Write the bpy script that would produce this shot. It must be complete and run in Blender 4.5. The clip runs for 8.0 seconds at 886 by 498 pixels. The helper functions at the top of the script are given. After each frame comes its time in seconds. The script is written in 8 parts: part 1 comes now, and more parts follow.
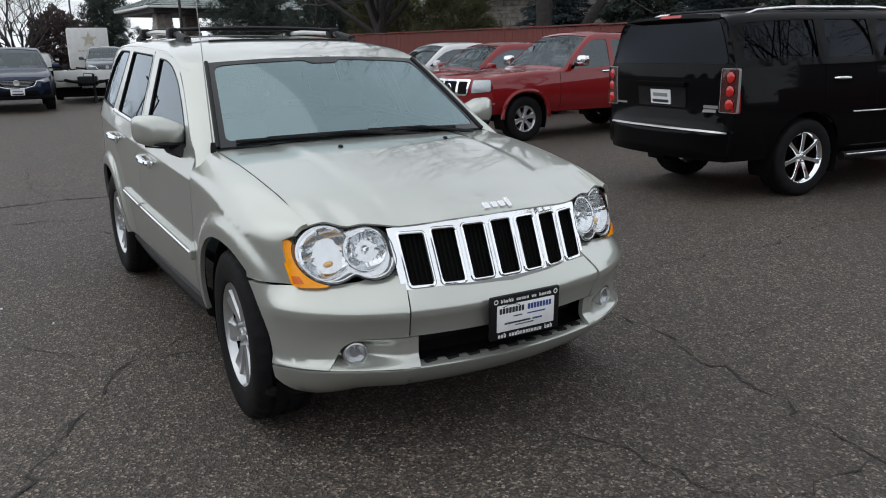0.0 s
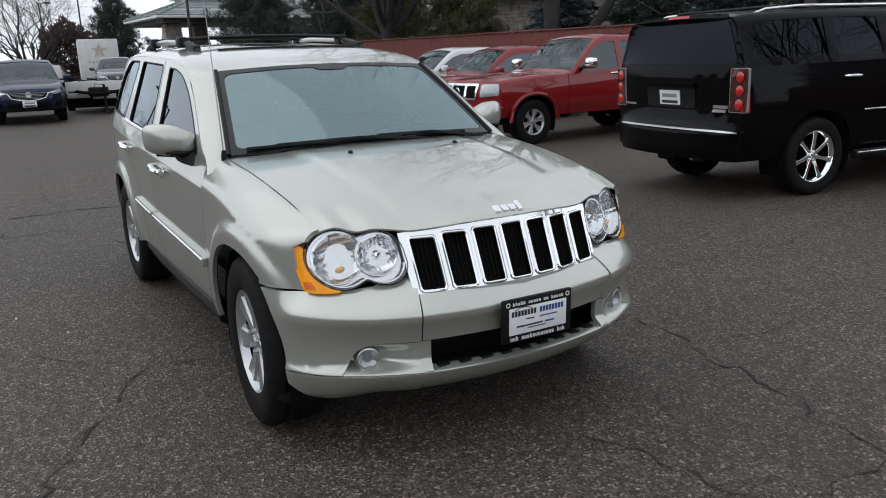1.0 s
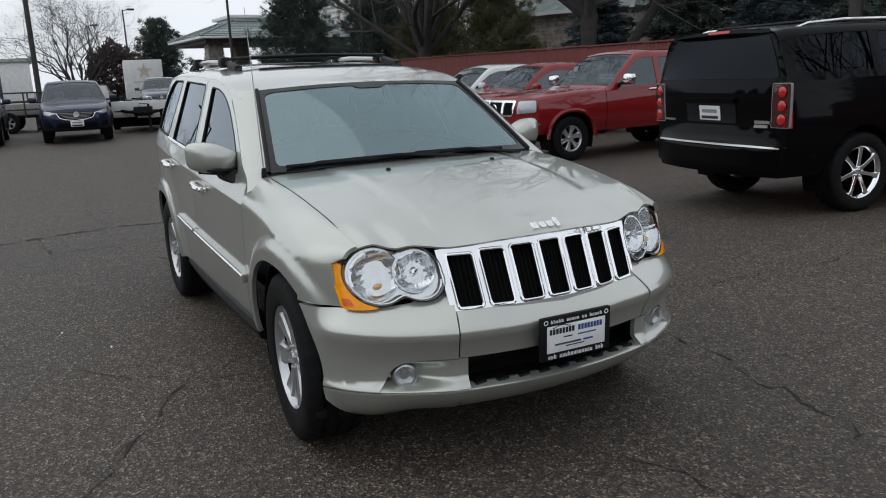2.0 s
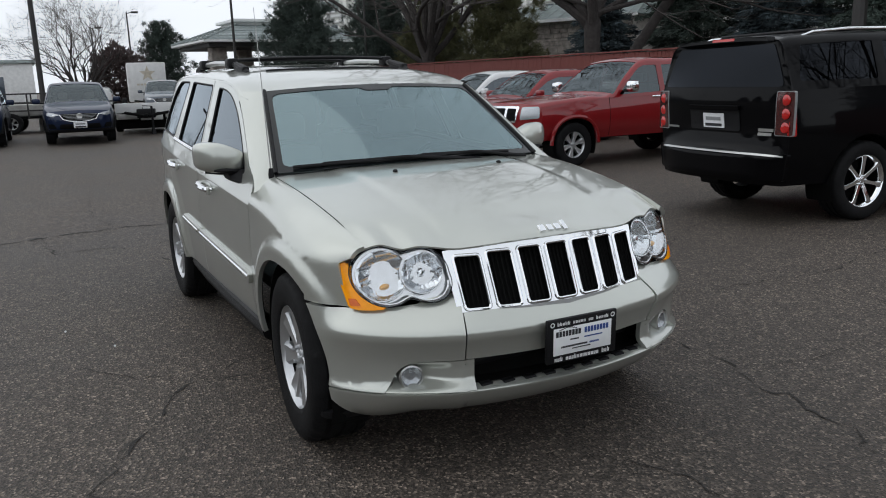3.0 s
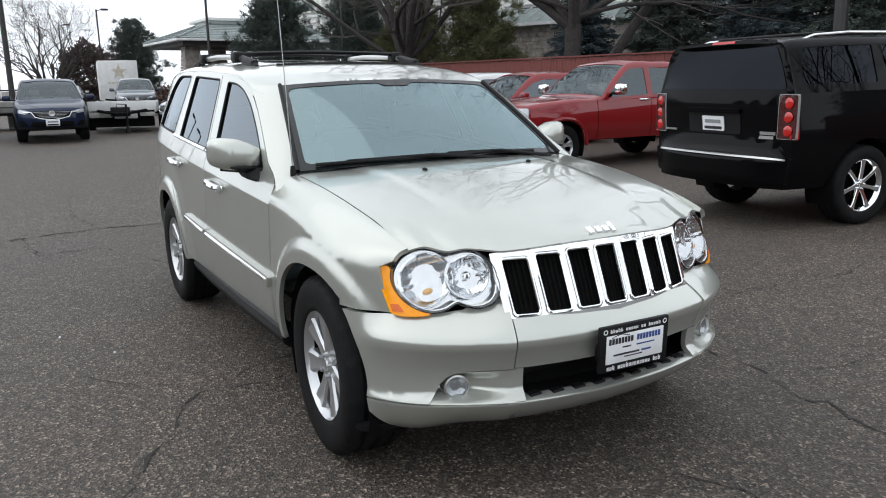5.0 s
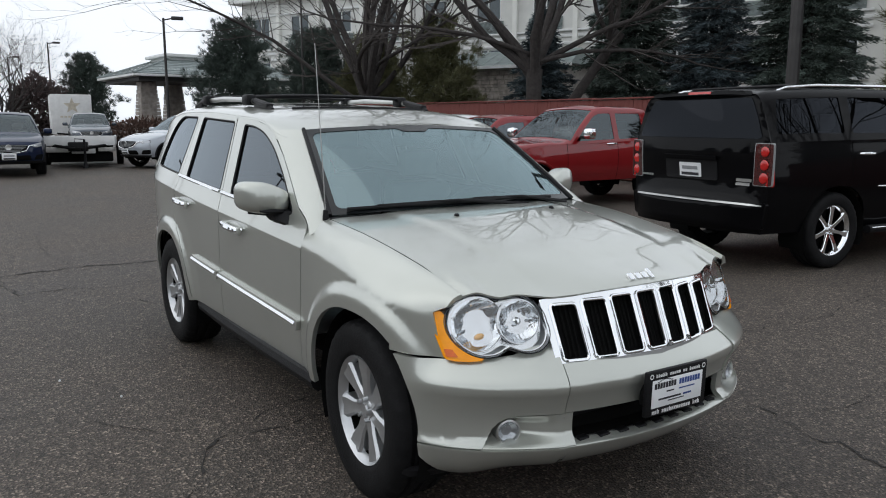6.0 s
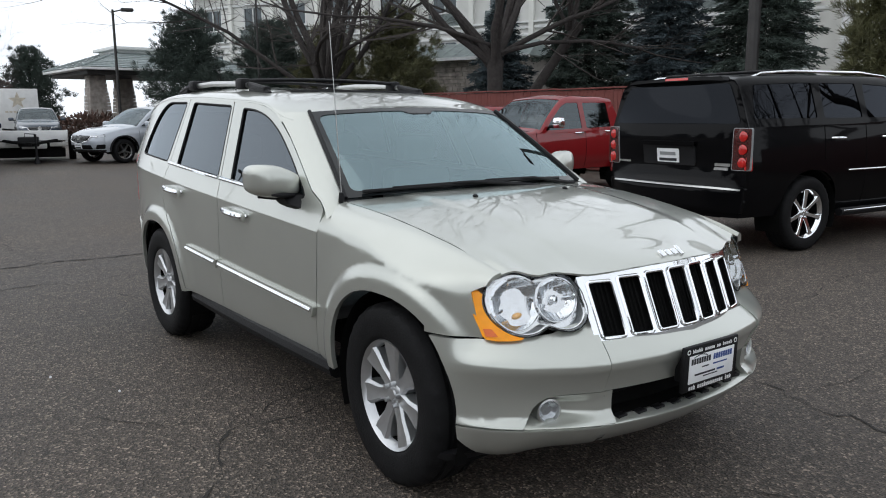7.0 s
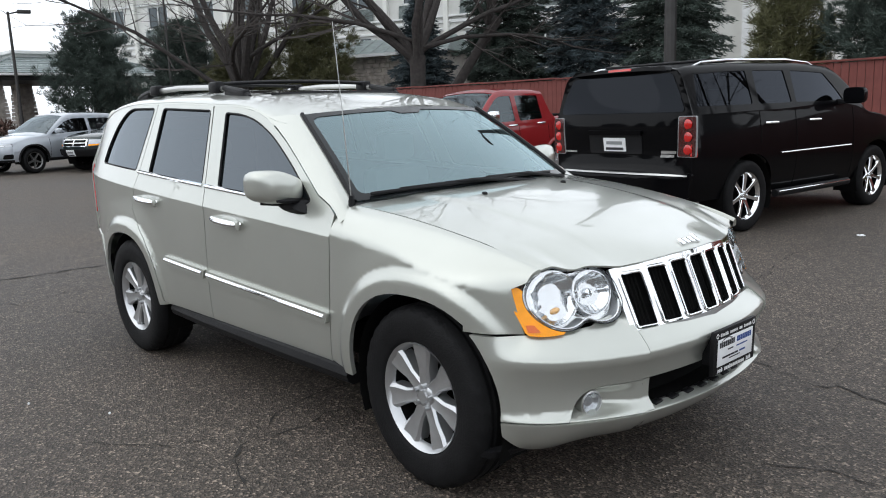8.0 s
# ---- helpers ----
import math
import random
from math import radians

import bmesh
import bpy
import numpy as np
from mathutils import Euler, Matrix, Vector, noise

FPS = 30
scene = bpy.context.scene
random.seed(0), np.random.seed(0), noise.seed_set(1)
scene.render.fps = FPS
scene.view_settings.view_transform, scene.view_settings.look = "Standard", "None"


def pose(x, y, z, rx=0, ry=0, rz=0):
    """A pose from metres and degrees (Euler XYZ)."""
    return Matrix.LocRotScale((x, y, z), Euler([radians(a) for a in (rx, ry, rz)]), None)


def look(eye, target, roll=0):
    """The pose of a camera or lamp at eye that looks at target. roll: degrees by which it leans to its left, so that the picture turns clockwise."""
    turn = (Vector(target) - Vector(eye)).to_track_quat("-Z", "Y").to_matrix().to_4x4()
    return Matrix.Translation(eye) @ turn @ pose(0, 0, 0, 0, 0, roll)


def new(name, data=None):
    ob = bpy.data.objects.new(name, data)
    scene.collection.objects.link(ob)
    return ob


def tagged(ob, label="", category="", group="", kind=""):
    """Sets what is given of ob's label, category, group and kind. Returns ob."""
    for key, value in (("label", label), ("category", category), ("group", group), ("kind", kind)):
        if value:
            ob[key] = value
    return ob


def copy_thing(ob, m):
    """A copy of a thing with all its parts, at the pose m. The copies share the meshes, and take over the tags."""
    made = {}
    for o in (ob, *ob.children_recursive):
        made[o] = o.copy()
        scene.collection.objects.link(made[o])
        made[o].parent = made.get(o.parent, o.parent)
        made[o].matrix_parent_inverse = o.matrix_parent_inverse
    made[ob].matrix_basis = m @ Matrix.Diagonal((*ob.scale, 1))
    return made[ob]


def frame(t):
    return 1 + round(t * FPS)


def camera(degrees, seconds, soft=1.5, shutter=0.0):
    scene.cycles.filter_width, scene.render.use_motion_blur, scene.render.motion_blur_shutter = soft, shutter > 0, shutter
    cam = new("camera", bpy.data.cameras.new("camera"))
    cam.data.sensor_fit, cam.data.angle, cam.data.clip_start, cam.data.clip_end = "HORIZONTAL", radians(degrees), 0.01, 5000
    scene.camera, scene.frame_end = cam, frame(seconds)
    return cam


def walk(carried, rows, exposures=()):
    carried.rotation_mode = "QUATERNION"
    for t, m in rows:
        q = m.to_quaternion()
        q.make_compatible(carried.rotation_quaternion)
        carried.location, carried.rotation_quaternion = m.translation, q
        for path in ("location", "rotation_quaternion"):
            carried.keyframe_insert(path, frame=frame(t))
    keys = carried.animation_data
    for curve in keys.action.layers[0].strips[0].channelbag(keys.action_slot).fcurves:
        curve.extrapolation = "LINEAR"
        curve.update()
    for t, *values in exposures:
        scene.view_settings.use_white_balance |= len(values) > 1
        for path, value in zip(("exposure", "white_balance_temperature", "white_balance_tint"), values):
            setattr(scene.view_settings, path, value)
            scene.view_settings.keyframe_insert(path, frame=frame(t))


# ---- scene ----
cam = camera(59.5, 8.0, soft=1.05)
PATH = [
    (0, (4.521, -1.742, 1.543), (2.868, -0.733, 1.046), -0.9),
    (0.5, (4.521, -1.743, 1.544), (2.86, -0.745, 1.047), -1.4),
    (1, (4.521, -1.745, 1.541), (2.851, -0.757, 1.056), -1.9),
    (1.5, (4.512, -1.747, 1.54), (2.799, -0.828, 1.07), -2.6),
    (2, (4.517, -1.746, 1.542), (2.793, -0.834, 1.102), -2.4),
    (3.5, (4.492, -1.797, 1.518), (2.767, -0.879, 1.093), -1.5),
    (4, (4.444, -1.82, 1.517), (2.725, -0.887, 1.097), -1.3),
    (5.3, (4.174, -2.014, 1.493), (2.492, -1.011, 1.086), -0.9),
    (5.5, (4.142, -2.083, 1.508), (2.466, -1.058, 1.132), -0.5),
    (6, (4.081, -2.268, 1.537), (2.441, -1.171, 1.213), -0.0),
    (6.5, (4.018, -2.381, 1.513), (2.405, -1.246, 1.182), -0.1),
    (7, (3.873, -2.476, 1.475), (2.302, -1.286, 1.135), -0.4),
    (7.5, (3.742, -2.628, 1.493), (2.209, -1.39, 1.145), -0.6),
    (8, (3.591, -2.788, 1.499), (2.158, -1.44, 1.143), -2.2),
]
EXPOSURES = [(0.0, -0.34, 6400, 9), (1.0, -0.36, 6400, 9), (1.5, -0.28, 6400, 9), (2.0, -0.58, 6400, 9), (3.5, -0.25, 6400, 9), (4.0, 0.07, 6400, 9), (5.5, 0.08, 6400, 9), (6.0, -0.38, 6400, 9), (6.5, -0.5, 6400, 9), (7.0, -0.21, 6400, 9), (7.5, 0.08, 6400, 9), (8.0, 0.12, 6400, 9)]
walk(cam, [(t, look(eye, target, roll)) for t, eye, target, roll in PATH], EXPOSURES)

# ---- world, sun, light ----
world = bpy.data.worlds.new("overcast_sky")
world.use_nodes = True
scene.world = world
_nt = world.node_tree
_sky = _nt.nodes.new("ShaderNodeTexSky")
_sky.sky_type, _sky.sun_disc = "NISHITA", False
_sky.sun_elevation, _sky.sun_rotation = radians(38), radians(200)
_grey = _nt.nodes.new("ShaderNodeHueSaturation")
_grey.inputs["Saturation"].default_value = 0.10
_cloud = _nt.nodes.new("ShaderNodeTexNoise")
_cloud.inputs["Scale"].default_value, _cloud.inputs["Detail"].default_value = 1.6, 5
_ramp = _nt.nodes.new("ShaderNodeMapRange")
_ramp.inputs["To Min"].default_value, _ramp.inputs["To Max"].default_value = 0.82, 1.18
_mul = _nt.nodes.new("ShaderNodeMix")
_mul.data_type, _mul.blend_type = "RGBA", "MIX"
_mul.inputs["Factor"].default_value = 0.72
_mul.inputs["B"].default_value = (9.85, 10.3, 11.0, 1)
_mul2 = _nt.nodes.new("ShaderNodeVectorMath")
_mul2.operation = "SCALE"
_nt.links.new(_sky.outputs["Color"], _grey.inputs["Color"])
_nt.links.new(_grey.outputs["Color"], _mul.inputs["A"])
_tc = _nt.nodes.new("ShaderNodeTexCoord")
_sep = _nt.nodes.new("ShaderNodeSeparateXYZ")
_lift = _nt.nodes.new("ShaderNodeMapRange")
_lift.inputs["From Min"].default_value, _lift.inputs["From Max"].default_value = 0.0, 1.0
_lift.inputs["To Min"].default_value, _lift.inputs["To Max"].default_value = 1.92, 1.90
_prod = _nt.nodes.new("ShaderNodeMath")
_prod.operation = "MULTIPLY"
_nt.links.new(_tc.outputs["Generated"], _sep.inputs["Vector"])
_nt.links.new(_sep.outputs["Z"], _lift.inputs["Value"])
_nt.links.new(_mul.outputs["Result"], _mul2.inputs[0])
_nt.links.new(_cloud.outputs["Fac"], _ramp.inputs["Value"])
_nt.links.new(_ramp.outputs["Result"], _prod.inputs[0])
_nt.links.new(_lift.outputs["Result"], _prod.inputs[1])
_nt.links.new(_prod.outputs["Value"], _mul2.inputs["Scale"])
_nt.links.new(_mul2.outputs["Vector"], _nt.nodes["Background"].inputs["Color"])
_nt.nodes["Background"].inputs["Strength"].default_value = 0.080

sun = new("sun", bpy.data.lights.new("sun", "SUN"))
sun.data.energy, sun.data.angle, sun.data.color = 0.5, radians(80), (1.0, 0.97, 0.92)
sun.matrix_world = look((0, 0, 30), (9, 14, 0))

# ---- materials ----


def mat(name, colour, rough=0.5, metal=0.0, var=0.12, scale=6.0, bump=0.0, bscale=60.0, coat=0.0, spec=0.5):
    """A surface with broad stains and fine grain round one base colour."""
    m = bpy.data.materials.new(name)
    m.use_nodes = True
    nt = m.node_tree
    b = nt.nodes["Principled BSDF"]
    b.inputs["Roughness"].default_value, b.inputs["Metallic"].default_value = rough, metal
    b.inputs["Coat Weight"].default_value, b.inputs["Coat Roughness"].default_value = coat, 0.03
    b.inputs["Specular IOR Level"].default_value = spec
    tc = nt.nodes.new("ShaderNodeTexCoord")
    n1 = nt.nodes.new("ShaderNodeTexNoise")
    n1.inputs["Scale"].default_value, n1.inputs["Detail"].default_value = scale, 6
    nt.links.new(tc.outputs["Object"], n1.inputs["Vector"])
    mr = nt.nodes.new("ShaderNodeMapRange")
    mr.inputs["From Min"].default_value, mr.inputs["From Max"].default_value = 0.3, 0.7
    mr.inputs["To Min"].default_value, mr.inputs["To Max"].default_value = 1 - var, 1 + var
    nt.links.new(n1.outputs["Fac"], mr.inputs["Value"])
    mul = nt.nodes.new("ShaderNodeVectorMath")
    mul.operation = "SCALE"
    mul.inputs[0].default_value = colour[:3]
    nt.links.new(mr.outputs["Result"], mul.inputs["Scale"])
    nt.links.new(mul.outputs["Vector"], b.inputs["Base Color"])
    if bump:
        n2 = nt.nodes.new("ShaderNodeTexNoise")
        n2.inputs["Scale"].default_value, n2.inputs["Detail"].default_value = bscale, 4
        nt.links.new(tc.outputs["Object"], n2.inputs["Vector"])
        bp = nt.nodes.new("ShaderNodeBump")
        bp.inputs["Strength"].default_value, bp.inputs["Distance"].default_value = bump, 0.01
        nt.links.new(n2.outputs["Fac"], bp.inputs["Height"])
        nt.links.new(bp.outputs["Normal"], b.inputs["Normal"])
    return m


def car_paint(name, colour, flake=0.5, rough=0.32, coat=1.0):
    """Clear-coated paint with fine metal flake and a thin film of road dust."""
    m = mat(name, colour, rough, flake, 0.03, 2.5, 0, 60, coat, 0.12)
    nt = m.node_tree
    b = nt.nodes["Principled BSDF"]
    tc = nt.nodes.new("ShaderNodeTexCoord")
    v = nt.nodes.new("ShaderNodeTexNoise")
    v.inputs["Scale"].default_value, v.inputs["Detail"].default_value = 9, 8
    nt.links.new(tc.outputs["Object"], v.inputs["Vector"])
    r = nt.nodes.new("ShaderNodeMapRange")
    r.inputs["To Min"].default_value, r.inputs["To Max"].default_value = 0.004, 0.03
    b.inputs["Coat IOR"].default_value = 1.6
    nt.links.new(v.outputs["Fac"], r.inputs["Value"])
    nt.links.new(r.outputs["Result"], b.inputs["Coat Roughness"])
    return m


def glass(name, tint, clear=0.6, skin=0.08, sheen=(0.84, 0.95, 1.0, 1)):
    """Thin car glass: a tinted clear pane with a mirror-like skin that grows towards grazing angles."""
    m = bpy.data.materials.new(name)
    m.use_nodes = True
    nt = m.node_tree
    nt.nodes.remove(nt.nodes["Principled BSDF"])
    out = nt.nodes["Material Output"]
    t = nt.nodes.new("ShaderNodeBsdfTransparent")
    t.inputs["Color"].default_value = (*[c * clear for c in tint], 1)
    g = nt.nodes.new("ShaderNodeBsdfGlossy")
    g.inputs["Roughness"].default_value = 0.01
    g.inputs["Color"].default_value = sheen
    f = nt.nodes.new("ShaderNodeLayerWeight")
    f.inputs["Blend"].default_value = 0.5
    pw = nt.nodes.new("ShaderNodeMath")
    pw.operation = "POWER"
    pw.inputs[1].default_value = 5.0
    ml = nt.nodes.new("ShaderNodeMapRange")
    ml.inputs["To Min"].default_value, ml.inputs["To Max"].default_value = skin, 1.0
    nt.links.new(f.outputs["Facing"], pw.inputs[0])
    nt.links.new(pw.outputs["Value"], ml.inputs["Value"])
    mx = nt.nodes.new("ShaderNodeMixShader")
    nt.links.new(ml.outputs["Result"], mx.inputs["Fac"])
    nt.links.new(t.outputs["BSDF"], mx.inputs[1])
    nt.links.new(g.outputs["BSDF"], mx.inputs[2])
    nt.links.new(mx.outputs["Shader"], out.inputs["Surface"])
    return m


def asphalt_material():
    """Old parking-lot asphalt: pale chips in dark binder, broad damp and worn patches, seal stains."""
    m = bpy.data.materials.new("asphalt")
    m.use_nodes = True
    nt = m.node_tree
    b = nt.nodes["Principled BSDF"]
    tc = nt.nodes.new("ShaderNodeTexCoord")

    def tex(kind, scale, detail=4):
        n = nt.nodes.new(kind)
        n.inputs["Scale"].default_value = scale
        if kind == "ShaderNodeTexNoise":
            n.inputs["Detail"].default_value = detail
        nt.links.new(tc.outputs["Object"], n.inputs["Vector"])
        return n

    chips = tex("ShaderNodeTexVoronoi", 105)
    ramp = nt.nodes.new("ShaderNodeValToRGB")
    for i, (pos, c) in enumerate([(0.0, 0.017), (0.40, 0.035), (0.70, 0.060), (0.90, 0.105), (1.0, 0.23)]):
        e = ramp.color_ramp.elements[i] if i < 2 else ramp.color_ramp.elements.new(pos)
        e.position, e.color = pos, (c * 1.24, c, c * 0.80, 1)
    sep = nt.nodes.new("ShaderNodeSeparateColor")
    nt.links.new(chips.outputs["Color"], sep.inputs["Color"])
    nt.links.new(sep.outputs["Red"], ramp.inputs["Fac"])
    broad = tex("ShaderNodeTexNoise", 0.35, 7)
    mr = nt.nodes.new("ShaderNodeMapRange")
    mr.inputs["From Min"].default_value, mr.inputs["From Max"].default_value = 0.3, 0.7
    mr.inputs["To Min"].default_value, mr.inputs["To Max"].default_value = 0.66, 1.28
    nt.links.new(broad.outputs["Fac"], mr.inputs["Value"])
    fine = tex("ShaderNodeTexNoise", 9, 6)
    mr2 = nt.nodes.new("ShaderNodeMapRange")
    mr2.inputs["To Min"].default_value, mr2.inputs["To Max"].default_value = 0.75, 1.25
    nt.links.new(fine.outputs["Fac"], mr2.inputs["Value"])
    m1 = nt.nodes.new("ShaderNodeVectorMath")
    m1.operation = "SCALE"
    nt.links.new(ramp.outputs["Color"], m1.inputs[0])
    nt.links.new(mr.outputs["Result"], m1.inputs["Scale"])
    stones = tex("ShaderNodeTexVoronoi", 38)
    sp = nt.nodes.new("ShaderNodeSeparateColor")
    nt.links.new(stones.outputs["Color"], sp.inputs["Color"])
    mr3 = nt.nodes.new("ShaderNodeMapRange")
    mr3.inputs["To Min"].default_value, mr3.inputs["To Max"].default_value = 0.78, 1.25
    nt.links.new(sp.outputs["Green"], mr3.inputs["Value"])
    m0 = nt.nodes.new("ShaderNodeVectorMath")
    m0.operation = "SCALE"
    nt.links.new(m1.outputs["Vector"], m0.inputs[0])
    nt.links.new(mr3.outputs["Result"], m0.inputs["Scale"])
    m2 = nt.nodes.new("ShaderNodeVectorMath")
    m2.operation = "SCALE"
    nt.links.new(m0.outputs["Vector"], m2.inputs[0])
    nt.links.new(mr2.outputs["Result"], m2.inputs["Scale"])
    nt.links.new(m2.outputs["Vector"], b.inputs["Base Color"])
    rr = nt.nodes.new("ShaderNodeMapRange")
    rr.inputs["To Min"].default_value, rr.inputs["To Max"].default_value = 0.5, 0.85
    nt.links.new(broad.outputs["Fac"], rr.inputs["Value"])
    nt.links.new(rr.outputs["Result"], b.inputs["Roughness"])
    bp = nt.nodes.new("ShaderNodeBump")
    bp.inputs["Strength"].default_value, bp.inputs["Distance"].default_value = 0.9, 0.008
    nt.links.new(chips.outputs["Distance"], bp.inputs["Height"])
    nt.links.new(bp.outputs["Normal"], b.inputs["Normal"])
    return m


M = dict(
    asphalt=asphalt_material(),
    tar=mat("crack_tar", (0.020, 0.0175, 0.0155), 0.85, 0, 0.4, 30, 0.6, 90),
    silver=car_paint("light_silver_paint", (0.500, 0.514, 0.470), 0.62, 0.28),
    black=mat("black_paint", (0.0022, 0.0022, 0.0028), 0.35, 0, 0.05, 3, coat=0.24, spec=0.02),
    red=car_paint("red_paint", (0.215, 0.007, 0.010), 0.1, 0.35, 0.85),
    navy=car_paint("navy_paint", (0.006, 0.014, 0.042), 0.3, 0.32, 0.5),
    pale=car_paint("pale_silver_paint", (0.42, 0.45, 0.49), 0.4, 0.34),
    green=car_paint("dark_green_paint", (0.02, 0.032, 0.03), 0.2, 0.32),
    slate=car_paint("slate_blue_paint", (0.05, 0.063, 0.082), 0.3, 0.34),
    white=car_paint("white_paint", (0.75, 0.76, 0.76), 0.0, 0.35),
    rubber=mat("tyre_rubber", (0.008, 0.008, 0.0085), 0.7, 0, 0.25, 14, 0.3, 120, spec=0.16),
    plastic=mat("black_plastic", (0.008, 0.008, 0.009), 0.5, 0, 0.2, 20, 0.2, 250, spec=0.2),
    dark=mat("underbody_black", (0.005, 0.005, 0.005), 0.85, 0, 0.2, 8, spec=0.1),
    chrome=mat("chrome", (0.86, 0.87, 0.88), 0.06, 1.0, 0.03, 10),
    satin=mat("satin_metal", (0.55, 0.55, 0.54), 0.32, 1.0, 0.06, 20),
    satindark=mat("dark_satin_metal", (0.24, 0.24, 0.235), 0.38, 0.9, 0.06, 20),
    alloy=mat("painted_alloy", (0.52, 0.53, 0.54), 0.30, 0.78, 0.05, 25, coat=0.6),
    amber=mat("amber_lens", (1.0, 0.36, 0.002), 0.15, 0, 0.06, 40, coat=0.2, spec=0.3),
    amberdeep=mat("deep_amber_reflector", (0.75, 0.13, 0.004), 0.2, 0, 0.1, 90, coat=0.3),
    bulbglass=mat("pale_amber_bulb", (0.85, 0.48, 0.16), 0.15, 0, 0.06, 40, coat=0.8),
    redlens=mat("red_lens", (0.50, 0.012, 0.01), 0.1, 0, 0.1, 60, coat=0.8),
    reflector=mat("fluted_reflector", (0.70, 0.71, 0.72), 0.10, 0.95, 0.04, 40, 0.15, 55),
    lampchrome=mat("lamp_mirror", (0.74, 0.76, 0.78), 0.07, 1.0, 0.05, 30, 0.10, 140),
    lampglass=mat("moulded_lamp", (0.42, 0.44, 0.46), 0.12, 0.6, 0.2, 60, 0.2, 90, coat=0.8),
    blackglass=mat("black_glass", (0.012, 0.013, 0.014), 0.04, 0, 0.1, 6, coat=1.0),
    taillens=mat("smoked_tail_lens", (0.07, 0.014, 0.013), 0.12, 0.2, 0.2, 60, coat=0.8),
    fritt=mat("black_frit", (0.010, 0.012, 0.013), 0.06, 0, 0.1, 20, spec=0.35),
    clearlens=glass("clear_lens", (1, 1, 1), 0.97, 0.03),
    windglass=glass("windscreen_glass", (0.76, 0.95, 0.98), 0.46, 0.25, (0.72, 0.93, 0.98, 1)),
    darkglass=glass("tinted_glass", (0.6, 0.62, 0.65), 0.10, 0.13, (0.83, 0.92, 1.0, 1)),
    privacy=glass("privacy_glass", (0.6, 0.62, 0.65), 0.04, 0.022, (0.72, 0.78, 0.90, 1)),
    cabglass=glass("cab_glass", (0.6, 0.64, 0.66), 0.16, 0.10),
    sideglass=glass("lightly_tinted_glass", (0.75, 0.8, 0.8), 0.45),
    grey_trim=mat("grey_trim", (0.26, 0.27, 0.275), 0.5, 0, 0.1, 20),
    seat=mat("grey_seat_leather", (0.34, 0.33, 0.31), 0.6, 0, 0.12, 12, 0.1, 90),
    plate=mat("paper_plate", (0.82, 0.83, 0.84), 0.4, 0, 0.03, 30),
    ink=mat("dark_ink", (0.02, 0.02, 0.025), 0.5, 0, 0.05),
    blueink=mat("blue_ink", (0.03, 0.07, 0.25), 0.5, 0, 0.05),
    whiteink=mat("white_print", (0.8, 0.8, 0.8), 0.5, 0, 0.03),
    bark=mat("grey_brown_bark", (0.034, 0.029, 0.027), 0.9, 0, 0.35, 9, 0.8, 30),
    twig=mat("grey_twig_bark", (0.055, 0.047, 0.043), 0.9, 0, 0.25, 9),
    needle=mat("dark_green_needles", (0.050, 0.070, 0.058), 0.75, 0, 0.5, 3),
    bluen=mat("blue_green_needles", (0.062, 0.086, 0.096), 0.7, 0, 0.5, 3),
    olive=mat("olive_needles", (0.105, 0.105, 0.046), 0.7, 0, 0.45, 3),
    shrub=mat("bare_brown_shrub", (0.085, 0.06, 0.058), 0.9, 0, 0.4, 4),
    hedge=mat("rusty_hedge", (0.11, 0.065, 0.05), 0.9, 0, 0.45, 3),
    fence=mat("red_brown_stain", (0.155, 0.041, 0.033), 0.75, 0, 0.22, 3, 0.35, 40),
    stucco=mat("pale_grey_stucco", (0.66, 0.66, 0.63), 0.9, 0, 0.06, 1.5, 0.2, 60),
    stucco2=mat("warm_white_stucco", (0.72, 0.72, 0.68), 0.9, 0, 0.05, 1.5, 0.2, 60),
    trimw=mat("white_trim", (0.72, 0.73, 0.72), 0.6, 0, 0.06, 4),
    shingle=mat("grey_green_shingle", (0.27, 0.31, 0.305), 0.8, 0, 0.3, 6, 0.4, 25),
    metalroof=mat("weathered_metal_roof", (0.33, 0.38, 0.37), 0.45, 0.2, 0.15, 3),
    stone=mat("field_stone", (0.40, 0.36, 0.325), 0.9, 0, 0.35, 4, 0.6, 18),
    mortar=mat("mortar", (0.24, 0.225, 0.205), 0.95, 0, 0.2, 8, 0.4, 60),
    pole=mat("dark_bronze_pole", (0.035, 0.033, 0.032), 0.5, 0.2, 0.2, 4),
    window=glass("dark_house_glass", (0.5, 0.55, 0.6), 0.12),
    room=mat("dark_room", (0.03, 0.03, 0.032), 0.9, 0, 0.3, 2),
    soil=mat("bark_mulch", (0.065, 0.045, 0.035), 0.95, 0, 0.4, 5, 0.6, 40),
    kerb=mat("concrete_kerb", (0.38, 0.37, 0.35), 0.9, 0, 0.18, 5, 0.3, 60),
    boxwhite=mat("white_box_panel", (0.68, 0.68, 0.67), 0.5, 0, 0.1, 3),
    faded=mat("faded_tan_print", (0.52, 0.47, 0.38), 0.7, 0, 0.2, 6),
    snow=mat("old_snow", (0.85, 0.86, 0.88), 0.8, 0, 0.05, 12, 0.3, 40),
)

# ---- shape helpers ----


def thing(name, label, category, m=None, group="", kind=""):
    ob = new(name)
    ob.empty_display_size = 0.2
    if m is not None:
        ob.matrix_basis = m
    return tagged(ob, label, category, group, kind)


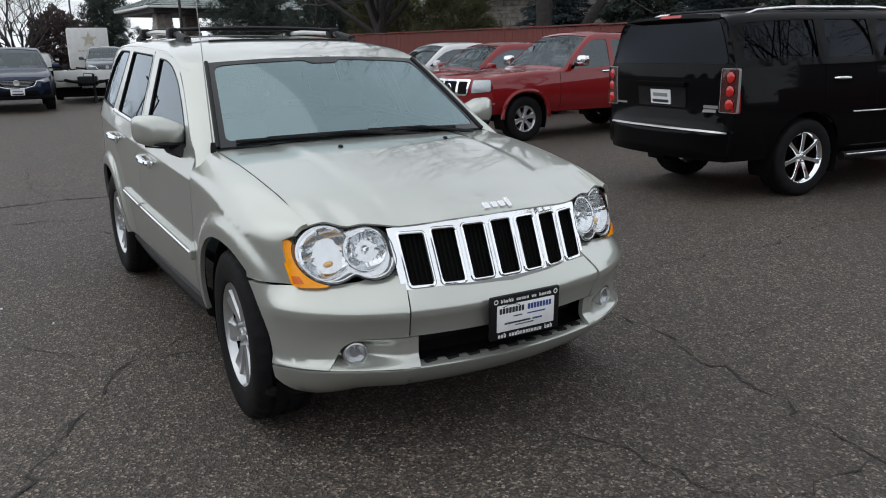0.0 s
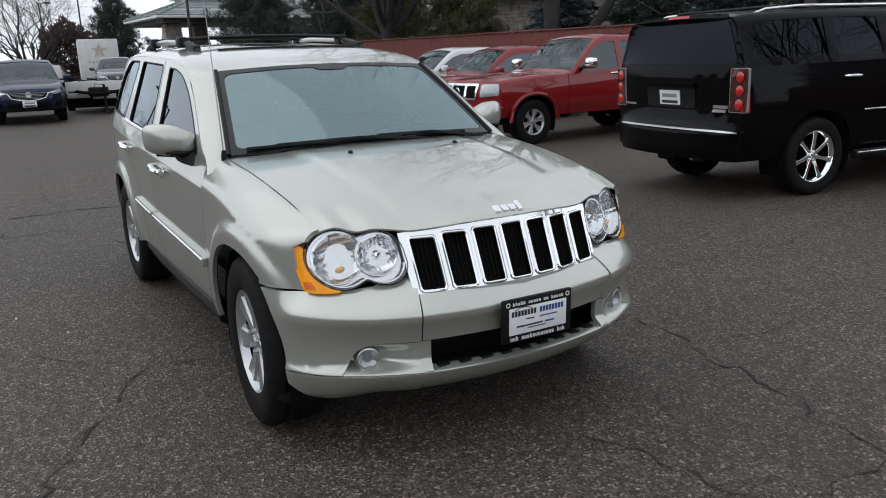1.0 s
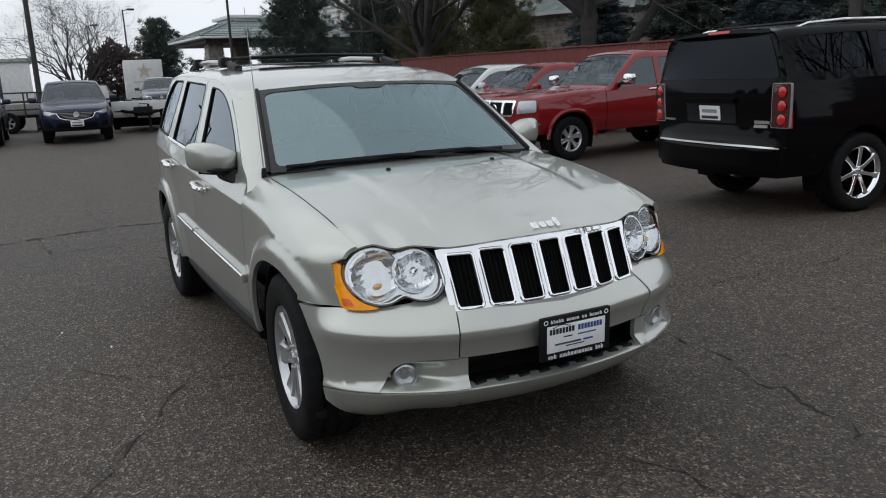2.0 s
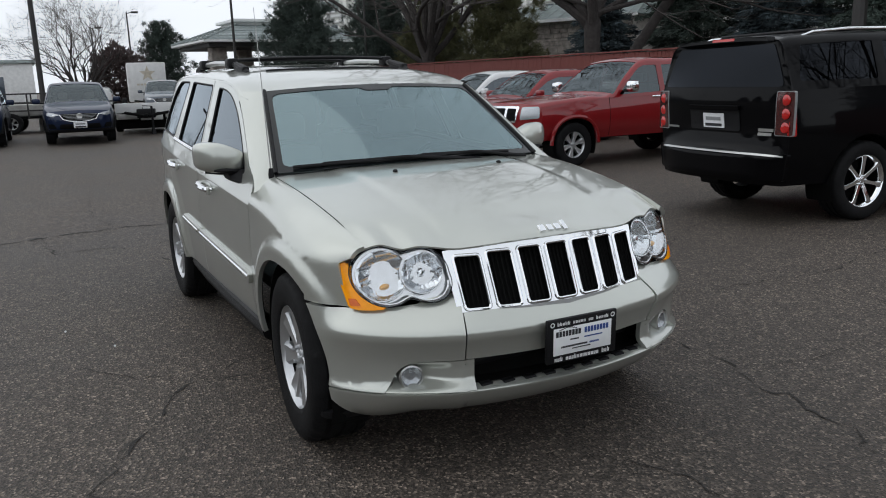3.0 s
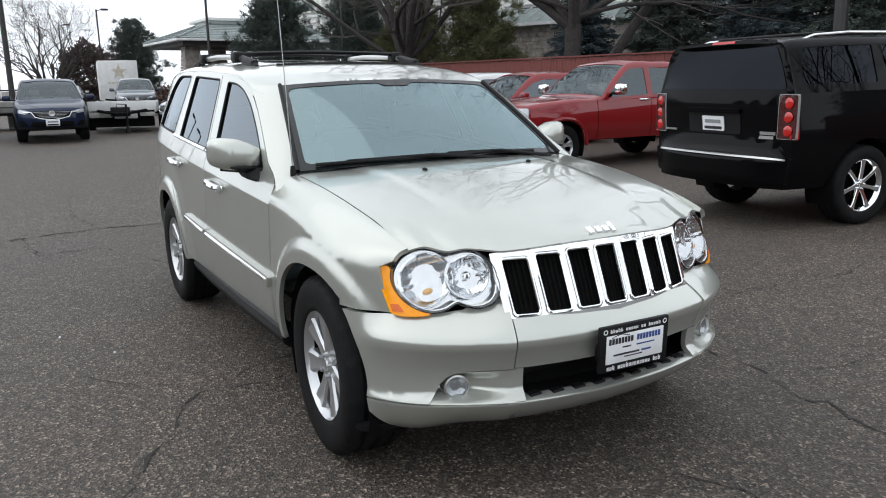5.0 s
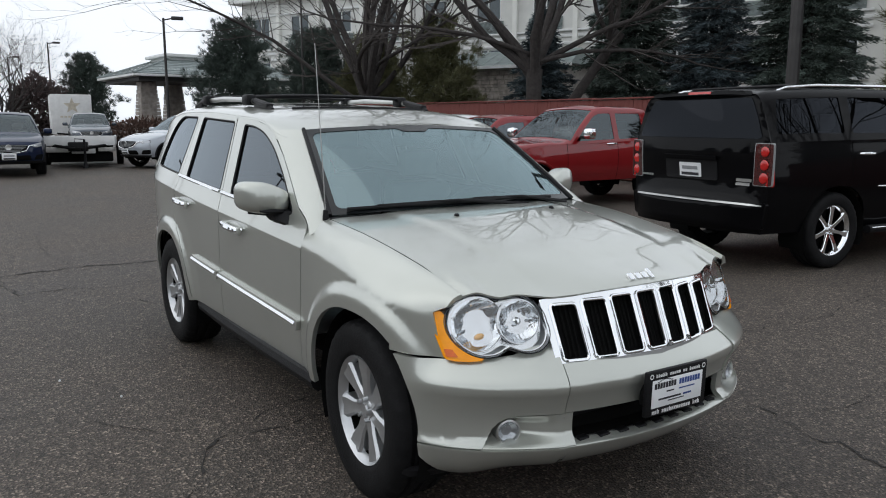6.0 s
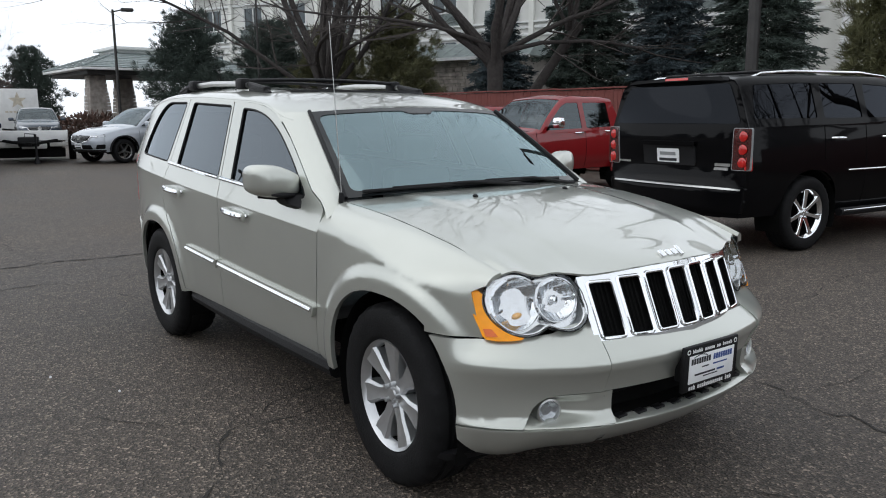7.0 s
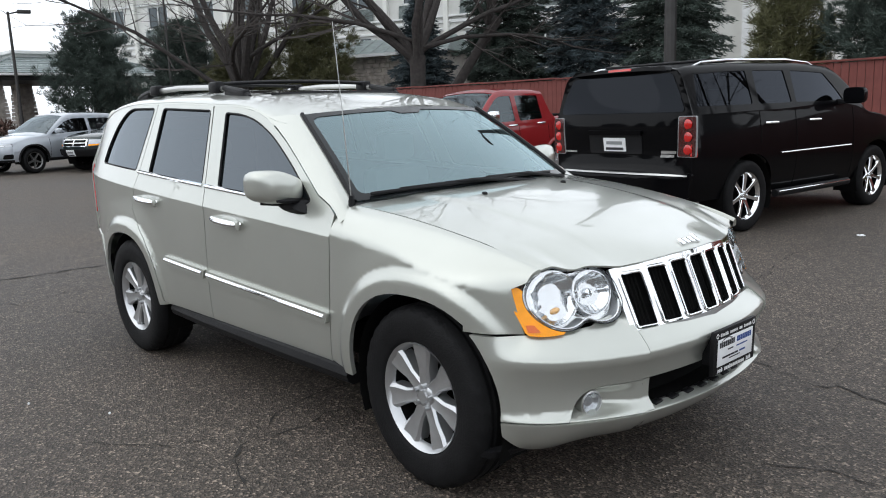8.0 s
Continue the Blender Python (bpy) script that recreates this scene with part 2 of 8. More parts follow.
def part(name, bm, material, parent=None, label="", smooth=30):
    """Links a bmesh as one mesh object under a thing or part."""
    me = bpy.data.meshes.new(name)
    bm.to_mesh(me)
    bm.free()
    me.materials.append(M[material] if isinstance(material, str) else material)
    if smooth:
        me.shade_smooth()
        me.set_sharp_from_angle(angle=radians(smooth))
    ob = new(name, me)
    if parent is not None:
        ob.parent = parent
    if label:
        ob["label"] = label
    return ob


def curve(xs, ys):
    """A smooth monotone-friendly cubic through the knots, as a function."""
    xs, ys = np.array(xs, float), np.array(ys, float)
    d = np.diff(ys) / np.diff(xs)
    t = np.concatenate([[d[0]], (d[:-1] + d[1:]) / 2, [d[-1]]])
    flat = np.concatenate([[False], d[:-1] * d[1:] <= 0, [False]])
    t[flat] = 0

    def f(x):
        x = min(max(x, xs[0]), xs[-1])
        i = min(max(int(np.searchsorted(xs, x)) - 1, 0), len(xs) - 2)
        h = xs[i + 1] - xs[i]
        s = (x - xs[i]) / h
        return float((2 * s**3 - 3 * s * s + 1) * ys[i] + (s**3 - 2 * s * s + s) * h * t[i] + (3 * s * s - 2 * s**3) * ys[i + 1] + (s**3 - s * s) * h * t[i + 1])

    return f


def smoothstep(a, b, x):
    s = min(max((x - a) / (b - a), 0.0), 1.0)
    return s * s * (3 - 2 * s)


def rounded(points, r, n=4):
    """A closed outline with its corners rounded; r is one radius or one for each corner."""
    res, k = [], len(points)
    for i in range(k):
        p0, p, p1 = Vector(points[i - 1]), Vector(points[i]), Vector(points[(i + 1) % k])
        ri = r[i] if isinstance(r, (list, tuple)) else r
        a, b = p0 - p, p1 - p
        c = min(ri, a.length * 0.48, b.length * 0.48)
        if c < 1e-4:
            res.append((p.x, p.y))
            continue
        q0, q1 = p + a.normalized() * c, p + b.normalized() * c
        for j in range(n + 1):
            s = j / n
            q = q0 * (1 - s) ** 2 + p * 2 * s * (1 - s) + q1 * s * s
            res.append((q.x, q.y))
    return res


def frange(a, b, step):
    n = max(1, int(round((b - a) / step)))
    return [a + (b - a) * i / n for i in range(1, n)]


def panel(name, loops, fmap, us, vs, material, parent, out, depth=0.012, label="", lift=0.0, lines=()):
    """A curved sheet with turned-in edges: flat outlines (the first is the rim, the rest are holes), cut along us and vs and bent by fmap."""
    bm = bmesh.new()
    for loop in loops:
        vs_ = [bm.verts.new((u, v, 0)) for u, v in loop]
        for i in range(len(vs_)):
            bm.edges.new((vs_[i - 1], vs_[i]))
    bmesh.ops.triangle_fill(bm, use_beauty=True, use_dissolve=False, edges=bm.edges[:], normal=(0, 0, 1))
    for axis, cuts in ((0, us), (1, vs)):
        no = (1, 0, 0) if axis == 0 else (0, 1, 0)
        for c in cuts:
            co = (c, 0, 0) if axis == 0 else (0, c, 0)
            bmesh.ops.bisect_plane(bm, geom=bm.verts[:] + bm.edges[:] + bm.faces[:], dist=1e-5, plane_co=co, plane_no=no)
    for co, no in lines:
        bmesh.ops.bisect_plane(bm, geom=bm.verts[:] + bm.edges[:] + bm.faces[:], dist=1e-5, plane_co=(*co, 0), plane_no=(*no, 0))
    for f in bm.faces:
        f.normal_update()
        if f.normal.z < 0:
            f.normal_flip()
    out = Vector(out)
    bm.verts.index_update()
    e = 2e-3
    uv = [(v.co.x, v.co.y) for v in bm.verts]
    pos = [Vector(fmap(u, v)) for u, v in uv]
    nor = []
    for (u, v), p in zip(uv, pos):
        n = (Vector(fmap(u + e, v)) - Vector(fmap(u - e, v))).cross(Vector(fmap(u, v + e)) - Vector(fmap(u, v - e)))
        nor.append(n.normalized() if n.length > 1e-12 else out.copy())
    flip = sum(n.dot(out) for n in nor) < 0
    if flip:
        nor = [-n for n in nor]
        for f in bm.faces:
            f.normal_flip()
    for v, p, n in zip(bm.verts, pos, nor):
        v.co = p + n * lift
    rim = [e_ for e_ in bm.edges if e_.is_boundary]
    count = len(pos)
    bm.faces.index_update()
    top = len(bm.faces)
    if depth:
        ext = bmesh.ops.extrude_edge_only(bm, edges=rim)["geom"]
        bm.verts.index_update()
        for v in ext:
            if isinstance(v, bmesh.types.BMVert):
                near = min((ed.other_vert(v) for ed in v.link_edges if ed.other_vert(v).index < count), key=lambda w: (w.co - v.co).length)
                v.co = near.co - nor[near.index] * depth
    me = bpy.data.meshes.new(name)
    bm.to_mesh(me)
    bm.free()
    me.materials.append(M[material] if isinstance(material, str) else material)
    me.shade_smooth()
    custom = [None] * len(me.loops)
    for p in me.polygons:
        for li in p.loop_indices:
            vi = me.loops[li].vertex_index
            custom[li] = nor[vi] if p.index < top and vi < count else p.normal.copy()
    me.normals_split_custom_set(custom)
    ob = new(name, me)
    ob.parent = parent
    if label:
        ob["label"] = label
    return ob


def box(bm, x0, y0, z0, x1, y1, z1, bevel=0.0, m=None):
    """A box with softened edges, joined into bm."""
    b2 = bmesh.new()
    bmesh.ops.create_cube(b2, size=1)
    bmesh.ops.transform(b2, matrix=Matrix.Translation(((x0 + x1) / 2, (y0 + y1) / 2, (z0 + z1) / 2)) @ Matrix.Diagonal((abs(x1 - x0), abs(y1 - y0), abs(z1 - z0), 1)), verts=b2.verts)
    if bevel:
        bmesh.ops.bevel(b2, geom=b2.edges[:], offset=bevel, segments=2, profile=0.5, affect="EDGES")
    join(bm, b2, m)
    return bm


def join(bm, b2, m=None):
    if m is not None:
        bmesh.ops.transform(b2, matrix=m, verts=b2.verts)
    made = {v: bm.verts.new(v.co) for v in b2.verts}
    for f in b2.faces:
        try:
            bm.faces.new([made[v] for v in f.verts])
        except ValueError:
            pass
    b2.free()


def tube(bm, path, radii, sides=8, cap=True):
    """A round bar along a path of points, with a radius for each."""
    path = [Vector(p) for p in path]
    if not isinstance(radii, (list, tuple)):
        radii = [radii] * len(path)
    rings, side = [], None
    for i, p in enumerate(path):
        d = (path[min(i + 1, len(path) - 1)] - path[max(i - 1, 0)]).normalized()
        if side is None:
            side = d.cross(Vector((0, 0, 1)) if abs(d.z) < 0.9 else Vector((1, 0, 0))).normalized()
        side = (side - d * side.dot(d)).normalized()
        up = d.cross(side)
        rings.append([bm.verts.new(p + (side * math.cos(a) + up * math.sin(a)) * radii[i]) for a in (2 * math.pi * k / sides for k in range(sides))])
    for a, b in zip(rings, rings[1:]):
        for k in range(sides):
            bm.faces.new((a[k], a[(k + 1) % sides], b[(k + 1) % sides], b[k]))
    if cap:
        bm.faces.new(rings[0][::-1])
        bm.faces.new(rings[-1])
    return bm


def lathe(bm, profile, sides=32, m=None):
    """Turns a profile of (radius, height) round the y axis; height runs along y."""
    b2 = bmesh.new()
    rings = [[b2.verts.new((r * math.cos(a), h, r * math.sin(a))) for a in (2 * math.pi * k / sides for k in range(sides))] for r, h in profile]
    for a, b in zip(rings, rings[1:]):
        for k in range(sides):
            b2.faces.new((a[k], b[k], b[(k + 1) % sides], a[(k + 1) % sides]))
    bmesh.ops.remove_doubles(b2, verts=b2.verts[:], dist=1e-5)
    bmesh.ops.recalc_face_normals(b2, faces=b2.faces[:])
    join(bm, b2, m)
    return bm

# ---- vehicles: shared makers ----


def wheel(parent, x, y, r, width, rim_r, s, spokes=7, style="broad", metal="alloy", steer=0.0):
    """A wheel with its tyre and rim; s is +1 on the vehicle's left, -1 on its right."""
    m = Matrix.Translation((x, y, r)) @ Matrix.Rotation(steer, 4, "Z") @ Matrix.Diagonal((1, s, 1, 1))
    h = width / 2
    bm = bmesh.new()
    lathe(bm, [(0.02, -h * 0.5), (rim_r * 0.72, -h * 0.5), (rim_r * 0.72, -h * 0.15), (0.02, -h * 0.15)], 28)
    box(bm, rim_r * 0.35, -h * 0.3, -rim_r * 0.35, rim_r * 0.74, h * 0.05, rim_r * 0.2, 0.01)
    bmesh.ops.transform(bm, matrix=m, verts=bm.verts)
    bmesh.ops.recalc_face_normals(bm, faces=bm.faces)
    hub = part("wheel", bm, "dark", parent)
    # tyre: sidewalls, shoulder, grooved tread
    bm = bmesh.new()
    prof = [(rim_r * 0.97, -h * 0.8), (rim_r * 1.02, -h * 0.93), ((r + rim_r) / 2, -h * 1.06), (r * 0.965, -h * 0.93), (r * 0.99, -h * 0.8)]
    for g in (-0.5, 0.0, 0.5):
        prof += [(r, h * (g - 0.12)), (r - 0.010, h * (g - 0.09)), (r - 0.010, h * (g + 0.05)), (r, h * (g + 0.08))]
    prof += [(r * 0.99, h * 0.8), (r * 0.965, h * 0.93), (r * 0.93, h * 0.985), (r * 0.90, h * 1.03), ((r + rim_r) / 2, h * 1.06), (rim_r * 1.10, h * 1.0), (rim_r * 1.04, h * 0.96), (rim_r * 1.0, h * 0.88), (rim_r * 0.97, h * 0.7)]
    n = 96
    lathe(bm, prof, n)
    for v in bm.verts:
        rad = math.hypot(v.co.x, v.co.z)
        if rad > r * 0.96 and abs(abs(v.co.y) - h * 0.8) < h * 0.2:
            k = int(round(math.atan2(v.co.z, v.co.x) / (2 * math.pi / n)))
            if k % 3 == 0:
                f = (rad - 0.009) / rad
                v.co.x, v.co.z = v.co.x * f, v.co.z * f
    bmesh.ops.transform(bm, matrix=m, verts=bm.verts)
    bmesh.ops.recalc_face_normals(bm, faces=bm.faces)
    part("tyre", bm, "rubber", hub, "black rubber tyre", 40)
    # rim: barrel, lip, spokes, hub cap and nuts
    bm = bmesh.new()
    # barrel coloured near black: the shade between the spokes is put into its colour
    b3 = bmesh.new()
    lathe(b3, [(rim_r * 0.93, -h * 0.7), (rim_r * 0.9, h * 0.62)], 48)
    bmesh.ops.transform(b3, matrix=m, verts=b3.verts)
    part("rim_barrel", b3, "dark", hub, "inner barrel with shade painted in black")
    lathe(bm, [(rim_r * 0.9, h * 0.62), (rim_r * 0.955, h * 0.86), (rim_r * 1.0, h * 0.93), (rim_r * 1.01, h * 0.86), (rim_r * 0.98, -h * 0.6)], 56)
    hr = rim_r * (0.20 if style == "broad" else 0.17)
    lathe(bm, [(0.0, h * 0.80), (hr * 0.55, h * 0.80), (hr * 0.62, h * 0.74), (hr * 1.05, h * 0.70), (hr * 1.5, h * 0.5), (hr * 1.5, h * 0.2)], 32)
    for k in range(spokes):
        a = 2 * math.pi * (k + 0.25) / spokes
        b2 = bmesh.new()
        if style == "broad":
            w0, w1 = rim_r * 0.145, rim_r * 0.235
            prof = [(hr * 0.9, w0, 0.70), (rim_r * 0.5, w0 * 0.92, 0.74), (rim_r * 0.8, w1 * 0.95, 0.80), (rim_r * 0.96, w1, 0.84)]
        else:
            w0, w1 = rim_r * 0.10, rim_r * 0.085
            prof = [(hr * 0.9, w0, 0.70), (rim_r * 0.5, w0 * 0.85, 0.78), (rim_r * 0.8, w1, 0.84), (rim_r * 0.96, w1 * 1.5, 0.86)]
        rows = []
        for rr, w, y0 in prof:
            rows.append([b2.verts.new(p) for p in ((rr, h * (y0 - 0.45), -w), (rr, h * (y0 - 0.08), -w), (rr, h * y0, -w * 0.72), (rr, h * (y0 - (0.05 if style == "broad" else 0.0)), 0.0), (rr, h * y0, w * 0.72), (rr, h * (y0 - 0.08), w), (rr, h * (y0 - 0.45), w))])
        for p, q in zip(rows, rows[1:]):
            for i in range(6):
                b2.faces.new((p[i], p[i + 1], q[i + 1], q[i]))
        join(bm, b2, Matrix.Rotation(a, 4, "Y"))
    for k in range(5):
        a = 2 * math.pi * (k + 0.1) / 5
        lathe(bm, [(0.0, 0.022), (0.009, 0.020), (0.011, 0.0), (0.011, -0.02)], 8, Matrix.Translation((hr * 1.02 * math.cos(a), h * 0.70, hr * 1.02 * math.sin(a))))
    bmesh.ops.transform(bm, matrix=m, verts=bm.verts)
    bmesh.ops.recalc_face_normals(bm, faces=bm.faces)
    part("rim", bm, metal, hub, "", 40)
    return hub


def wheel_liner(root, cx, s, hw, wr, ra, deep=0.34):
    bm = bmesh.new()
    lathe(bm, [(ra * 0.995, s * (hw - 0.03)), (ra * 0.995, s * (hw - deep)), (0.001, s * (hw - deep))], 32, Matrix.Translation((cx, 0, wr)))
    bmesh.ops.delete(bm, geom=[v for v in bm.verts if v.co.z < 0.2], context="VERTS")
    return part("wheel_liner", bm, "dark", root)


class Shell:
    """The outer form of a vehicle: x forward, y left, z up, on the ground between its axles."""

    def __init__(self, xf, xr, ef, er, hw, sill, prof, belt, plan, k=0.25, R=0.10, crown=0.03, nose=None, tail=None, sec=None):
        self.xf, self.xr, self.ef, self.er, self.hw, self.sill, self.k, self.R, self.crown = xf, xr, ef, er, hw, sill, k, R, crown
        self.prof, self.belt, self.plan = curve(*zip(*prof)), curve(*zip(*belt)), curve(*zip(*plan))
        self.nose = curve(*zip(*(nose or [(0, 0.75), (0.35, 1.0), (0.6, 0.95), (1, 0.55)])))
        self.tail = curve(*zip(*(tail or [(0, 0.8), (0.4, 1.0), (1, 0.7)])))
        self.sec = curve(*zip(*(sec or [(0, 0.93), (0.25, 0.985), (0.55, 1.0), (0.8, 0.985), (1, 0.955)])))

    def half(self, x, f=1.0):
        return self.hw * self.plan(x) * self.sec(f)

    def side(self, s):
        def f(x, z):
            b = self.belt(x)
            return (x, s * self.half(x, (z - self.sill) / (b - self.sill)), z)
        return f

    def sect(self, x):
        zb, zt = self.belt(x), self.prof(x)
        h = max(zt - zb, 0.02)
        return zb, h, min(self.R, 0.65 * h), min(self.crown, 0.3 * h), self.half(x, 1.0)

    def top(self, x, q):
        zb, h, r, cr, Y = self.sect(x)
        s, sg = min(abs(q), 1.0), (1 if q >= 0 else -1)
        if s < 0.55:
            yy, dz = (Y - self.R) * s / 0.55, h - cr * (s / 0.55) ** 2
        elif s < 0.75:
            a = (s - 0.55) / 0.2 * math.pi / 2
            yy, dz = Y - self.R + self.R * math.sin(a), h - cr - r + r * math.cos(a)
        else:
            yy, dz = Y, (h - r - cr) * (1 - (s - 0.75) / 0.25)
        bulge = (self.xf - self.ef) * self.nose(1) * smoothstep(self.ef - 0.6, self.ef, x) + (self.xr - self.er) * self.tail(1) * (1 - smoothstep(self.er, self.er + 0.35, x))
        return (x + bulge * (1 - min(yy / Y, 1) ** 3), sg * yy * (1 - self.k * dz), zb + dz)

    def win(self, x, z):
        """Where a place on the cabin's side lies in the sheet of top()."""
        zb, h, r, cr, Y = self.sect(x)
        return 1 - 0.25 * min(max((z - zb) / (h - r - cr), 0), 1)

    def end(self, front):
        ex, tip, fn = (self.ef, self.xf, self.nose) if front else (self.er, self.xr, self.tail)

        def f(y, z):
            Ye = self.half(ex, 1.0)
            w = min(abs(y) / Ye, 1.0)
            zb, h, r, cr, Y = self.sect(ex)
            zt = zb + h
            v = (z - self.sill) / (zt - self.sill)
            ys = self.sec(min(v * 1.02, 1.0)) / self.sec(1.0)
            if z > zb:
                ys *= 1 - self.k * (z - zb)
            return (ex + (tip - ex) * fn(v) * (1 - w**3), y * ys, z)
        return f


def dense(points, step=0.08):
    res = []
    for i, p in enumerate(points):
        q = points[(i + 1) % len(points)]
        n = max(1, int(math.hypot(q[0] - p[0], q[1] - p[1]) / step))
        res += [(p[0] + (q[0] - p[0]) * j / n, p[1] + (q[1] - p[1]) * j / n) for j in range(n)]
    return res


def arc(cx, cz, r, a0, a1, n=14, e=2.3):
    """Points of a slightly squared wheel arch, from angle a0 to a1 in degrees."""
    res = []
    for i in range(n + 1):
        a = radians(a0 + (a1 - a0) * i / n)
        c, s = math.cos(a), math.sin(a)
        k = (abs(c) ** e + abs(s) ** e) ** (-1 / e)
        res.append((cx + r * k * c, cz + r * k * s))
    return res


def vehicle(name, label, category, m, sh, paint, af, ar, wr, ww, rim, winds, screens, spokes=5, style="thin", arch=0.07, metal="alloy", glassy="sideglass", backglass="darkglass", step=0.12, group=""):
    """A road vehicle from its shell: sides with wheel arches, cabin, glass, ends, floor, wheels and seats."""
    root = thing(name, label, category, m, group)
    ra = wr + arch
    ang = math.degrees(math.asin(min(0.95, (sh.sill - wr) / ra)))
    low = []
    for cx in (ar, af):
        low += arc(cx, wr, ra, 180 - ang, ang)
    beltline = [(x, sh.belt(x)) for x in np.linspace(sh.ef, sh.er, 24)]
    outline = [(sh.er, sh.sill)] + low + [(sh.ef, sh.sill)] + beltline
    us, vs = frange(sh.er, sh.ef, step), frange(sh.sill, max(z for _, z in beltline), 0.09)
    for s in (1, -1):
        panel("side_panel", [outline], sh.side(s), us, vs, paint, root, (0, s, 0), 0.02)
    holes, cuts = [], []
    for pts in winds:
        o = dense([(x, sh.win(x, z)) for x, z in dense(rounded(pts, 0.04), 0.1)], 0.1)
        holes += [o, [(x, -q) for x, q in o]]
    for pts in screens:
        holes.append(dense(rounded(pts, 0.04), 0.12))
    rim_o = dense([(sh.ef, -1), (sh.ef, 1), (sh.er, 1), (sh.er, -1)], 0.1)
    qs = [-0.94, -0.87, -0.8, -0.75, -0.70, -0.65, -0.6, -0.55, -0.4, -0.2, 0, 0.2, 0.4, 0.55, 0.6, 0.65, 0.70, 0.75, 0.8, 0.87, 0.94]
    panel("cabin_shell", [rim_o] + holes, sh.top, us, qs, paint, root, (0, 0, 1), 0.02)
    for i, h in enumerate(holes):
        side_w = i < 2 * len(winds)
        g = panel("side_window" if side_w else ("windscreen" if i == 2 * len(winds) else "sunroof"), [h], sh.top, us, qs, (backglass if i >= 2 and side_w else glassy), root, (0, 0, 1), 0.0, lift=-0.008)
    for front in (True, False):
        ex = sh.ef if front else sh.er
        Ye = sh.half(ex, 1.0)
        zb, h, r, cr, Y = sh.sect(ex)
        edge = [(-Ye, sh.sill), (Ye, sh.sill), (Ye, zb)]
        for q in (0.9, 0.75, 0.68, 0.62, 0.55, 0.3, 0, -0.3, -0.55, -0.62, -0.68, -0.75, -0.9):
            p = sh.top(ex, q)
            edge.append((max(-Ye, min(Ye, p[1] / (1 - sh.k * (p[2] - zb)))), p[2]))
        edge.append((-Ye, zb))
        panel("front_fascia" if front else "tailgate", [edge], sh.end(front), frange(-Ye, Ye, 0.1), frange(sh.sill, zb + h, 0.08), paint, root, (1 if front else -1, 0, 0), 0.02)
    bm = bmesh.new()
    box(bm, sh.er + 0.05, -sh.hw * 0.62, sh.sill - 0.03, sh.ef - 0.02, sh.hw * 0.72, sh.sill + 0.22, 0.03)
    part("underbody", bm, "dark", root)
    for cx in (af, ar):
        for s in (1, -1):
            wheel_liner(root, cx, s, sh.hw, wr, ra)
    for cx in (af, ar):
        for s in (1, -1):
            wheel(root, cx, s * (sh.hw - ww / 2 - 0.035), wr, ww, rim, s, spokes, style, metal)
    return root


def on_side(root, sh, s, name, pts, material, r=0.02, lift=0.006, depth=0.012, label=""):
    o = rounded(pts, r)
    xs, zs = [p[0] for p in o], [p[1] for p in o]
    return panel(name, [o], sh.side(s), frange(min(xs), max(xs), 0.12), frange(min(zs), max(zs), 0.09), material, root, (0, s, 0), depth, label, lift)


def on_end(root, sh, front, name, pts, material, r=0.02, lift=0.006, depth=0.012, label="", step=0.06):
    o = rounded(pts, r)
    ys, zs = [p[0] for p in o], [p[1] for p in o]
    return panel(name, [o], sh.end(front), frange(min(ys), max(ys), step), frange(min(zs), max(zs), step), material, root, (1 if front else -1, 0, 0), depth, label, lift)


def wing_mirror(root, x, y, z, s, material, size=(0.14, 0.22, 0.17)):
    """A door mirror: a rounded cap on a black foot."""
    bm = bmesh.new()
    bmesh.ops.create_uvsphere(bm, u_segments=20, v_segments=12, radius=0.5)
    for v in bm.verts:
        n = v.co.normalized()
        k = (abs(n.x) ** 4 + abs(n.y) ** 4 + abs(n.z) ** 4) ** -0.25 * 0.5
        v.co = n * k
        v.co.x = max(v.co.x, -0.22)
        v.co = Vector((v.co.x * size[0] * 1.3, v.co.y * size[1], v.co.z * size[2]))
    bmesh.ops.translate(bm, verts=bm.verts, vec=(x, y + s * (size[1] / 2 + 0.07), z))
    cap = part("mirror", bm, material, root)
    bm = bmesh.new()
    box(bm, x - 0.04, min(y - s * 0.02, y + s * 0.11), z - size[2] * 0.5, x + 0.05, max(y - s * 0.02, y + s * 0.11), z - size[2] * 0.2, 0.012)
    part("mirror_foot", bm, "plastic", cap)
    return cap


def door_handle(root, sh, s, x, z, material="chrome", length=0.2):
    y = sh.side(s)(x, z)[1]
    bm = bmesh.new()
    tube(bm, [(x - length / 2, y - s * 0.01, z), (x - length / 2 + 0.02, y + s * 0.03, z), (x, y + s * 0.038, z), (x + length / 2 - 0.02, y + s * 0.03, z), (x + length / 2, y - s * 0.01, z)], [0.014, 0.016, 0.017, 0.016, 0.014], 10)
    return part("door_handle", bm, material, root, "bright door handle")


def seats(root, rows, hw=0.42, z0=0.75):
    """Front and rear seats, each with cushion, back and headrest in one mesh."""
    for x, top in rows:
        for y in (-hw * 0.85, hw * 0.85):
            bm = bmesh.new()
            box(bm, x - 0.2, y - 0.24, z0 - 0.25, x + 0.35, y + 0.24, z0, 0.05)
            box(bm, x - 0.28, y - 0.23, z0 - 0.1, x - 0.12, y + 0.23, top - 0.2, 0.06)
            box(bm, x - 0.26, y - 0.13, top - 0.17, x - 0.15, y + 0.13, top, 0.04)
            part("seat", bm, "seat", root)

# ---- the ground ----


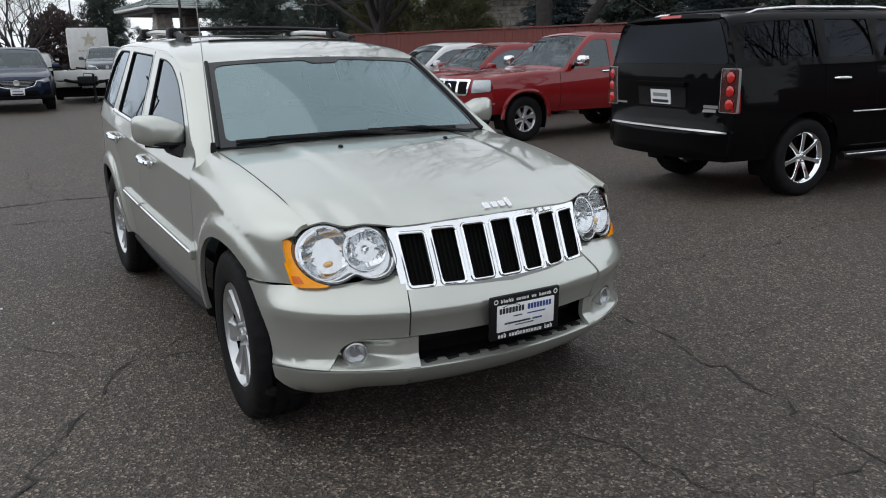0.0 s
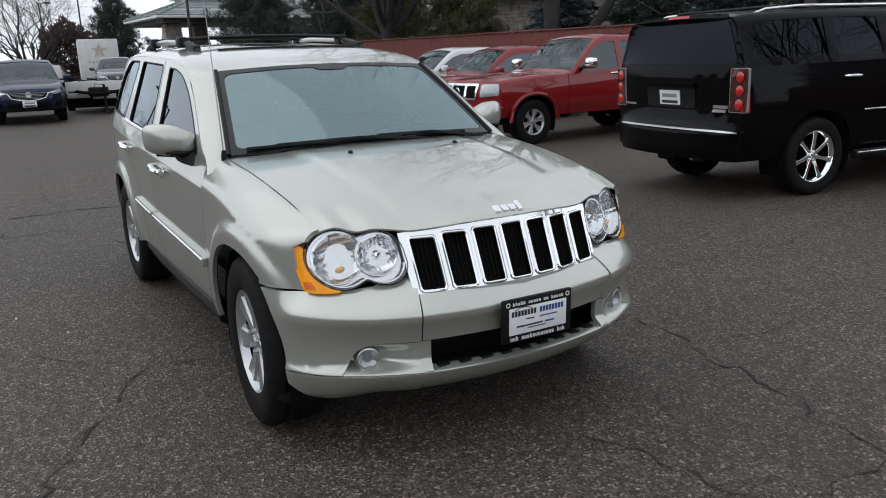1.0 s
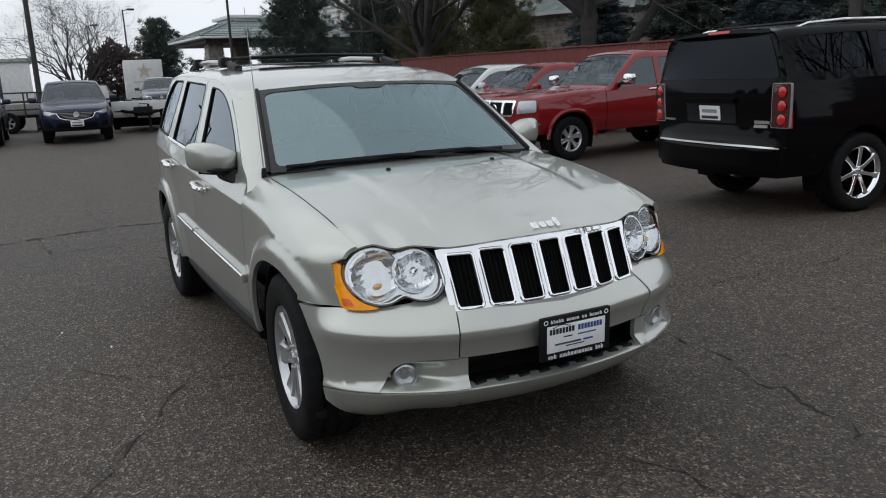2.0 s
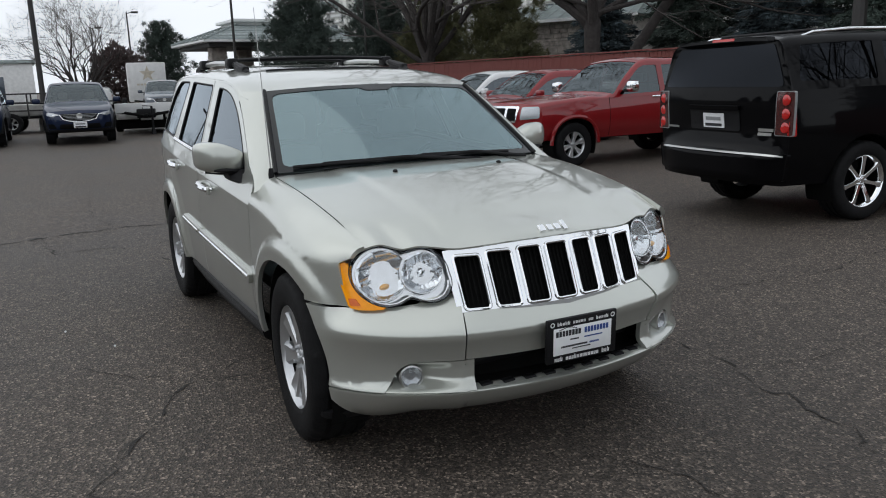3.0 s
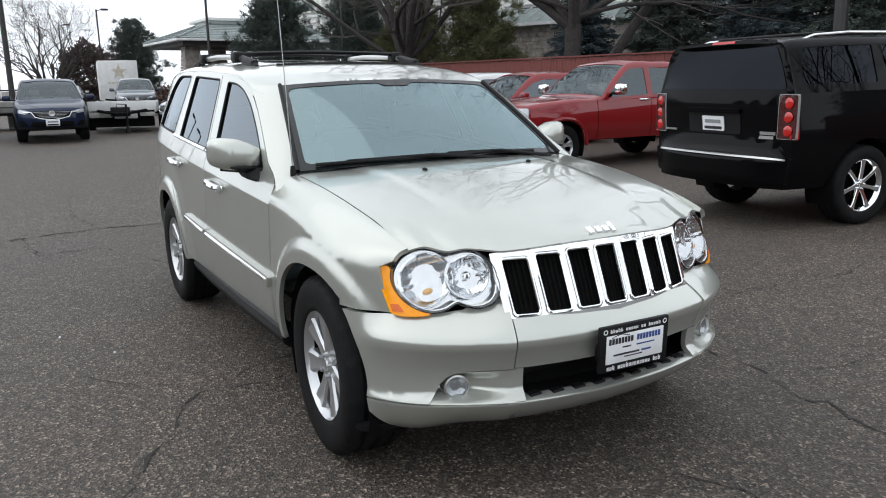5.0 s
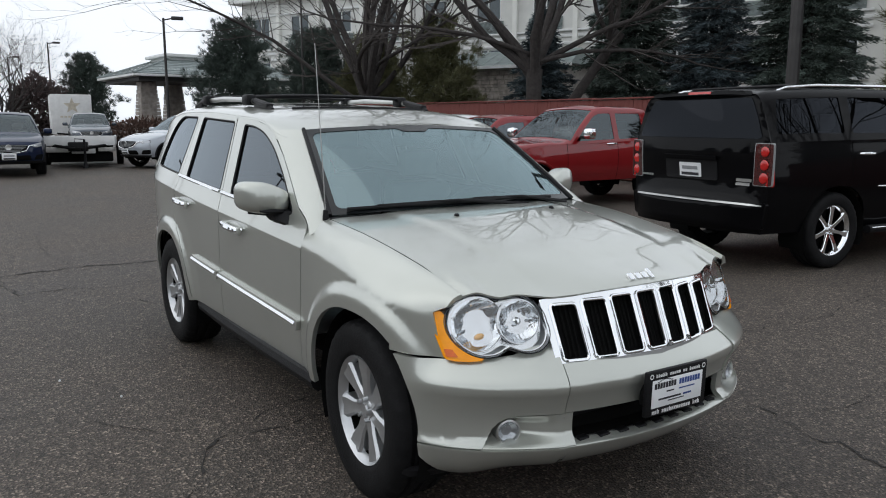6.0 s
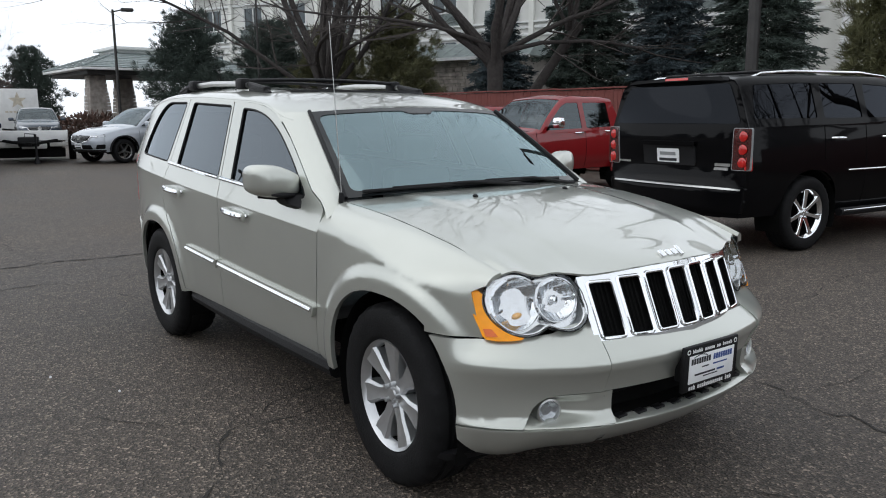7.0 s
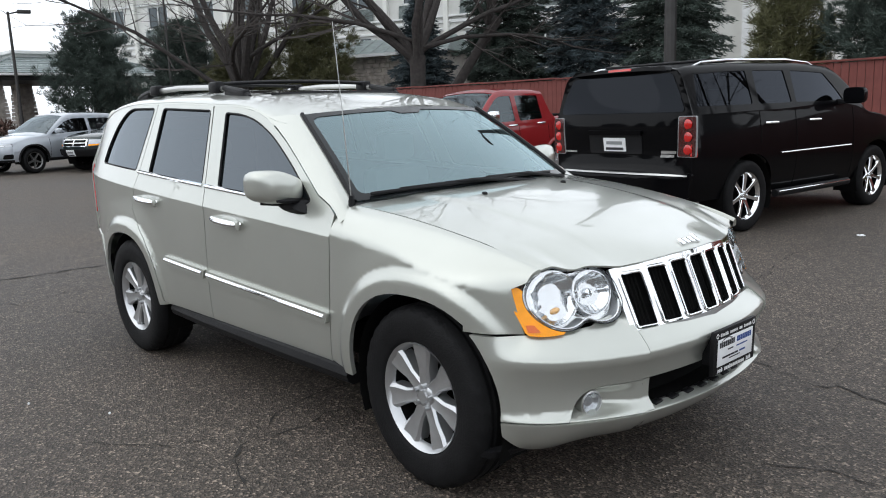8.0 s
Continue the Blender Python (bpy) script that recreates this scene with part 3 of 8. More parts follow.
def lot(x, y):
    """Height of the parking lot: level round the cars, rising gently towards the far end."""
    x = max(x, -60.0)
    return 0.010 * max(0.0, -x - 6.0) * smoothstep(-6, -12, x) if x < -6 else 0.0


def ground():
    bm = bmesh.new()
    xs = [-900, -400, -200, -120, -80, -60, -50, -40, -35, -30, -26, -22, -18, -15, -12, -10, -8, -6, -3, 0, 3, 6, 10, 15, 25, 40, 80, 200, 900]
    ys = [-900, -300, -100, -50, -25, -12, -6, 0, 6, 12, 25, 50, 100, 300, 900]
    g = [[bm.verts.new((x, y, lot(max(x, -60), y))) for y in ys] for x in xs]
    for a, b in zip(g, g[1:]):
        for k in range(len(ys) - 1):
            bm.faces.new((a[k], b[k], b[k + 1], a[k + 1]))
    ob = part("ground", bm, "asphalt", None)
    tagged(ob, "worn grey asphalt parking lot with pale chips and damp patches", "ground", kind="structure")
    return ob


ground()

# ---- the light silver sport utility vehicle ----
# x forward, y to its left, z up; the origin is on the ground between its axles
AXLE, TYRE = 1.385, 0.372
j_low = curve([0.25, 0.34, 0.40, 0.50, 0.62, 0.75, 0.90, 1.0, 1.2], [0.800, 0.832, 0.850, 0.863, 0.871, 0.875, 0.876, 0.876, 0.876])
j_plan = curve([-2.46, -2.38, -2.25, -2.1, -1.9, -1.6, 1.3, 1.5, 1.65, 1.75, 1.82, 1.88, 1.95], [0.33, 0.215, 0.130, 0.078, 0.034, 0.004, 0, 0.002, 0.016, 0.045, 0.08, 0.113, 0.17])
j_edge = curve([-2.25, -2.1, -1.9, -1.6, -1.1, -0.41, -0.12, 0.04, 0.15, 0.27], [1.44, 1.495, 1.552, 1.588, 1.594, 1.566, 1.550, 1.524, 1.486, 1.425])
j_roofc = curve([-2.26, -2.1, -1.85, -1.2, -0.6, -0.2, 0.1, 0.30], [1.585, 1.632, 1.662, 1.668, 1.648, 1.612, 1.562, 1.517])
j_hoodc = curve([0.86, 0.95, 1.2, 1.5, 1.75, 1.9, 2.0, 2.035, 2.08], [1.124, 1.124, 1.114, 1.072, 1.018, 0.972, 0.938, 0.922, 0.892])
j_seamz = curve([0.80, 0.86, 1.2, 1.5, 1.75, 1.9, 2.0], [1.105, 1.100, 1.068, 1.022, 0.970, 0.924, 0.885])
j_seamy = curve([0.80, 0.86, 1.2, 1.5, 1.75, 1.9], [0.756, 0.753, 0.745, 0.737, 0.727, 0.716])
j_frontx = curve([0, 0.2, 0.43, 0.52, 0.6, 0.66, 0.72, 0.76, 0.79, 0.83], [2.168, 2.147, 2.083, 2.046, 2.012, 1.987, 1.957, 1.927, 1.890, 1.82])


def j_belt(x):
    return 1.110 - 0.0555 * x


def j_crease(x):
    return 1.02 - 0.0578 * x


def j_squared(dx, dz, e=2.3):
    return (abs(dx) ** e + abs(dz) ** e) ** (1 / e)


def j_half(x, z):
    """Half width of the body at a place on its side."""
    b, c = j_belt(x), j_crease(x)
    y = j_low(min(z, c)) - 0.36 * (1 - smoothstep(0.82, 1.10, x)) * max(0.0, min(z, b) - c) - 0.36 * max(0.0, z - b)
    for cx in (AXLE, -AXLE):
        d = j_squared(x - cx, z - TYRE)
        y += 0.023 * smoothstep(0.535, 0.470, d) + 0.010 * smoothstep(0.66, 0.50, d)
    return y - j_plan(x)


def j_side(s):
    return lambda x, z: (x, s * j_half(x, z), z)


def j_fender(s):
    """The side again, with its upper edge rolled over to the bonnet's seam."""
    roll = 0.16

    def f(x, v):
        zs = j_seamz(x) - 0.13
        if v <= zs:
            return (x, s * j_half(x, v), v)
        a = min((v - zs) / roll, 1.0)
        y0, y1, z1 = j_half(x, zs), j_seamy(x), j_seamz(x)
        ty, tz = (j_half(x, zs) - j_half(x, zs - 0.03)) / 0.03 * roll, roll
        h0, h1, g0, g1 = 2 * a**3 - 3 * a * a + 1, 3 * a * a - 2 * a**3, a**3 - 2 * a * a + a, a**3 - a * a
        return (x, s * (h0 * y0 + h1 * y1 + g0 * ty + g1 * -0.16), h0 * zs + h1 * z1 + g0 * tz + g1 * 0.03)
    return f


def j_front(s=1):
    return lambda y, z: (j_frontx(abs(y)) - 0.41 * (z - 0.65), s * y, z)


# the bonnet's front edge, and the height of the lamps and grille below it
n_edge = curve([0, 0.18, 0.32, 0.44, 0.465, 0.505, 0.54, 0.578, 0.62, 0.66, 0.712], [2.066, 2.053, 2.022, 1.984, 1.972, 1.951, 1.937, 1.927, 1.900, 1.881, 1.862])
n_top = curve([0, 0.2, 0.40, 0.47, 0.53, 0.585, 0.66, 0.712], [0.918, 0.914, 0.903, 0.912, 0.918, 0.912, 0.931, 0.918])


def j_hood(x, y):
    ys, ze = j_seamy(min(x, 1.9)), j_seamz(x)
    w = min(abs(y) / ys, 1.0)
    nx = n_edge(min(abs(y), 0.712))
    drop = (n_top(min(abs(y), 0.712)) - (j_seamz(nx) + (j_hoodc(nx) - 0.005 - j_seamz(nx)) * (1 - min(abs(y) / j_seamy(min(nx, 1.9)), 1.0) ** 2.4))) * smoothstep(nx - 0.24, nx, x)
    dome = drop + 0.007 * smoothstep(0.50 - 0.06 * (x - 0.9), 0.44 - 0.06 * (x - 0.9), abs(y)) * smoothstep(2.0, 1.7, x)
    return (x, y, ze + (j_hoodc(x) - 0.005 - ze) * (1 - w**2.4) + dome)


def j_roof(x, w):
    ze = j_edge(x)
    ye = j_half(x, ze)
    k = min(abs(w), 1.0)
    return (x, ye * w, ze + (max(j_roofc(x), ze + 0.01) - ze) * max(0.0, 1 - k**2.8) ** 0.55)


def j_screen(t, v):
    """The windscreen, t across from -1 to 1, v from foot to head."""
    q = 1 - t * t
    a = Vector((0.845 + 0.13 * q, 0.742 * t, 1.108 + 0.022 * q))
    b = Vector((0.283 + 0.035 * q, 0.614 * t, 1.495 + 0.022 * q))
    p = a.lerp(b, v)
    p.z += 0.018 * v * (1 - v) * 4 * (0.4 + 0.6 * q)
    return p


b_pts = [(2.226, 0), (2.219, 0.15), (2.198, 0.30), (2.160, 0.455), (2.065, 0.64), (1.975, 0.755), (1.875, 0.836), (1.76, 0.885), (1.65, 0.910), (1.52, 0.924)]
b_len = [0.0]
for _p, _q in zip(b_pts, b_pts[1:]):
    b_len.append(b_len[-1] + math.hypot(_q[0] - _p[0], _q[1] - _p[1]))
b_x, b_y = curve(b_len, [p[0] for p in b_pts]), curve(b_len, [p[1] for p in b_pts])
b_prof = curve([0.22, 0.25, 0.28, 0.32, 0.37, 0.385, 0.43, 0.50, 0.56, 0.595, 0.612, 0.630, 0.66, 0.70, 0.75], [-0.26, -0.180, -0.116, -0.064, -0.022, -0.014, -0.050, -0.044, -0.021, -0.003, -0.001, -0.012, -0.048, -0.104, -0.16])


def j_bumper(u, z):
    """The front bumper's skin, u along it from the middle (left is plus)."""
    a, s = abs(u), (1 if u >= 0 else -1)
    x, y = b_x(a), b_y(a)
    dx, dy = b_x(a + 0.01) - b_x(a - 0.01) if a > 0.01 else 0.0, b_y(a + 0.01) - b_y(a - 0.01) if a > 0.01 else 1.0
    if a + 0.01 > b_len[-1]:
        dx, dy = b_pts[-1][0] - b_pts[-2][0], b_pts[-1][1] - b_pts[-2][1]
    n = math.hypot(dx, dy)
    o = b_prof(z) * (1.0 - 0.45 * smoothstep(0.60, 0.92, a) - 0.48 * smoothstep(0.92, 1.08, a)) - (0.007 if a < b_u(0.452) else 0.0)
    return (x + dy / n * o, s * (y - dx / n * o), z)


def b_u(y):
    """Length along the bumper at a half width."""
    return float(np.interp(y, [p[1] for p in b_pts], b_len))


def j_arch(cx, a0, a1, r=0.425, n=20):
    return arc(cx, TYRE, r, a0, a1, n, 2.4)


def build_silver_car():
    root = thing("sport_utility", "light silver mid-size sport utility vehicle parked on asphalt", "car", Matrix.Translation((0, 0.018, 0)) @ Matrix.Diagonal((1, 1.02, 1, 1)))
    us = frange(-2.46, 1.95, 0.024)
    vs = frange(0.25, 1.62, 0.024)
    crease = [((0, 1.02 + d), (0.0578, 1.0)) for d in (-0.005, 0.0, 0.004)]
    W1 = [(-0.170, 1.136), (0.60, 1.093), (0.655, 1.108), (0.62, 1.140), (0.434, 1.272), (0.226, 1.402), (0.035, 1.480), (-0.12, 1.510), (-0.27, 1.520)]
    W2 = [(-1.03, 1.183), (-0.345, 1.146), (-0.44, 1.536), (-1.04, 1.562)]
    W3 = [(-1.83, 1.226), (-1.225, 1.194), (-1.165, 1.566), (-1.53, 1.572), (-1.63, 1.54), (-1.73, 1.46), (-1.81, 1.32)]
    W1, W2, W3 = rounded(W1, [0.02, 0.02, 0.02, 0.05, 0.05, 0.1, 0.1, 0.05, 0.02]), rounded(W2, 0.025), rounded(W3, [0.025, 0.02, 0.03, 0.05, 0.05, 0.1, 0.1])
    top_f = [(x, j_edge(x) - 0.006) for x in (0.25, 0.15, 0.04, -0.12, -0.27, -0.41)]
    door_f = [(-0.318, 0.405), (0.775, 0.392), (0.800, 0.55), (0.838, 0.92), (0.848, 1.065), (0.80, 1.098), (0.70, 1.138), (0.47, 1.296), (0.36, 1.368)] + top_f + [(-0.30, 1.13), (-0.272, 1.0), (-0.29, 0.70)]
    top_r = [(x, j_edge(x) - 0.006) for x in (-0.422, -0.6, -0.85, -1.00, -1.125)]
    flare_r = [(-AXLE + 0.50 * math.cos(radians(a)), TYRE + 0.545 * math.sin(radians(a))) for a in (88, 75, 62, 50, 38, 26, 14, 5)]
    flare_r = [p for p in flare_r if p[0] > -1.30]
    door_r = [(-0.324, 0.405), (-0.296, 0.70), (-0.278, 1.0), (-0.306, 1.13)] + top_r + [(-1.165, 1.19), (-1.205, 1.05), (-1.245, 0.965)] + flare_r[1:] + [(-0.84, 0.405)]
    fend_top = [(x, j_seamz(x) - 0.13 + 0.16) for x in (0.835, 1.0, 1.2, 1.4, 1.6, 1.75, 1.84, 1.880)]
    fender = [(0.781, 0.40), (0.806, 0.55), (0.844, 0.92), (0.852, 1.065)] + fend_top + [(1.860, 0.887), (1.813, 0.862), (1.838, 0.78), (1.858, 0.7035), (1.66, 0.7035)] + j_arch(AXLE, 52, 178) + [(0.955, 0.37), (0.90, 0.372)]
    qtop = [(x, j_edge(x) - 0.006) for x in (-1.131, -1.45, -1.6, -1.75, -1.9, -2.0, -2.1, -2.2)]
    quarter = qtop + [(-2.27, 1.40), (-2.36, 1.25), (-2.36, 0.80), (-2.30, 0.62), (-2.20, 0.45), (-2.0, 0.40), (-1.84, 0.38)] + j_arch(-AXLE, 180, 2)
    quarter += [(-0.848, 0.405)] + [(x - 0.006, z) for x, z in flare_r[::-1][:-1]] + [(-1.251, 0.965), (-1.211, 1.05), (-1.171, 1.19)]
    for s in (1, -1):
        f = j_side(s)
        o = (0, s, 0)
        d1 = panel("front_door", [door_f, W1], f, us, vs, "silver", root, o, 0.02, lines=crease)
        d2 = panel("rear_door", [door_r, W2], f, us, vs, "silver", root, o, 0.02, lines=crease)
        q3 = panel("quarter_panel", [quarter, W3], f, frange(-2.46, -0.8, 0.016), frange(0.25, 1.62, 0.016), "silver", root, o, 0.02, lines=crease)
        panel("front_wing", [fender], j_fender(s), frange(0.78, 1.95, 0.017), frange(0.25, 1.2, 0.016), "silver", root, o, 0.02)
        panel("side_window", [W1], f, us, vs, "darkglass", d1, o, 0.0, lift=-0.010, label="dark tinted door glass")
        panel("side_window", [W2], f, us, vs, "darkglass", d2, o, 0.0, lift=-0.010, label="dark tinted door glass")
        panel("side_window", [W3], f, us, vs, "darkglass", q3, o, 0.0, lift=-0.010, label="dark tinted rear glass")
        for W, own in ((W1, d1), (W2, d2), (W3, q3)):
            bm = bmesh.new()
            loop = dense(W, 0.06)
            tube(bm, [Vector(f(*p)) - Vector((0, s * 0.004, 0)) for p in loop + loop[:1]], 0.0065, 6, False)
            part("window_seal", bm, "plastic", own, "black rubber window seal")
        # bright strip under the glass
        for x0, x1, own in ((-1.16, -0.325, d2), (-0.29, 0.60, d1)):
            bm = bmesh.new()
            tube(bm, [Vector(f(x, j_belt(x) + 0.014)) + Vector((0, s * 0.006, 0)) for x in np.linspace(x0, x1, 14)], 0.0115, 8)
            part("belt_strip", bm, "chrome", own, "bright strip under the glass")
        # inner body behind the shut lines
        inner = [(-2.2, 0.46)] + j_arch(-AXLE, 172, 8, 0.44) + j_arch(AXLE, 172, 12, 0.44) + [(1.83, 0.6), (1.75, 0.90), (0.9, 1.03), (0.62, 1.07), (-2.2, 1.2)]
        panel("inner_body", [inner], f, frange(-2.2, 1.8, 0.12), frange(0.4, 1.2, 0.1), "dark", root, o, 0, lift=-0.028)
        # rubbing strips with a bright insert
        for x0, x1, own in ((-0.80, -0.325, d2), (-0.285, 0.795, d1)):
            zt = lambda x: 0.672 - 0.052 * x
            body = [(x0, zt(x0) - 0.052), (x1, zt(x1) - 0.054), (x1 + 0.02, zt(x1) + 0.0), (x0 - 0.0, zt(x0))]
            m = panel("side_moulding", [rounded(body, 0.012)], f, us, vs, "silver", own, o, 0.02, lift=0.020)
            bm = bmesh.new()
            tube(bm, [Vector(f(x, zt(x) - 0.022)) + Vector((0, s * 0.018, 0)) for x in np.linspace(x0 + 0.01, x1 - 0.005, 12)], 0.0115, 10)
            part("bright_insert", bm, "chrome", m, "chrome strip")
        bm = bmesh.new()
        tube(bm, [(x, s * (j_half(x, j_edge(x)) - 0.010), j_edge(x) - 0.006) for x in np.linspace(-2.15, 0.22, 30)], 0.012, 6)
        part("roof_channel", bm, "silver", root)
        # sill
        bm = bmesh.new()
        tube(bm, [(-0.88, s * 0.815, 0.368), (-0.4, s * 0.83, 0.366), (0.3, s * 0.832, 0.360), (0.90, s * 0.822, 0.352)], [0.05, 0.052, 0.052, 0.05], 10)
        part("sill", bm, "plastic", root, "black plastic sill")
        # handles
        for x, z, own in ((-0.02, 0.972, d1), (-0.985, 1.026, d2)):
            y = j_half(x, z)
            bm = bmesh.new()
            bmesh.ops.create_uvsphere(bm, u_segments=16, v_segments=8, radius=1, matrix=Matrix.Translation((x, s * (y - 0.004), z)) @ Matrix.Diagonal((0.11, 0.008, 0.034, 1)))
            cup = part("handle_cup", bm, "silver", own)
            bm = bmesh.new()
            sl = 0.055
            tube(bm, [(x + d, s * (y + o2), z - sl * d + 0.004) for d, o2 in ((-0.135, 0.0), (-0.12, 0.026), (-0.06, 0.036), (0.0, 0.038), (0.06, 0.036), (0.11, 0.028), (0.13, 0.0))], [0.010, 0.015, 0.018, 0.018, 0.018, 0.016, 0.010], 10)
            part("door_handle", bm, "chrome", own, "chrome door handle")
            bm = bmesh.new()
            box(bm, x + 0.105, s * (y + 0.002) - 0.012, z - 0.03, x + 0.145, s * (y + 0.002) + 0.028 * s - (0.0), z + 0.014, 0.006)
            part("lock_cover", bm, "silver", own)
        # door mirror
        bm = bmesh.new()
        bmesh.ops.create_uvsphere(bm, u_segments=32, v_segments=20, radius=1)
        for v in bm.verts:
            n = v.co.normalized()
            e = 4.6
            k = (abs(n.x) ** 2.6 + abs(n.y) ** e + abs(n.z) ** e) ** (-1 / e)
            p = n * k
            p.x = max(p.x, -0.5)
            top = (1 - 0.42 * smoothstep(0.15, -1.0, p.y)) if p.z > 0 else (1 - 0.10 * smoothstep(0.3, 1.0, p.y))
            v.co = Vector((0.515 + p.x * 0.085 - 0.05 * p.y * p.y + (0.05 if p.y < 0 else 0) * -p.y, s * (0.922 + p.y * 0.116), 1.178 + p.z * 0.076 * top + 0.008 * p.y))
        cap = part("door_mirror", bm, "silver", root, "silver mirror cap", 60)
        bm = bmesh.new()
        lo = [(0.50, 0.845, 1.125), (0.62, 0.842, 1.115), (0.69, 0.832, 1.055), (0.60, 0.842, 1.050), (0.53, 0.850, 1.085)]
        rows = []
        for k, (fx, fy, fz) in enumerate(((0, 0, 0), (-0.03, 0.03, 0.0), (-0.06, 0.075, 0.022))):
            rows.append([bm.verts.new((x + fx * (1 + 0.4 * (x - 0.5)) - (0.10 if k == 2 else 0) * (x - 0.5), s * (y - 0.015 + fy), z + fz * (1.0 if z < 1.1 else 0.4))) for x, y, z in lo])
        for a, b in zip(rows, rows[1:]):
            for i in range(len(lo)):
                bm.faces.new((a[i], a[(i + 1) % 5], b[(i + 1) % 5], b[i]))
        bm.faces.new(rows[-1])
        bmesh.ops.recalc_face_normals(bm, faces=bm.faces)
        bmesh.ops.subdivide_edges(bm, edges=bm.edges[:], cuts=1, smooth=0.3)
        part("mirror_foot", bm, "plastic", cap, "black mirror foot")
        bm = bmesh.new()
        tube(bm, [(0.50, s * 0.84, 1.105), (0.51, s * 0.92, 1.108), (0.49, s * 0.99, 1.112)], [0.022, 0.018, 0.012], 8)
        part("mirror_arm", bm, "plastic", cap)
        bm = bmesh.new()
        tube(bm, [(0.600 - 0.05 * q * q, s * (0.922 + 0.116 * q), 1.118 + 0.008 * q) for q in (-0.95, -0.5, 0.0, 0.4)], [0.016, 0.015, 0.012, 0.005], 8)
        part("mirror_skirt", bm, "plastic", cap, "black lower edge of the mirror")
        # pillar beside the windscreen
        bm = bmesh.new()
        rows = []
        outer = [(0.85, 1.075), (0.80, 1.104), (0.70, 1.144), (0.585, 1.223), (0.47, 1.302), (0.36, 1.374), (0.25, 1.438), (0.15, j_edge(0.15))]
        for i, (x, z) in enumerate([(0.90, 1.035)] + outer):
            v = max(i - 1, 0) / (len(outer) - 1)
            a = Vector(j_screen(s * 1.0, v * 1.0)) + (Vector((0.06, 0, -0.04)) if i == 0 else Vector())
            b = Vector((x, s * j_half(x, z), z))
            r = []
            for k in range(7):
                q = k / 6
                p = a.lerp(b, q) + Vector((0.25, s * 0.75, 0.62)).normalized() * (0.013 * math.sin(q * math.pi) * (0.75 + 0.25 * math.sin(v * math.pi)))
                r.append(bm.verts.new(p))
            rows.append(r)
        for a, b in zip(rows, rows[1:]):
            for k in range(6):
                bm.faces.new((a[k], a[k + 1], b[k + 1], b[k]))
        bmesh.ops.recalc_face_normals(bm, faces=bm.faces)
        if sum(fc.normal.y * s for fc in bm.faces) < 0:
            bmesh.ops.reverse_faces(bm, faces=bm.faces)
        part("windscreen_pillar", bm, "silver", root, "", 80)
        bm = bmesh.new()
        tube(bm, [Vector(j_screen(s * 0.992, v)) + Vector((0.004, 0, 0.004)) for v in np.linspace(0, 1, 9)], 0.011, 6)
        part("screen_moulding", bm, "plastic", root, "black windscreen moulding")
    # bonnet
    ys = frange(-0.76, 0.76, 0.035)
    rear = [(0.868 + 0.075 * (1 - (y / 0.75) ** 2), y) for y in np.linspace(-0.746, 0.746, 17)]
    nose = [(n_edge(y), y) for y in (0.712, 0.69, 0.66, 0.64, 0.62, 0.60, 0.578, 0.56, 0.54, 0.52, 0.505, 0.485, 0.465, 0.44, 0.40, 0.32, 0.25, 0.18, 0.09, 0.0)]
    seam = [(x, j_seamy(x) - 0.005) for x in (1.0, 1.2, 1.4, 1.6, 1.75, 1.86)]
    hood = rear + [(x, y) for x, y in seam] + nose + [(x, -y) for x, y in nose[-2::-1]] + [(x, -y) for x, y in seam[::-1]]
    hd = panel("bonnet", [hood], j_hood, frange(0.86, 2.08, 0.03), ys, "silver", root, (0, 0, 1), 0.007)
    for y in (-0.271, 0.29):
        bm = bmesh.new()
        z = j_hood(1.19, y)[2]
        bmesh.ops.create_uvsphere(bm, u_segments=12, v_segments=8, radius=1, matrix=Matrix.Translation((1.19, y, z + 0.003)) @ Matrix.Diagonal((0.016, 0.011, 0.009, 1)))
        part("washer_nozzle", bm, "plastic", hd)
    # raised bright badge on the bonnet's nose, drawn as plain upright strokes
    bm = bmesh.new()
    for y0, w, h in ((0.054, 0.016, 0.036), (0.028, 0.021, 0.025), (0.000, 0.021, 0.025), (-0.030, 0.023, 0.027)):
        box(bm, -0.004, y0 - w / 2, 0.0 if h < 0.03 else -0.004, 0.004, y0 + w / 2, h, 0.003)
    bmesh.ops.transform(bm, matrix=Matrix.Translation((2.046, 0, 0.932)) @ Matrix.Rotation(radians(-52), 4, "Y") @ Matrix.Diagonal((1.6, 1.25, 1.25, 1)), verts=bm.verts)
    part("badge", bm, "chrome", hd, "small chrome badge")
    # cowl, windscreen, wipers
    bm = bmesh.new()
    rows = [[bm.verts.new((x0 + k * (1 - (y / 0.75) ** 2), y, z)) for y in np.linspace(-0.745, 0.745, 15)] for x0, k, z in ((0.90, 0.075, 1.075), (0.885, 0.075, 1.098), (0.83, 0.13, 1.108))]
    for a, b in zip(rows, rows[1:]):
        for k in range(14):
            bm.faces.new((a[k], a[k + 1], b[k + 1], b[k]))
    part("cowl", bm, "plastic", root, "black plastic cowl")
    ts, vv = frange(-1, 1, 0.08), frange(0, 1, 0.08)
    full = [(-0.995, 0.0), (0.995, 0.0), (0.995, 0.995), (-0.995, 0.995)]
    ws = panel("windscreen", [dense(rounded(full, 0.03), 0.1)], j_screen, ts, vv, "windglass", root, (1, 0, 1), 0, label="blue-green windscreen glass")
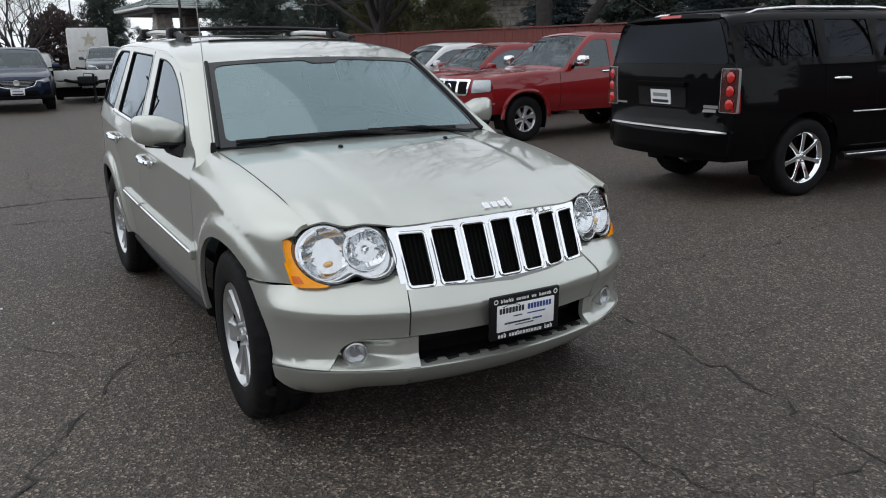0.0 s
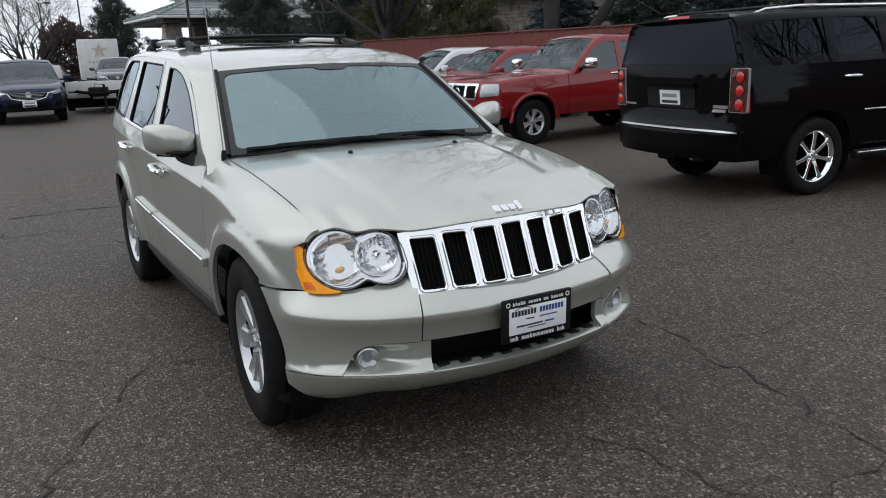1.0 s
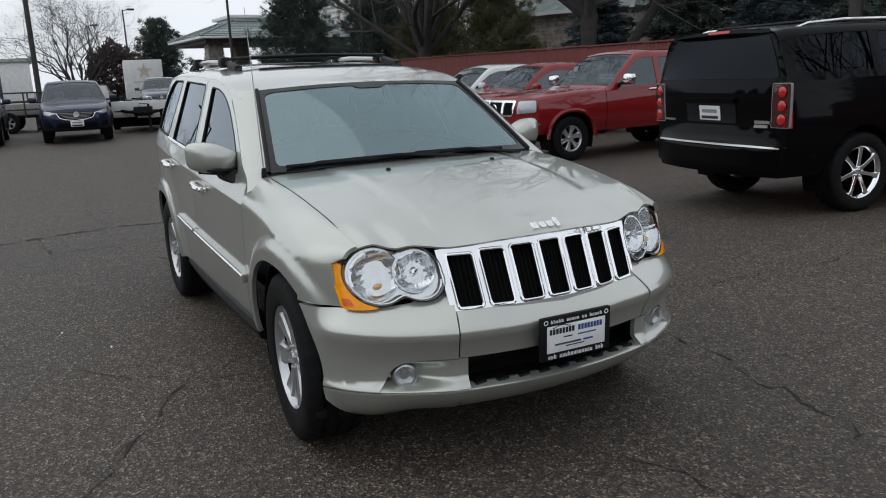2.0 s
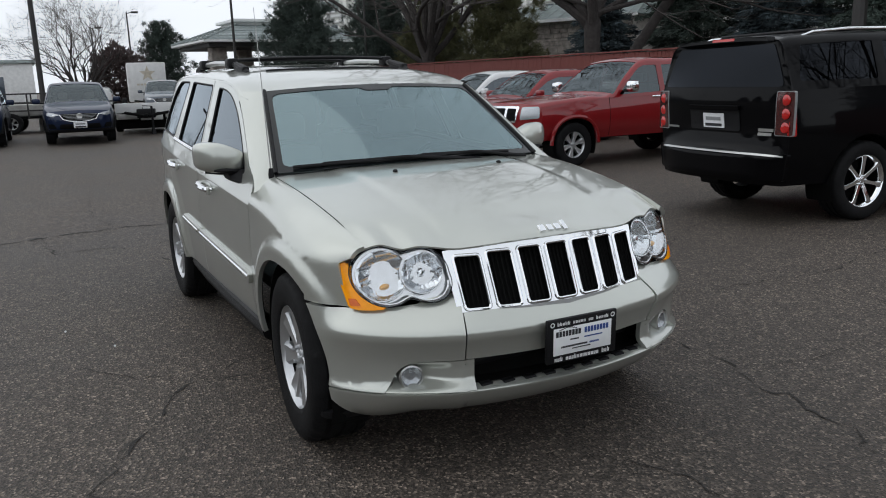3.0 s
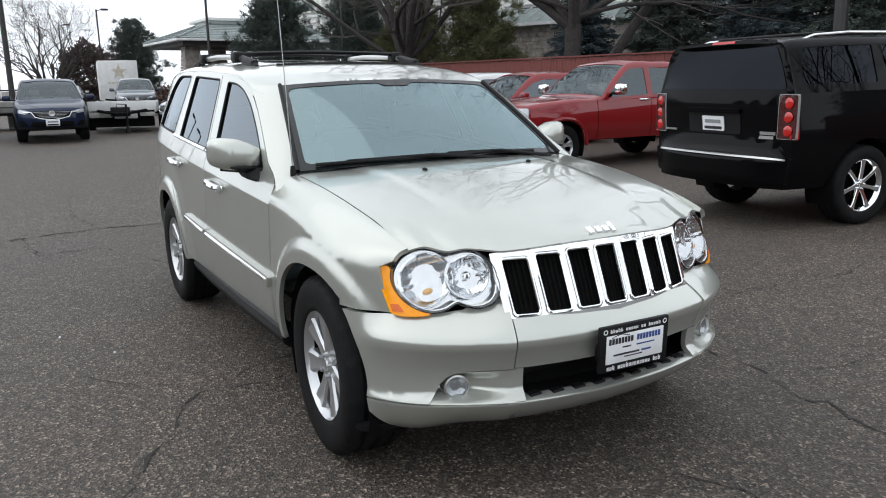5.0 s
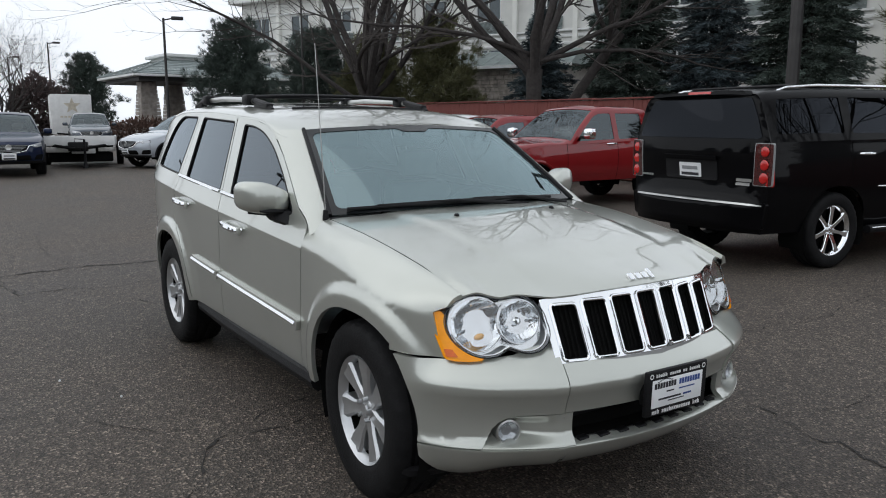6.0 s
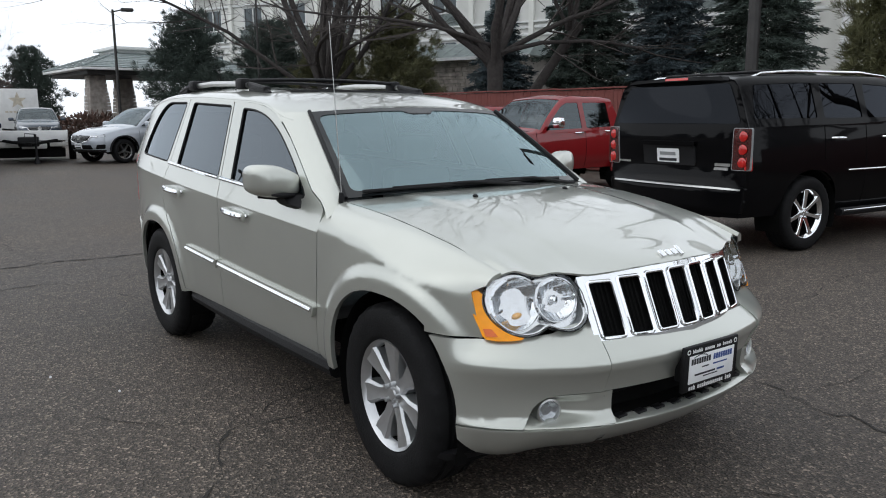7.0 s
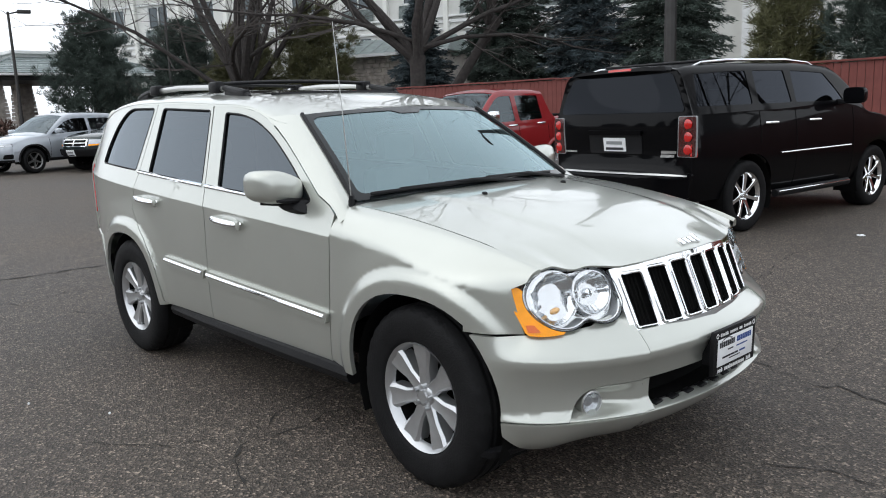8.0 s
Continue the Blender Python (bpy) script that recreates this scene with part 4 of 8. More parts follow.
    clear = rounded([(-0.94, 0.055), (0.94, 0.055), (0.935, 0.94), (0.16, 0.945), (0.11, 0.895), (-0.11, 0.895), (-0.16, 0.945), (-0.935, 0.94)], [0.06, 0.06, 0.08, 0.03, 0.03, 0.03, 0.03, 0.08])
    panel("windscreen_border", [dense(rounded(full, 0.03), 0.1), clear], j_screen, ts, vv, "fritt", ws, (1, 0, 1), 0, lift=0.003, label="black printed glass border")
    bm = bmesh.new()
    box(bm, 0.30, -0.10, 1.40, 0.34, 0.10, 1.46, 0.015)
    tube(bm, [(0.32, 0, 1.43), (0.335, 0, 1.49)], 0.012, 8)
    part("rear_view_mirror", bm, "plastic", ws)
    for y0, y1, x1 in ((0.30, -0.52, 0.0), (0.62, -0.02, 0.0)):
        bm = bmesh.new()
        p0 = Vector(j_screen(y0 / 0.74, -0.02)) + Vector((0.03, 0, 0.0))
        pm = Vector(j_screen((y0 + y1) / 2 / 0.74, 0.02)) + Vector((0.02, 0, 0.020))
        p1 = Vector(j_screen(y1 / 0.74, 0.035)) + Vector((0.01, 0, 0.016))
        tube(bm, [p0, pm, p1], [0.011, 0.008, 0.005], 6)
        w = part("wiper", bm, "plastic", root, "black wiper arm")
        bm = bmesh.new()
        e0, e1 = pm.lerp(p1, 0.0) + Vector((0, 0.22, -0.030)), p1 + Vector((0, -0.14, -0.015))
        tube(bm, [Vector(j_screen(k / 0.74, 0.015 + 0.008 * i)) + Vector((0.012, 0, 0.012)) for i, k in enumerate((e0.y, (e0.y + e1.y) / 2, max(e1.y, -0.68)))], 0.009, 6)
        part("wiper_blade", bm, "plastic", w)
    # aerial
    bm = bmesh.new()
    lathe(bm, [(0.0, 0.03), (0.010, 0.028), (0.014, 0.0), (0.014, -0.02)], 12, Matrix.Translation((0.862, -0.762, 1.112)) @ Matrix.Rotation(radians(90), 4, "X"))
    an = part("aerial", bm, "plastic", root)
    bm = bmesh.new()
    tube(bm, [(0.862, -0.762, 1.11), (0.842, -0.768, 1.5), (0.815, -0.772, 1.88)], [0.0032, 0.0022, 0.0015], 6)
    part("aerial_rod", bm, "satin", an)
    # roof
    wcuts = [-0.99, -0.975, -0.95, -0.92, -0.88, -0.82, -0.74, -0.64, -0.5, -0.35, -0.18, 0, 0.18, 0.35, 0.5, 0.64, 0.74, 0.82, 0.88, 0.92, 0.95, 0.975, 0.99]
    front = [(0.305 - 0.03 * abs(w) ** 2, w) for w in np.linspace(-0.95, 0.95, 13)]
    front = [(0.15, -0.997), (0.20, -0.985)] + front + [(0.20, 0.985), (0.15, 0.997)]
    back = [(-2.24 + 0.10 * abs(w) ** 3, w) for w in np.linspace(0.997, -0.997, 13)]
    sun_o = rounded([(-0.30, -0.60), (-0.30, 0.60), (-1.12, 0.60), (-1.12, -0.60)], 0.08)
    rf = panel("roof", [dense(front + back, 0.08), dense(sun_o, 0.08)], j_roof, frange(-2.24, 0.3, 0.06), wcuts, "silver", root, (0, 0, 1), 0.02)
    panel("sunroof", [dense([(-0.71 + (x + 0.71) * 0.985, w * 0.985) for x, w in sun_o], 0.08)], j_roof, frange(-2.24, 0.3, 0.08), wcuts, "fritt", rf, (0, 0, 1), 0.01, lift=-0.004, label="closed dark glass sunroof")
    bm = bmesh.new()
    tube(bm, [j_roof(-0.265 + 0.02 * (1 - (w / 0.6) ** 2), w) for w in np.linspace(-0.62, 0.62, 13)], 0.012, 6)
    part("wind_deflector", bm, "plastic", rf)
    # roof rails with feet, and two cross bars
    for s in (1, -1):
        zr = lambda x: j_roof(x, 0.80)[2]
        bm = bmesh.new()
        pts = [(-1.80, 0.02), (-1.6, 0.040), (-1.2, 0.046), (-0.75, 0.042), (-0.55, 0.032)]
        tube(bm, [(x, s * 0.530, zr(x) + h) for x, h in pts], [0.016, 0.017, 0.017, 0.017, 0.016], 10)
        rail = part("roof_rail", bm, "satin", root, "silver roof rail on black feet")
        for xa, xb in ((-0.34, -0.62), (-1.84, -1.62)):
            bm = bmesh.new()
            pth = [(xa, s * 0.530, zr(xa) - 0.005), (xa + (xb - xa) * 0.25, s * 0.530, zr(xa) + 0.020), (xa + (xb - xa) * 0.6, s * 0.530, zr(xa) + 0.036), (xb, s * 0.530, zr(xb) + 0.040)]
            tube(bm, pth, [0.016, 0.026, 0.025, 0.018], 10)
            box(bm, min(xa, xb) + 0.03, s * 0.530 - 0.022, zr((xa + xb) / 2) - 0.01, max(xa, xb) - 0.03, s * 0.530 + 0.022, zr((xa + xb) / 2) + 0.03, 0.01)
            part("rail_foot", bm, "plastic", rail, "black plastic rail foot")
    for x in (-0.70, -1.52):
        z = j_roof(x, 0.80)[2]
        bm = bmesh.new()
        for d in (-0.018, -0.006, 0.006, 0.018):
            tube(bm, [(x + d, y, z + 0.066 + 0.012 * (1 - (y / 0.5) ** 2) - (0.004 if abs(d) > 0.01 else 0)) for y in np.linspace(-0.50, 0.50, 9)], 0.009, 8)
        cb = part("cross_bar", bm, "plastic", root, "black luggage cross bar")
        for s in (1, -1):
            bm = bmesh.new()
            box(bm, x - 0.05, s * 0.535 - 0.036, z + 0.01, x + 0.05, s * 0.535 + 0.028, z + 0.076, 0.016)
            part("bar_clamp", bm, "plastic", cb)
    # rear end
    def rear_skin(y, z):
        k = min(abs(y) / 0.74, 1.0)
        return (-2.44 + 0.13 * k**3 + 0.42 * max(0.0, z - 1.12) - 0.06 * smoothstep(0.75, 0.6, z), y * (1 - 0.30 * max(0, z - 1.2)), z)
    tg = rounded([(-0.74, 0.70), (0.74, 0.70), (0.74, 1.2), (0.70, 1.58), (-0.70, 1.58), (-0.74, 1.2)], 0.04)
    rw = rounded([(-0.62, 1.17), (0.62, 1.17), (0.58, 1.52), (-0.58, 1.52)], 0.05)
    tail = panel("tailgate", [tg, rw], rear_skin, frange(-0.74, 0.74, 0.08), frange(0.7, 1.58, 0.06), "silver", root, (-1, 0, 0), 0.02)
    panel("rear_window", [rw], rear_skin, frange(-0.74, 0.74, 0.1), frange(0.7, 1.58, 0.1), "darkglass", tail, (-1, 0, 0), 0, lift=-0.008)
    rb = rounded([(-0.80, 0.42), (0.80, 0.42), (0.80, 0.69), (-0.80, 0.69)], 0.03)
    panel("rear_bumper", [rb], lambda y, z: (-2.47 + 0.34 * (abs(y) / 0.8) ** 4 - 0.02 * math.sin((z - 0.42) / 0.27 * math.pi), y * 0.93, z), frange(-0.8, 0.8, 0.08), frange(0.42, 0.69, 0.05), "silver", root, (-1, 0, 0), 0.10)
    for s in (1, -1):
        lamp = rounded([(-2.365, 0.845), (-2.20, 0.86), (-2.235, 1.20), (-2.33, 1.215)], 0.02)
        panel("tail_lamp", [lamp], j_side(s), frange(-2.4, -2.1, 0.03), frange(0.8, 1.25, 0.05), "redlens", root, (0, s, 0), 0.02, lift=0.006, label="red tail lamp")
        cornr = rounded([(-2.22, 0.46), (-1.92, 0.44), (-1.96, 0.60), (-2.00, 0.72), (-2.22, 0.74)], 0.03)
        panel("bumper_corner", [cornr], j_side(s), frange(-2.4, -1.8, 0.05), frange(0.4, 0.9, 0.05), "silver", root, (0, s, 0), 0.03, lift=0.006)
    # grille
    gu = frange(-0.45, 0.45, 0.045)
    gv = [0.68, 0.72, 0.76, 0.80, 0.84, 0.87]
    gtop = lambda y: 0.895 + 0.022 * (1 - (y / 0.44) ** 2)
    gbot = lambda y: 0.652 + 0.006 * (1 - (y / 0.44) ** 2)
    frame_o = [(y, gbot(y)) for y in np.linspace(-0.436, 0.436, 15)] + [(y, gtop(y)) for y in np.linspace(0.448, -0.448, 15)]
    slots = []
    for k in range(7):
        yc = (k - 3) * 0.1225
        w0, w1 = 0.0470, 0.0490
        slots.append(rounded([(yc * 0.985 - w0, gbot(yc) + 0.027), (yc * 0.985 + w0, gbot(yc) + 0.027), (yc + w1, gtop(yc) - 0.026), (yc - w1, gtop(yc) - 0.026)], 0.016, 5))
    gr = panel("grille", [frame_o] + slots, j_front(), gu, gv, "chrome", root, (1, 0, 0), 0.035, label="chrome seven-slot grille")
    for o in slots:
        bm = bmesh.new()
        loop = [Vector(j_front()(*p)) + Vector((0.002, 0, 0)) for p in o]
        tube(bm, loop + loop[:1], 0.0065, 8, False)
        part("slot_rim", bm, "chrome", gr, "chrome slot rim")
        yc, zc = sum(p[0] for p in o) / len(o), sum(p[1] for p in o) / len(o)
        big = [(yc + (y - yc) * 1.05, zc + (z - zc) * 1.02) for y, z in o]
        panel("slot_mesh", [big], j_front(), [], [], "dark", gr, (1, 0, 0), 0, lift=-0.034, label="black slot insert")
        zs = [z for _, z in o]
        for d in (-0.036, -0.018, 0.0, 0.018, 0.036):
            bm = bmesh.new()
            a, b = Vector(j_front()(yc + d, min(zs) + 0.006)), Vector(j_front()(yc + d, max(zs) - 0.006))
            tube(bm, [a - Vector((0.024, 0, 0)), b - Vector((0.024, 0, 0))], 0.004, 6)
            part("slot_fin", bm, "dark", gr)
    lowband = [(y, gbot(y) - 0.001) for y in np.linspace(-0.430, 0.430, 15)] + [(y, gbot(y) + 0.020) for y in np.linspace(0.430, -0.430, 15)]
    panel("grille_foot", [lowband], j_front(), gu, [], "satindark", gr, (1, 0, 0), 0.004, lift=0.004, label="satin grey lower band")
    # head lamps
    lens = []
    for k in range(72):
        th = 2 * math.pi * k / 72
        u, ext = Vector((math.cos(th), math.sin(th))), 0.0
        for yc, zc, rr in ((0.660, 0.816, 0.106), (0.532, 0.822, 0.090)):
            w = Vector((0.600 - yc, 0.817 - zc))
            d = w.dot(u)
            ext += (-d + math.sqrt(d * d - w.length_squared + rr * rr)) ** 14
        e = ext ** (1 / 14) * (1 + (0.17 * abs(math.sin(2 * th)) if u.x < 0 and u.y < 0 else 0.0))
        lens.append((0.600 + e * u.x, 0.817 + e * u.y))
    lens = [(0.600 + (y - 0.600) * 1.03, 0.817 + (z - 0.817) * 1.035) for y, z in lens]
    amber = [(0.660 + 0.1115 * math.cos(radians(a)), 0.816 + 0.1115 * math.sin(radians(a))) for a in range(-82, 25, 6)]
    amber += [(0.772, 0.866), (0.790, 0.868), (0.803, 0.860), (0.800, 0.82), (0.796, 0.78), (0.791, 0.74), (0.788, 0.712), (0.782, 0.702), (0.76, 0.698), (0.72, 0.697), (0.685, 0.699)]
    for s in (1, -1):
        f = j_front(s)
        hv, hz = frange(0.44, 0.81, 0.03), frange(0.7, 0.93, 0.03)
        hl = panel("head_lamp", [[(0.6 + (y - 0.6) * 0.99, 0.817 + (z - 0.817) * 0.99) for y, z in lens]], f, hv, hz, "reflector", root, (1, 0, 0), 0, lift=-0.050, label="twin round head lamp with clear lens")
        bm = bmesh.new()
        loop = [Vector(f(y, z)) for y, z in lens]
        rows = [[bm.verts.new(p - Vector((d, 0, 0))) for p in loop] for d in (0.0, 0.055)]
        for i in range(len(loop)):
            k = (i + 1) % len(loop)
            bm.faces.new((rows[0][i], rows[0][k], rows[1][k], rows[1][i]))
        part("lamp_wall", bm, "alloy", hl)
        for yc, zc, r, nm in ((0.664, 0.815, 0.099, "outer"), (0.527, 0.821, 0.080, "inner")):
            c = Vector(f(yc, zc)) - Vector((0.016 if nm == "outer" else 0.010, 0, 0))
            ax = Vector((0.93, s * 0.26, 0.18)).normalized()
            rot = Matrix.Translation(c) @ Vector((0, 1, 0)).rotation_difference(ax).to_matrix().to_4x4()

            def under_lens(bm, gap):
                """Keeps what is inside the lamp behind its lens."""
                for v in bm.verts:
                    v.co.x = min(v.co.x, f(abs(v.co.y), v.co.z)[0] - gap)

            bm = bmesh.new()
            lathe(bm, [(r * t / 14, -0.062 * (1 - (t / 14) ** 2)) for t in range(1, 15)], 72)
            for v in bm.verts:
                q = v.co
                if q.xz.length < r * 0.95:
                    # upright flutes above, a plain mirror below
                    q.y += 0.0034 * abs(math.sin(q.x / 0.0150 * math.pi)) + 0.004 * math.sin(q.z / 0.030 * math.pi) + (0.012 if abs(q.z + 0.012) < 0.006 else 0.0)
            bmesh.ops.transform(bm, matrix=rot, verts=bm.verts)
            under_lens(bm, 0.007)
            part("reflector", bm, "lampchrome", hl, "fluted silver reflector bowl", 35)
            bm = bmesh.new()
            lathe(bm, [(r * 0.955, -0.006), (r * 0.965, 0.004), (r * 1.0, 0.005), (r * 1.025, 0.0), (r * 1.03, -0.02)], 56, rot)
            under_lens(bm, 0.003)
            part("lamp_ring", bm, "reflector", hl)
            bm = bmesh.new()
            if nm == "outer":
                bmesh.ops.create_uvsphere(bm, u_segments=16, v_segments=10, radius=0.013, matrix=rot @ Matrix.Translation((0, -0.026, -0.046)) @ Matrix.Diagonal((1.5, 1.2, 0.9, 1)))
                part("bulb", bm, "bulbglass", hl, "amber turn bulb")
            else:
                lathe(bm, [(0.0, -0.014), (0.010, -0.015), (0.016, -0.022), (0.017, -0.060)], 20, rot)
                part("bulb_shield", bm, "chrome", hl)
        # moulded lower arc of the lens under the two bowls
        bm = bmesh.new()
        tube(bm, [Vector(f(0.6 + (y - 0.6) * 0.93, 0.817 + (z - 0.817) * 0.93)) - Vector((0.004, 0, 0)) for y, z in lens if z < 0.80], 0.0045, 6)
        part("lens_rib", bm, "reflector", hl)
        panel("lamp_lens", [lens], f, hv, hz, "clearlens", hl, (1, 0, 0), 0.0, lift=0.004, label="clear moulded lens")
        mk = panel("marker_lamp", [amber], f, hv, hz, "amber", root, (1, 0, 0), 0.025, lift=0.002, label="amber side marker lens")
        panel("marker_reflector", [rounded([(0.752, 0.712), (0.781, 0.712), (0.783, 0.738), (0.764, 0.738)], 0.004)], f, [], [], "amberdeep", mk, (1, 0, 0), 0.003, lift=0.005, label="darker amber reflector")
        bm = bmesh.new()
        tube(bm, [Vector(f(y, z)) - Vector((0.002, 0, 0)) for y, z in lens + lens[:1]], 0.0028, 6, False)
        part("lamp_seal", bm, "plastic", hl)
    # front bumper
    bu, bz = frange(-1.35, 1.35, 0.04), [0.27, 0.285, 0.30, 0.32, 0.345, 0.37, 0.40, 0.43, 0.46, 0.49, 0.52, 0.55, 0.58, 0.598, 0.610, 0.622, 0.636, 0.65, 0.665, 0.68, 0.695, 0.71, 0.725]
    U = b_u(0.452)
    def arch_u(z):
        """Length along the bumper where the wheel arch cuts it."""
        dz = max(z - TYRE, 0.0)
        x = AXLE + (0.425 ** 2.4 - min(dz, 0.42) ** 2.4) ** (1 / 2.4)
        return float(np.interp(-x, [-p[0] for p in b_pts], b_len)) - (0.0 if z > 0.33 else 0.9 * (0.33 - z))
    ends = [(arch_u(z), z) for z in (0.51, 0.56, 0.60, 0.64, 0.67, 0.698)]
    mid = [(-U + 0.003, 0.503), (U - 0.003, 0.503), (U - 0.003, 0.676), (0.0, 0.682), (-U + 0.003, 0.676)]
    bar = panel("front_bumper", [dense(mid, 0.08)], j_bumper, bu, bz, "silver", root, (1, 0, 0), 0.03, label="body-colour bumper bar")
    for s in (1, -1):
        low = [(arch_u(z), z) for z in (0.390, 0.42, 0.45, 0.48)]
        p0, p1, p2 = b_u(0.718), b_u(0.662), b_u(0.60)
        wing = [(U + 0.003, 0.503), (p2 - 0.02, 0.503), (p2 + 0.02, 0.501), (p1 - 0.02, 0.494), (p1 + 0.012, 0.478), (p1 + 0.036, 0.455), (p0 - 0.015, 0.415), (p0, 0.390)] + low + ends + [(b_u(0.78), 0.700), (b_u(0.70), 0.701), (b_u(0.62), 0.708), (b_u(0.58), 0.722), (b_u(0.54), 0.730), (b_u(0.50), 0.736), (U + 0.003, 0.738)]
        panel("bumper_wing", [[(s * u, z) for u, z in dense(wing, 0.05)]], j_bumper, bu, bz, "silver", bar, (1, s, 0), 0.03)
        # lamp pocket
        u0, u1 = b_u(0.415), p0 - 0.004
        def pocket(u, z, s=s, u0=u0, u1=u1):
            a = abs(u)
            base = Vector(j_bumper(s * a, z))
            k = smoothstep(u0 + 0.04, u0 + 0.24, a) * smoothstep(0.386, 0.425, z) * smoothstep(0.500, 0.462, z)
            return base - Vector((0.050 * k, s * 0.012 * k, 0))
        pk = [(u0, 0.388), (u1, 0.390), (p0 - 0.018, 0.415), (p1 + 0.032, 0.455), (p1 + 0.008, 0.475), (p1 - 0.023, 0.490), (p2 + 0.018, 0.497), (p2 - 0.02, 0.499), (u0, 0.499)]
        panel("lamp_pocket", [[(s * u, z) for u, z in dense(pk, 0.02)]], pocket, [s * v for v in frange(u0, u1, 0.014)], frange(0.385, 0.5, 0.0085), "silver", bar, (1, 0, 0), 0.02)
        uf = b_u(0.640)
        c = Vector(j_bumper(s * uf, 0.440)) - Vector((0.016, s * 0.004, 0))
        rot = Matrix.Translation(c) @ Vector((0, 1, 0)).rotation_difference(Vector((1, s * 0.28, 0)).normalized()).to_matrix().to_4x4()
        bm = bmesh.new()
        lathe(bm, [(0.0, -0.01), (0.02, -0.008), (0.038, 0.006)], 32, rot)
        fl = part("fog_lamp", bm, "lampglass", bar, "round fog lamp")
        bm = bmesh.new()
        lathe(bm, [(0.036, 0.004), (0.040, 0.016), (0.046, 0.014), (0.050, -0.06)], 32, rot)
        part("fog_ring", bm, "satin", fl)
        bm = bmesh.new()
        lathe(bm, [(0.0, 0.018), (0.02, 0.016), (0.039, 0.010)], 32, rot)
        part("fog_lens", bm, "clearlens", fl)
    # lower lip and dark air opening
    zl = (0.27, 0.30, 0.33, 0.36, 0.383)
    lip = [(arch_u(z), z) for z in zl] + [(u, 0.383) for u in np.linspace(arch_u(0.383) - 0.05, -arch_u(0.383) + 0.05, 40)] + [(-arch_u(z), z) for z in zl[::-1]] + [(u, 0.252) for u in np.linspace(-arch_u(0.27) + 0.04, arch_u(0.27) - 0.04, 40)]
    panel("bumper_lip", [lip], j_bumper, bu, bz, "silver", bar, (1, 0, 0), 0.05)
    under = [(u, 0.252) for u in np.linspace(-1.2, 1.2, 30)] + [(u, 0.224) for u in np.linspace(1.15, -1.15, 30)]
    panel("air_dam", [under], j_bumper, bu, [], "plastic", bar, (1, 0, 0), 0.03, lift=-0.01, label="black plastic air dam")
    bm = bmesh.new()
    rows = [[bm.verts.new(Vector(j_bumper(u, z)) - Vector((d, 0, 0))) for u in np.linspace(-U, U, 19)] for z, d in ((0.384, 0.03), (0.384, 0.16), (0.503, 0.16), (0.503, 0.02))]
    for a, b in zip(rows, rows[1:]):
        for k in range(18):
            bm.faces.new((a[k], a[k + 1], b[k + 1], b[k]))
    op = part("air_intake", bm, "dark", bar, "dark lower air intake")
    for k in range(9):
        bm = bmesh.new()
        u = -0.36 + k * 0.09
        p = Vector(j_bumper(u, 0.384)) - Vector((0.012, 0, 0))
        box(bm, p.x - 0.05, p.y - 0.024, 0.380, p.x - 0.018, p.y + 0.024, 0.398, 0.003)
        part("intake_tooth", bm, "plastic", op)
    ledge = [(u, 0.384) for u in np.linspace(-U + 0.01, U - 0.01, 21)] + [(u, 0.393) for u in np.linspace(U - 0.01, -U + 0.01, 21)]
    panel("intake_ledge", [ledge], j_bumper, bu, [], "satin", op, (1, 0, 0), 0.05, lift=-0.014)
    bm = bmesh.new()
    rows = [[bm.verts.new(Vector(j_bumper(u, 0.383)) - Vector((d, 0, -h))) for u in np.linspace(-U - 0.03, U + 0.03, 21)] for d, h in ((0.0, 0.0), (0.004, 0.004), (0.062, 0.007))]
    for a, b in zip(rows, rows[1:]):
        for k in range(20):
            bm.faces.new((a[k], a[k + 1], b[k + 1], b[k]))
    bmesh.ops.recalc_face_normals(bm, faces=bm.faces)
    if sum(fc.normal.z for fc in bm.faces) < 0:
        bmesh.ops.reverse_faces(bm, faces=bm.faces)
    part("lip_top", bm, "silver", bar, "", 60)
    bm = bmesh.new()
    box(bm, 1.98, -0.40, 0.43, 2.03, 0.40, 0.47, 0.01)
    part("intake_bar", bm, "plastic", op)
    # number plate: black frame, white dealer card with bars in place of its writing
    bm = bmesh.new()
    box(bm, -0.013, -0.160, -0.088, 0.006, 0.160, 0.088, 0.006)
    pm = Matrix.Translation((2.243, 0.0, 0.547)) @ Matrix.Rotation(radians(-1.5), 4, "Z") @ Matrix.Rotation(radians(2), 4, "Y")
    bmesh.ops.transform(bm, matrix=pm, verts=bm.verts)
    fr = part("plate_frame", bm, "plastic", root, "black dealer plate frame")
    bm = bmesh.new()
    box(bm, -0.060, -0.13, -0.06, -0.012, 0.13, 0.06, 0.006)
    bmesh.ops.transform(bm, matrix=pm, verts=bm.verts)
    part("plate_bracket", bm, "plastic", fr)
    bm = bmesh.new()
    box(bm, 0.0, -0.133, -0.056, 0.0085, 0.133, 0.052, 0.002)
    bmesh.ops.transform(bm, matrix=pm, verts=bm.verts)
    card = part("plate_card", bm, "plate", fr, "white paper card")
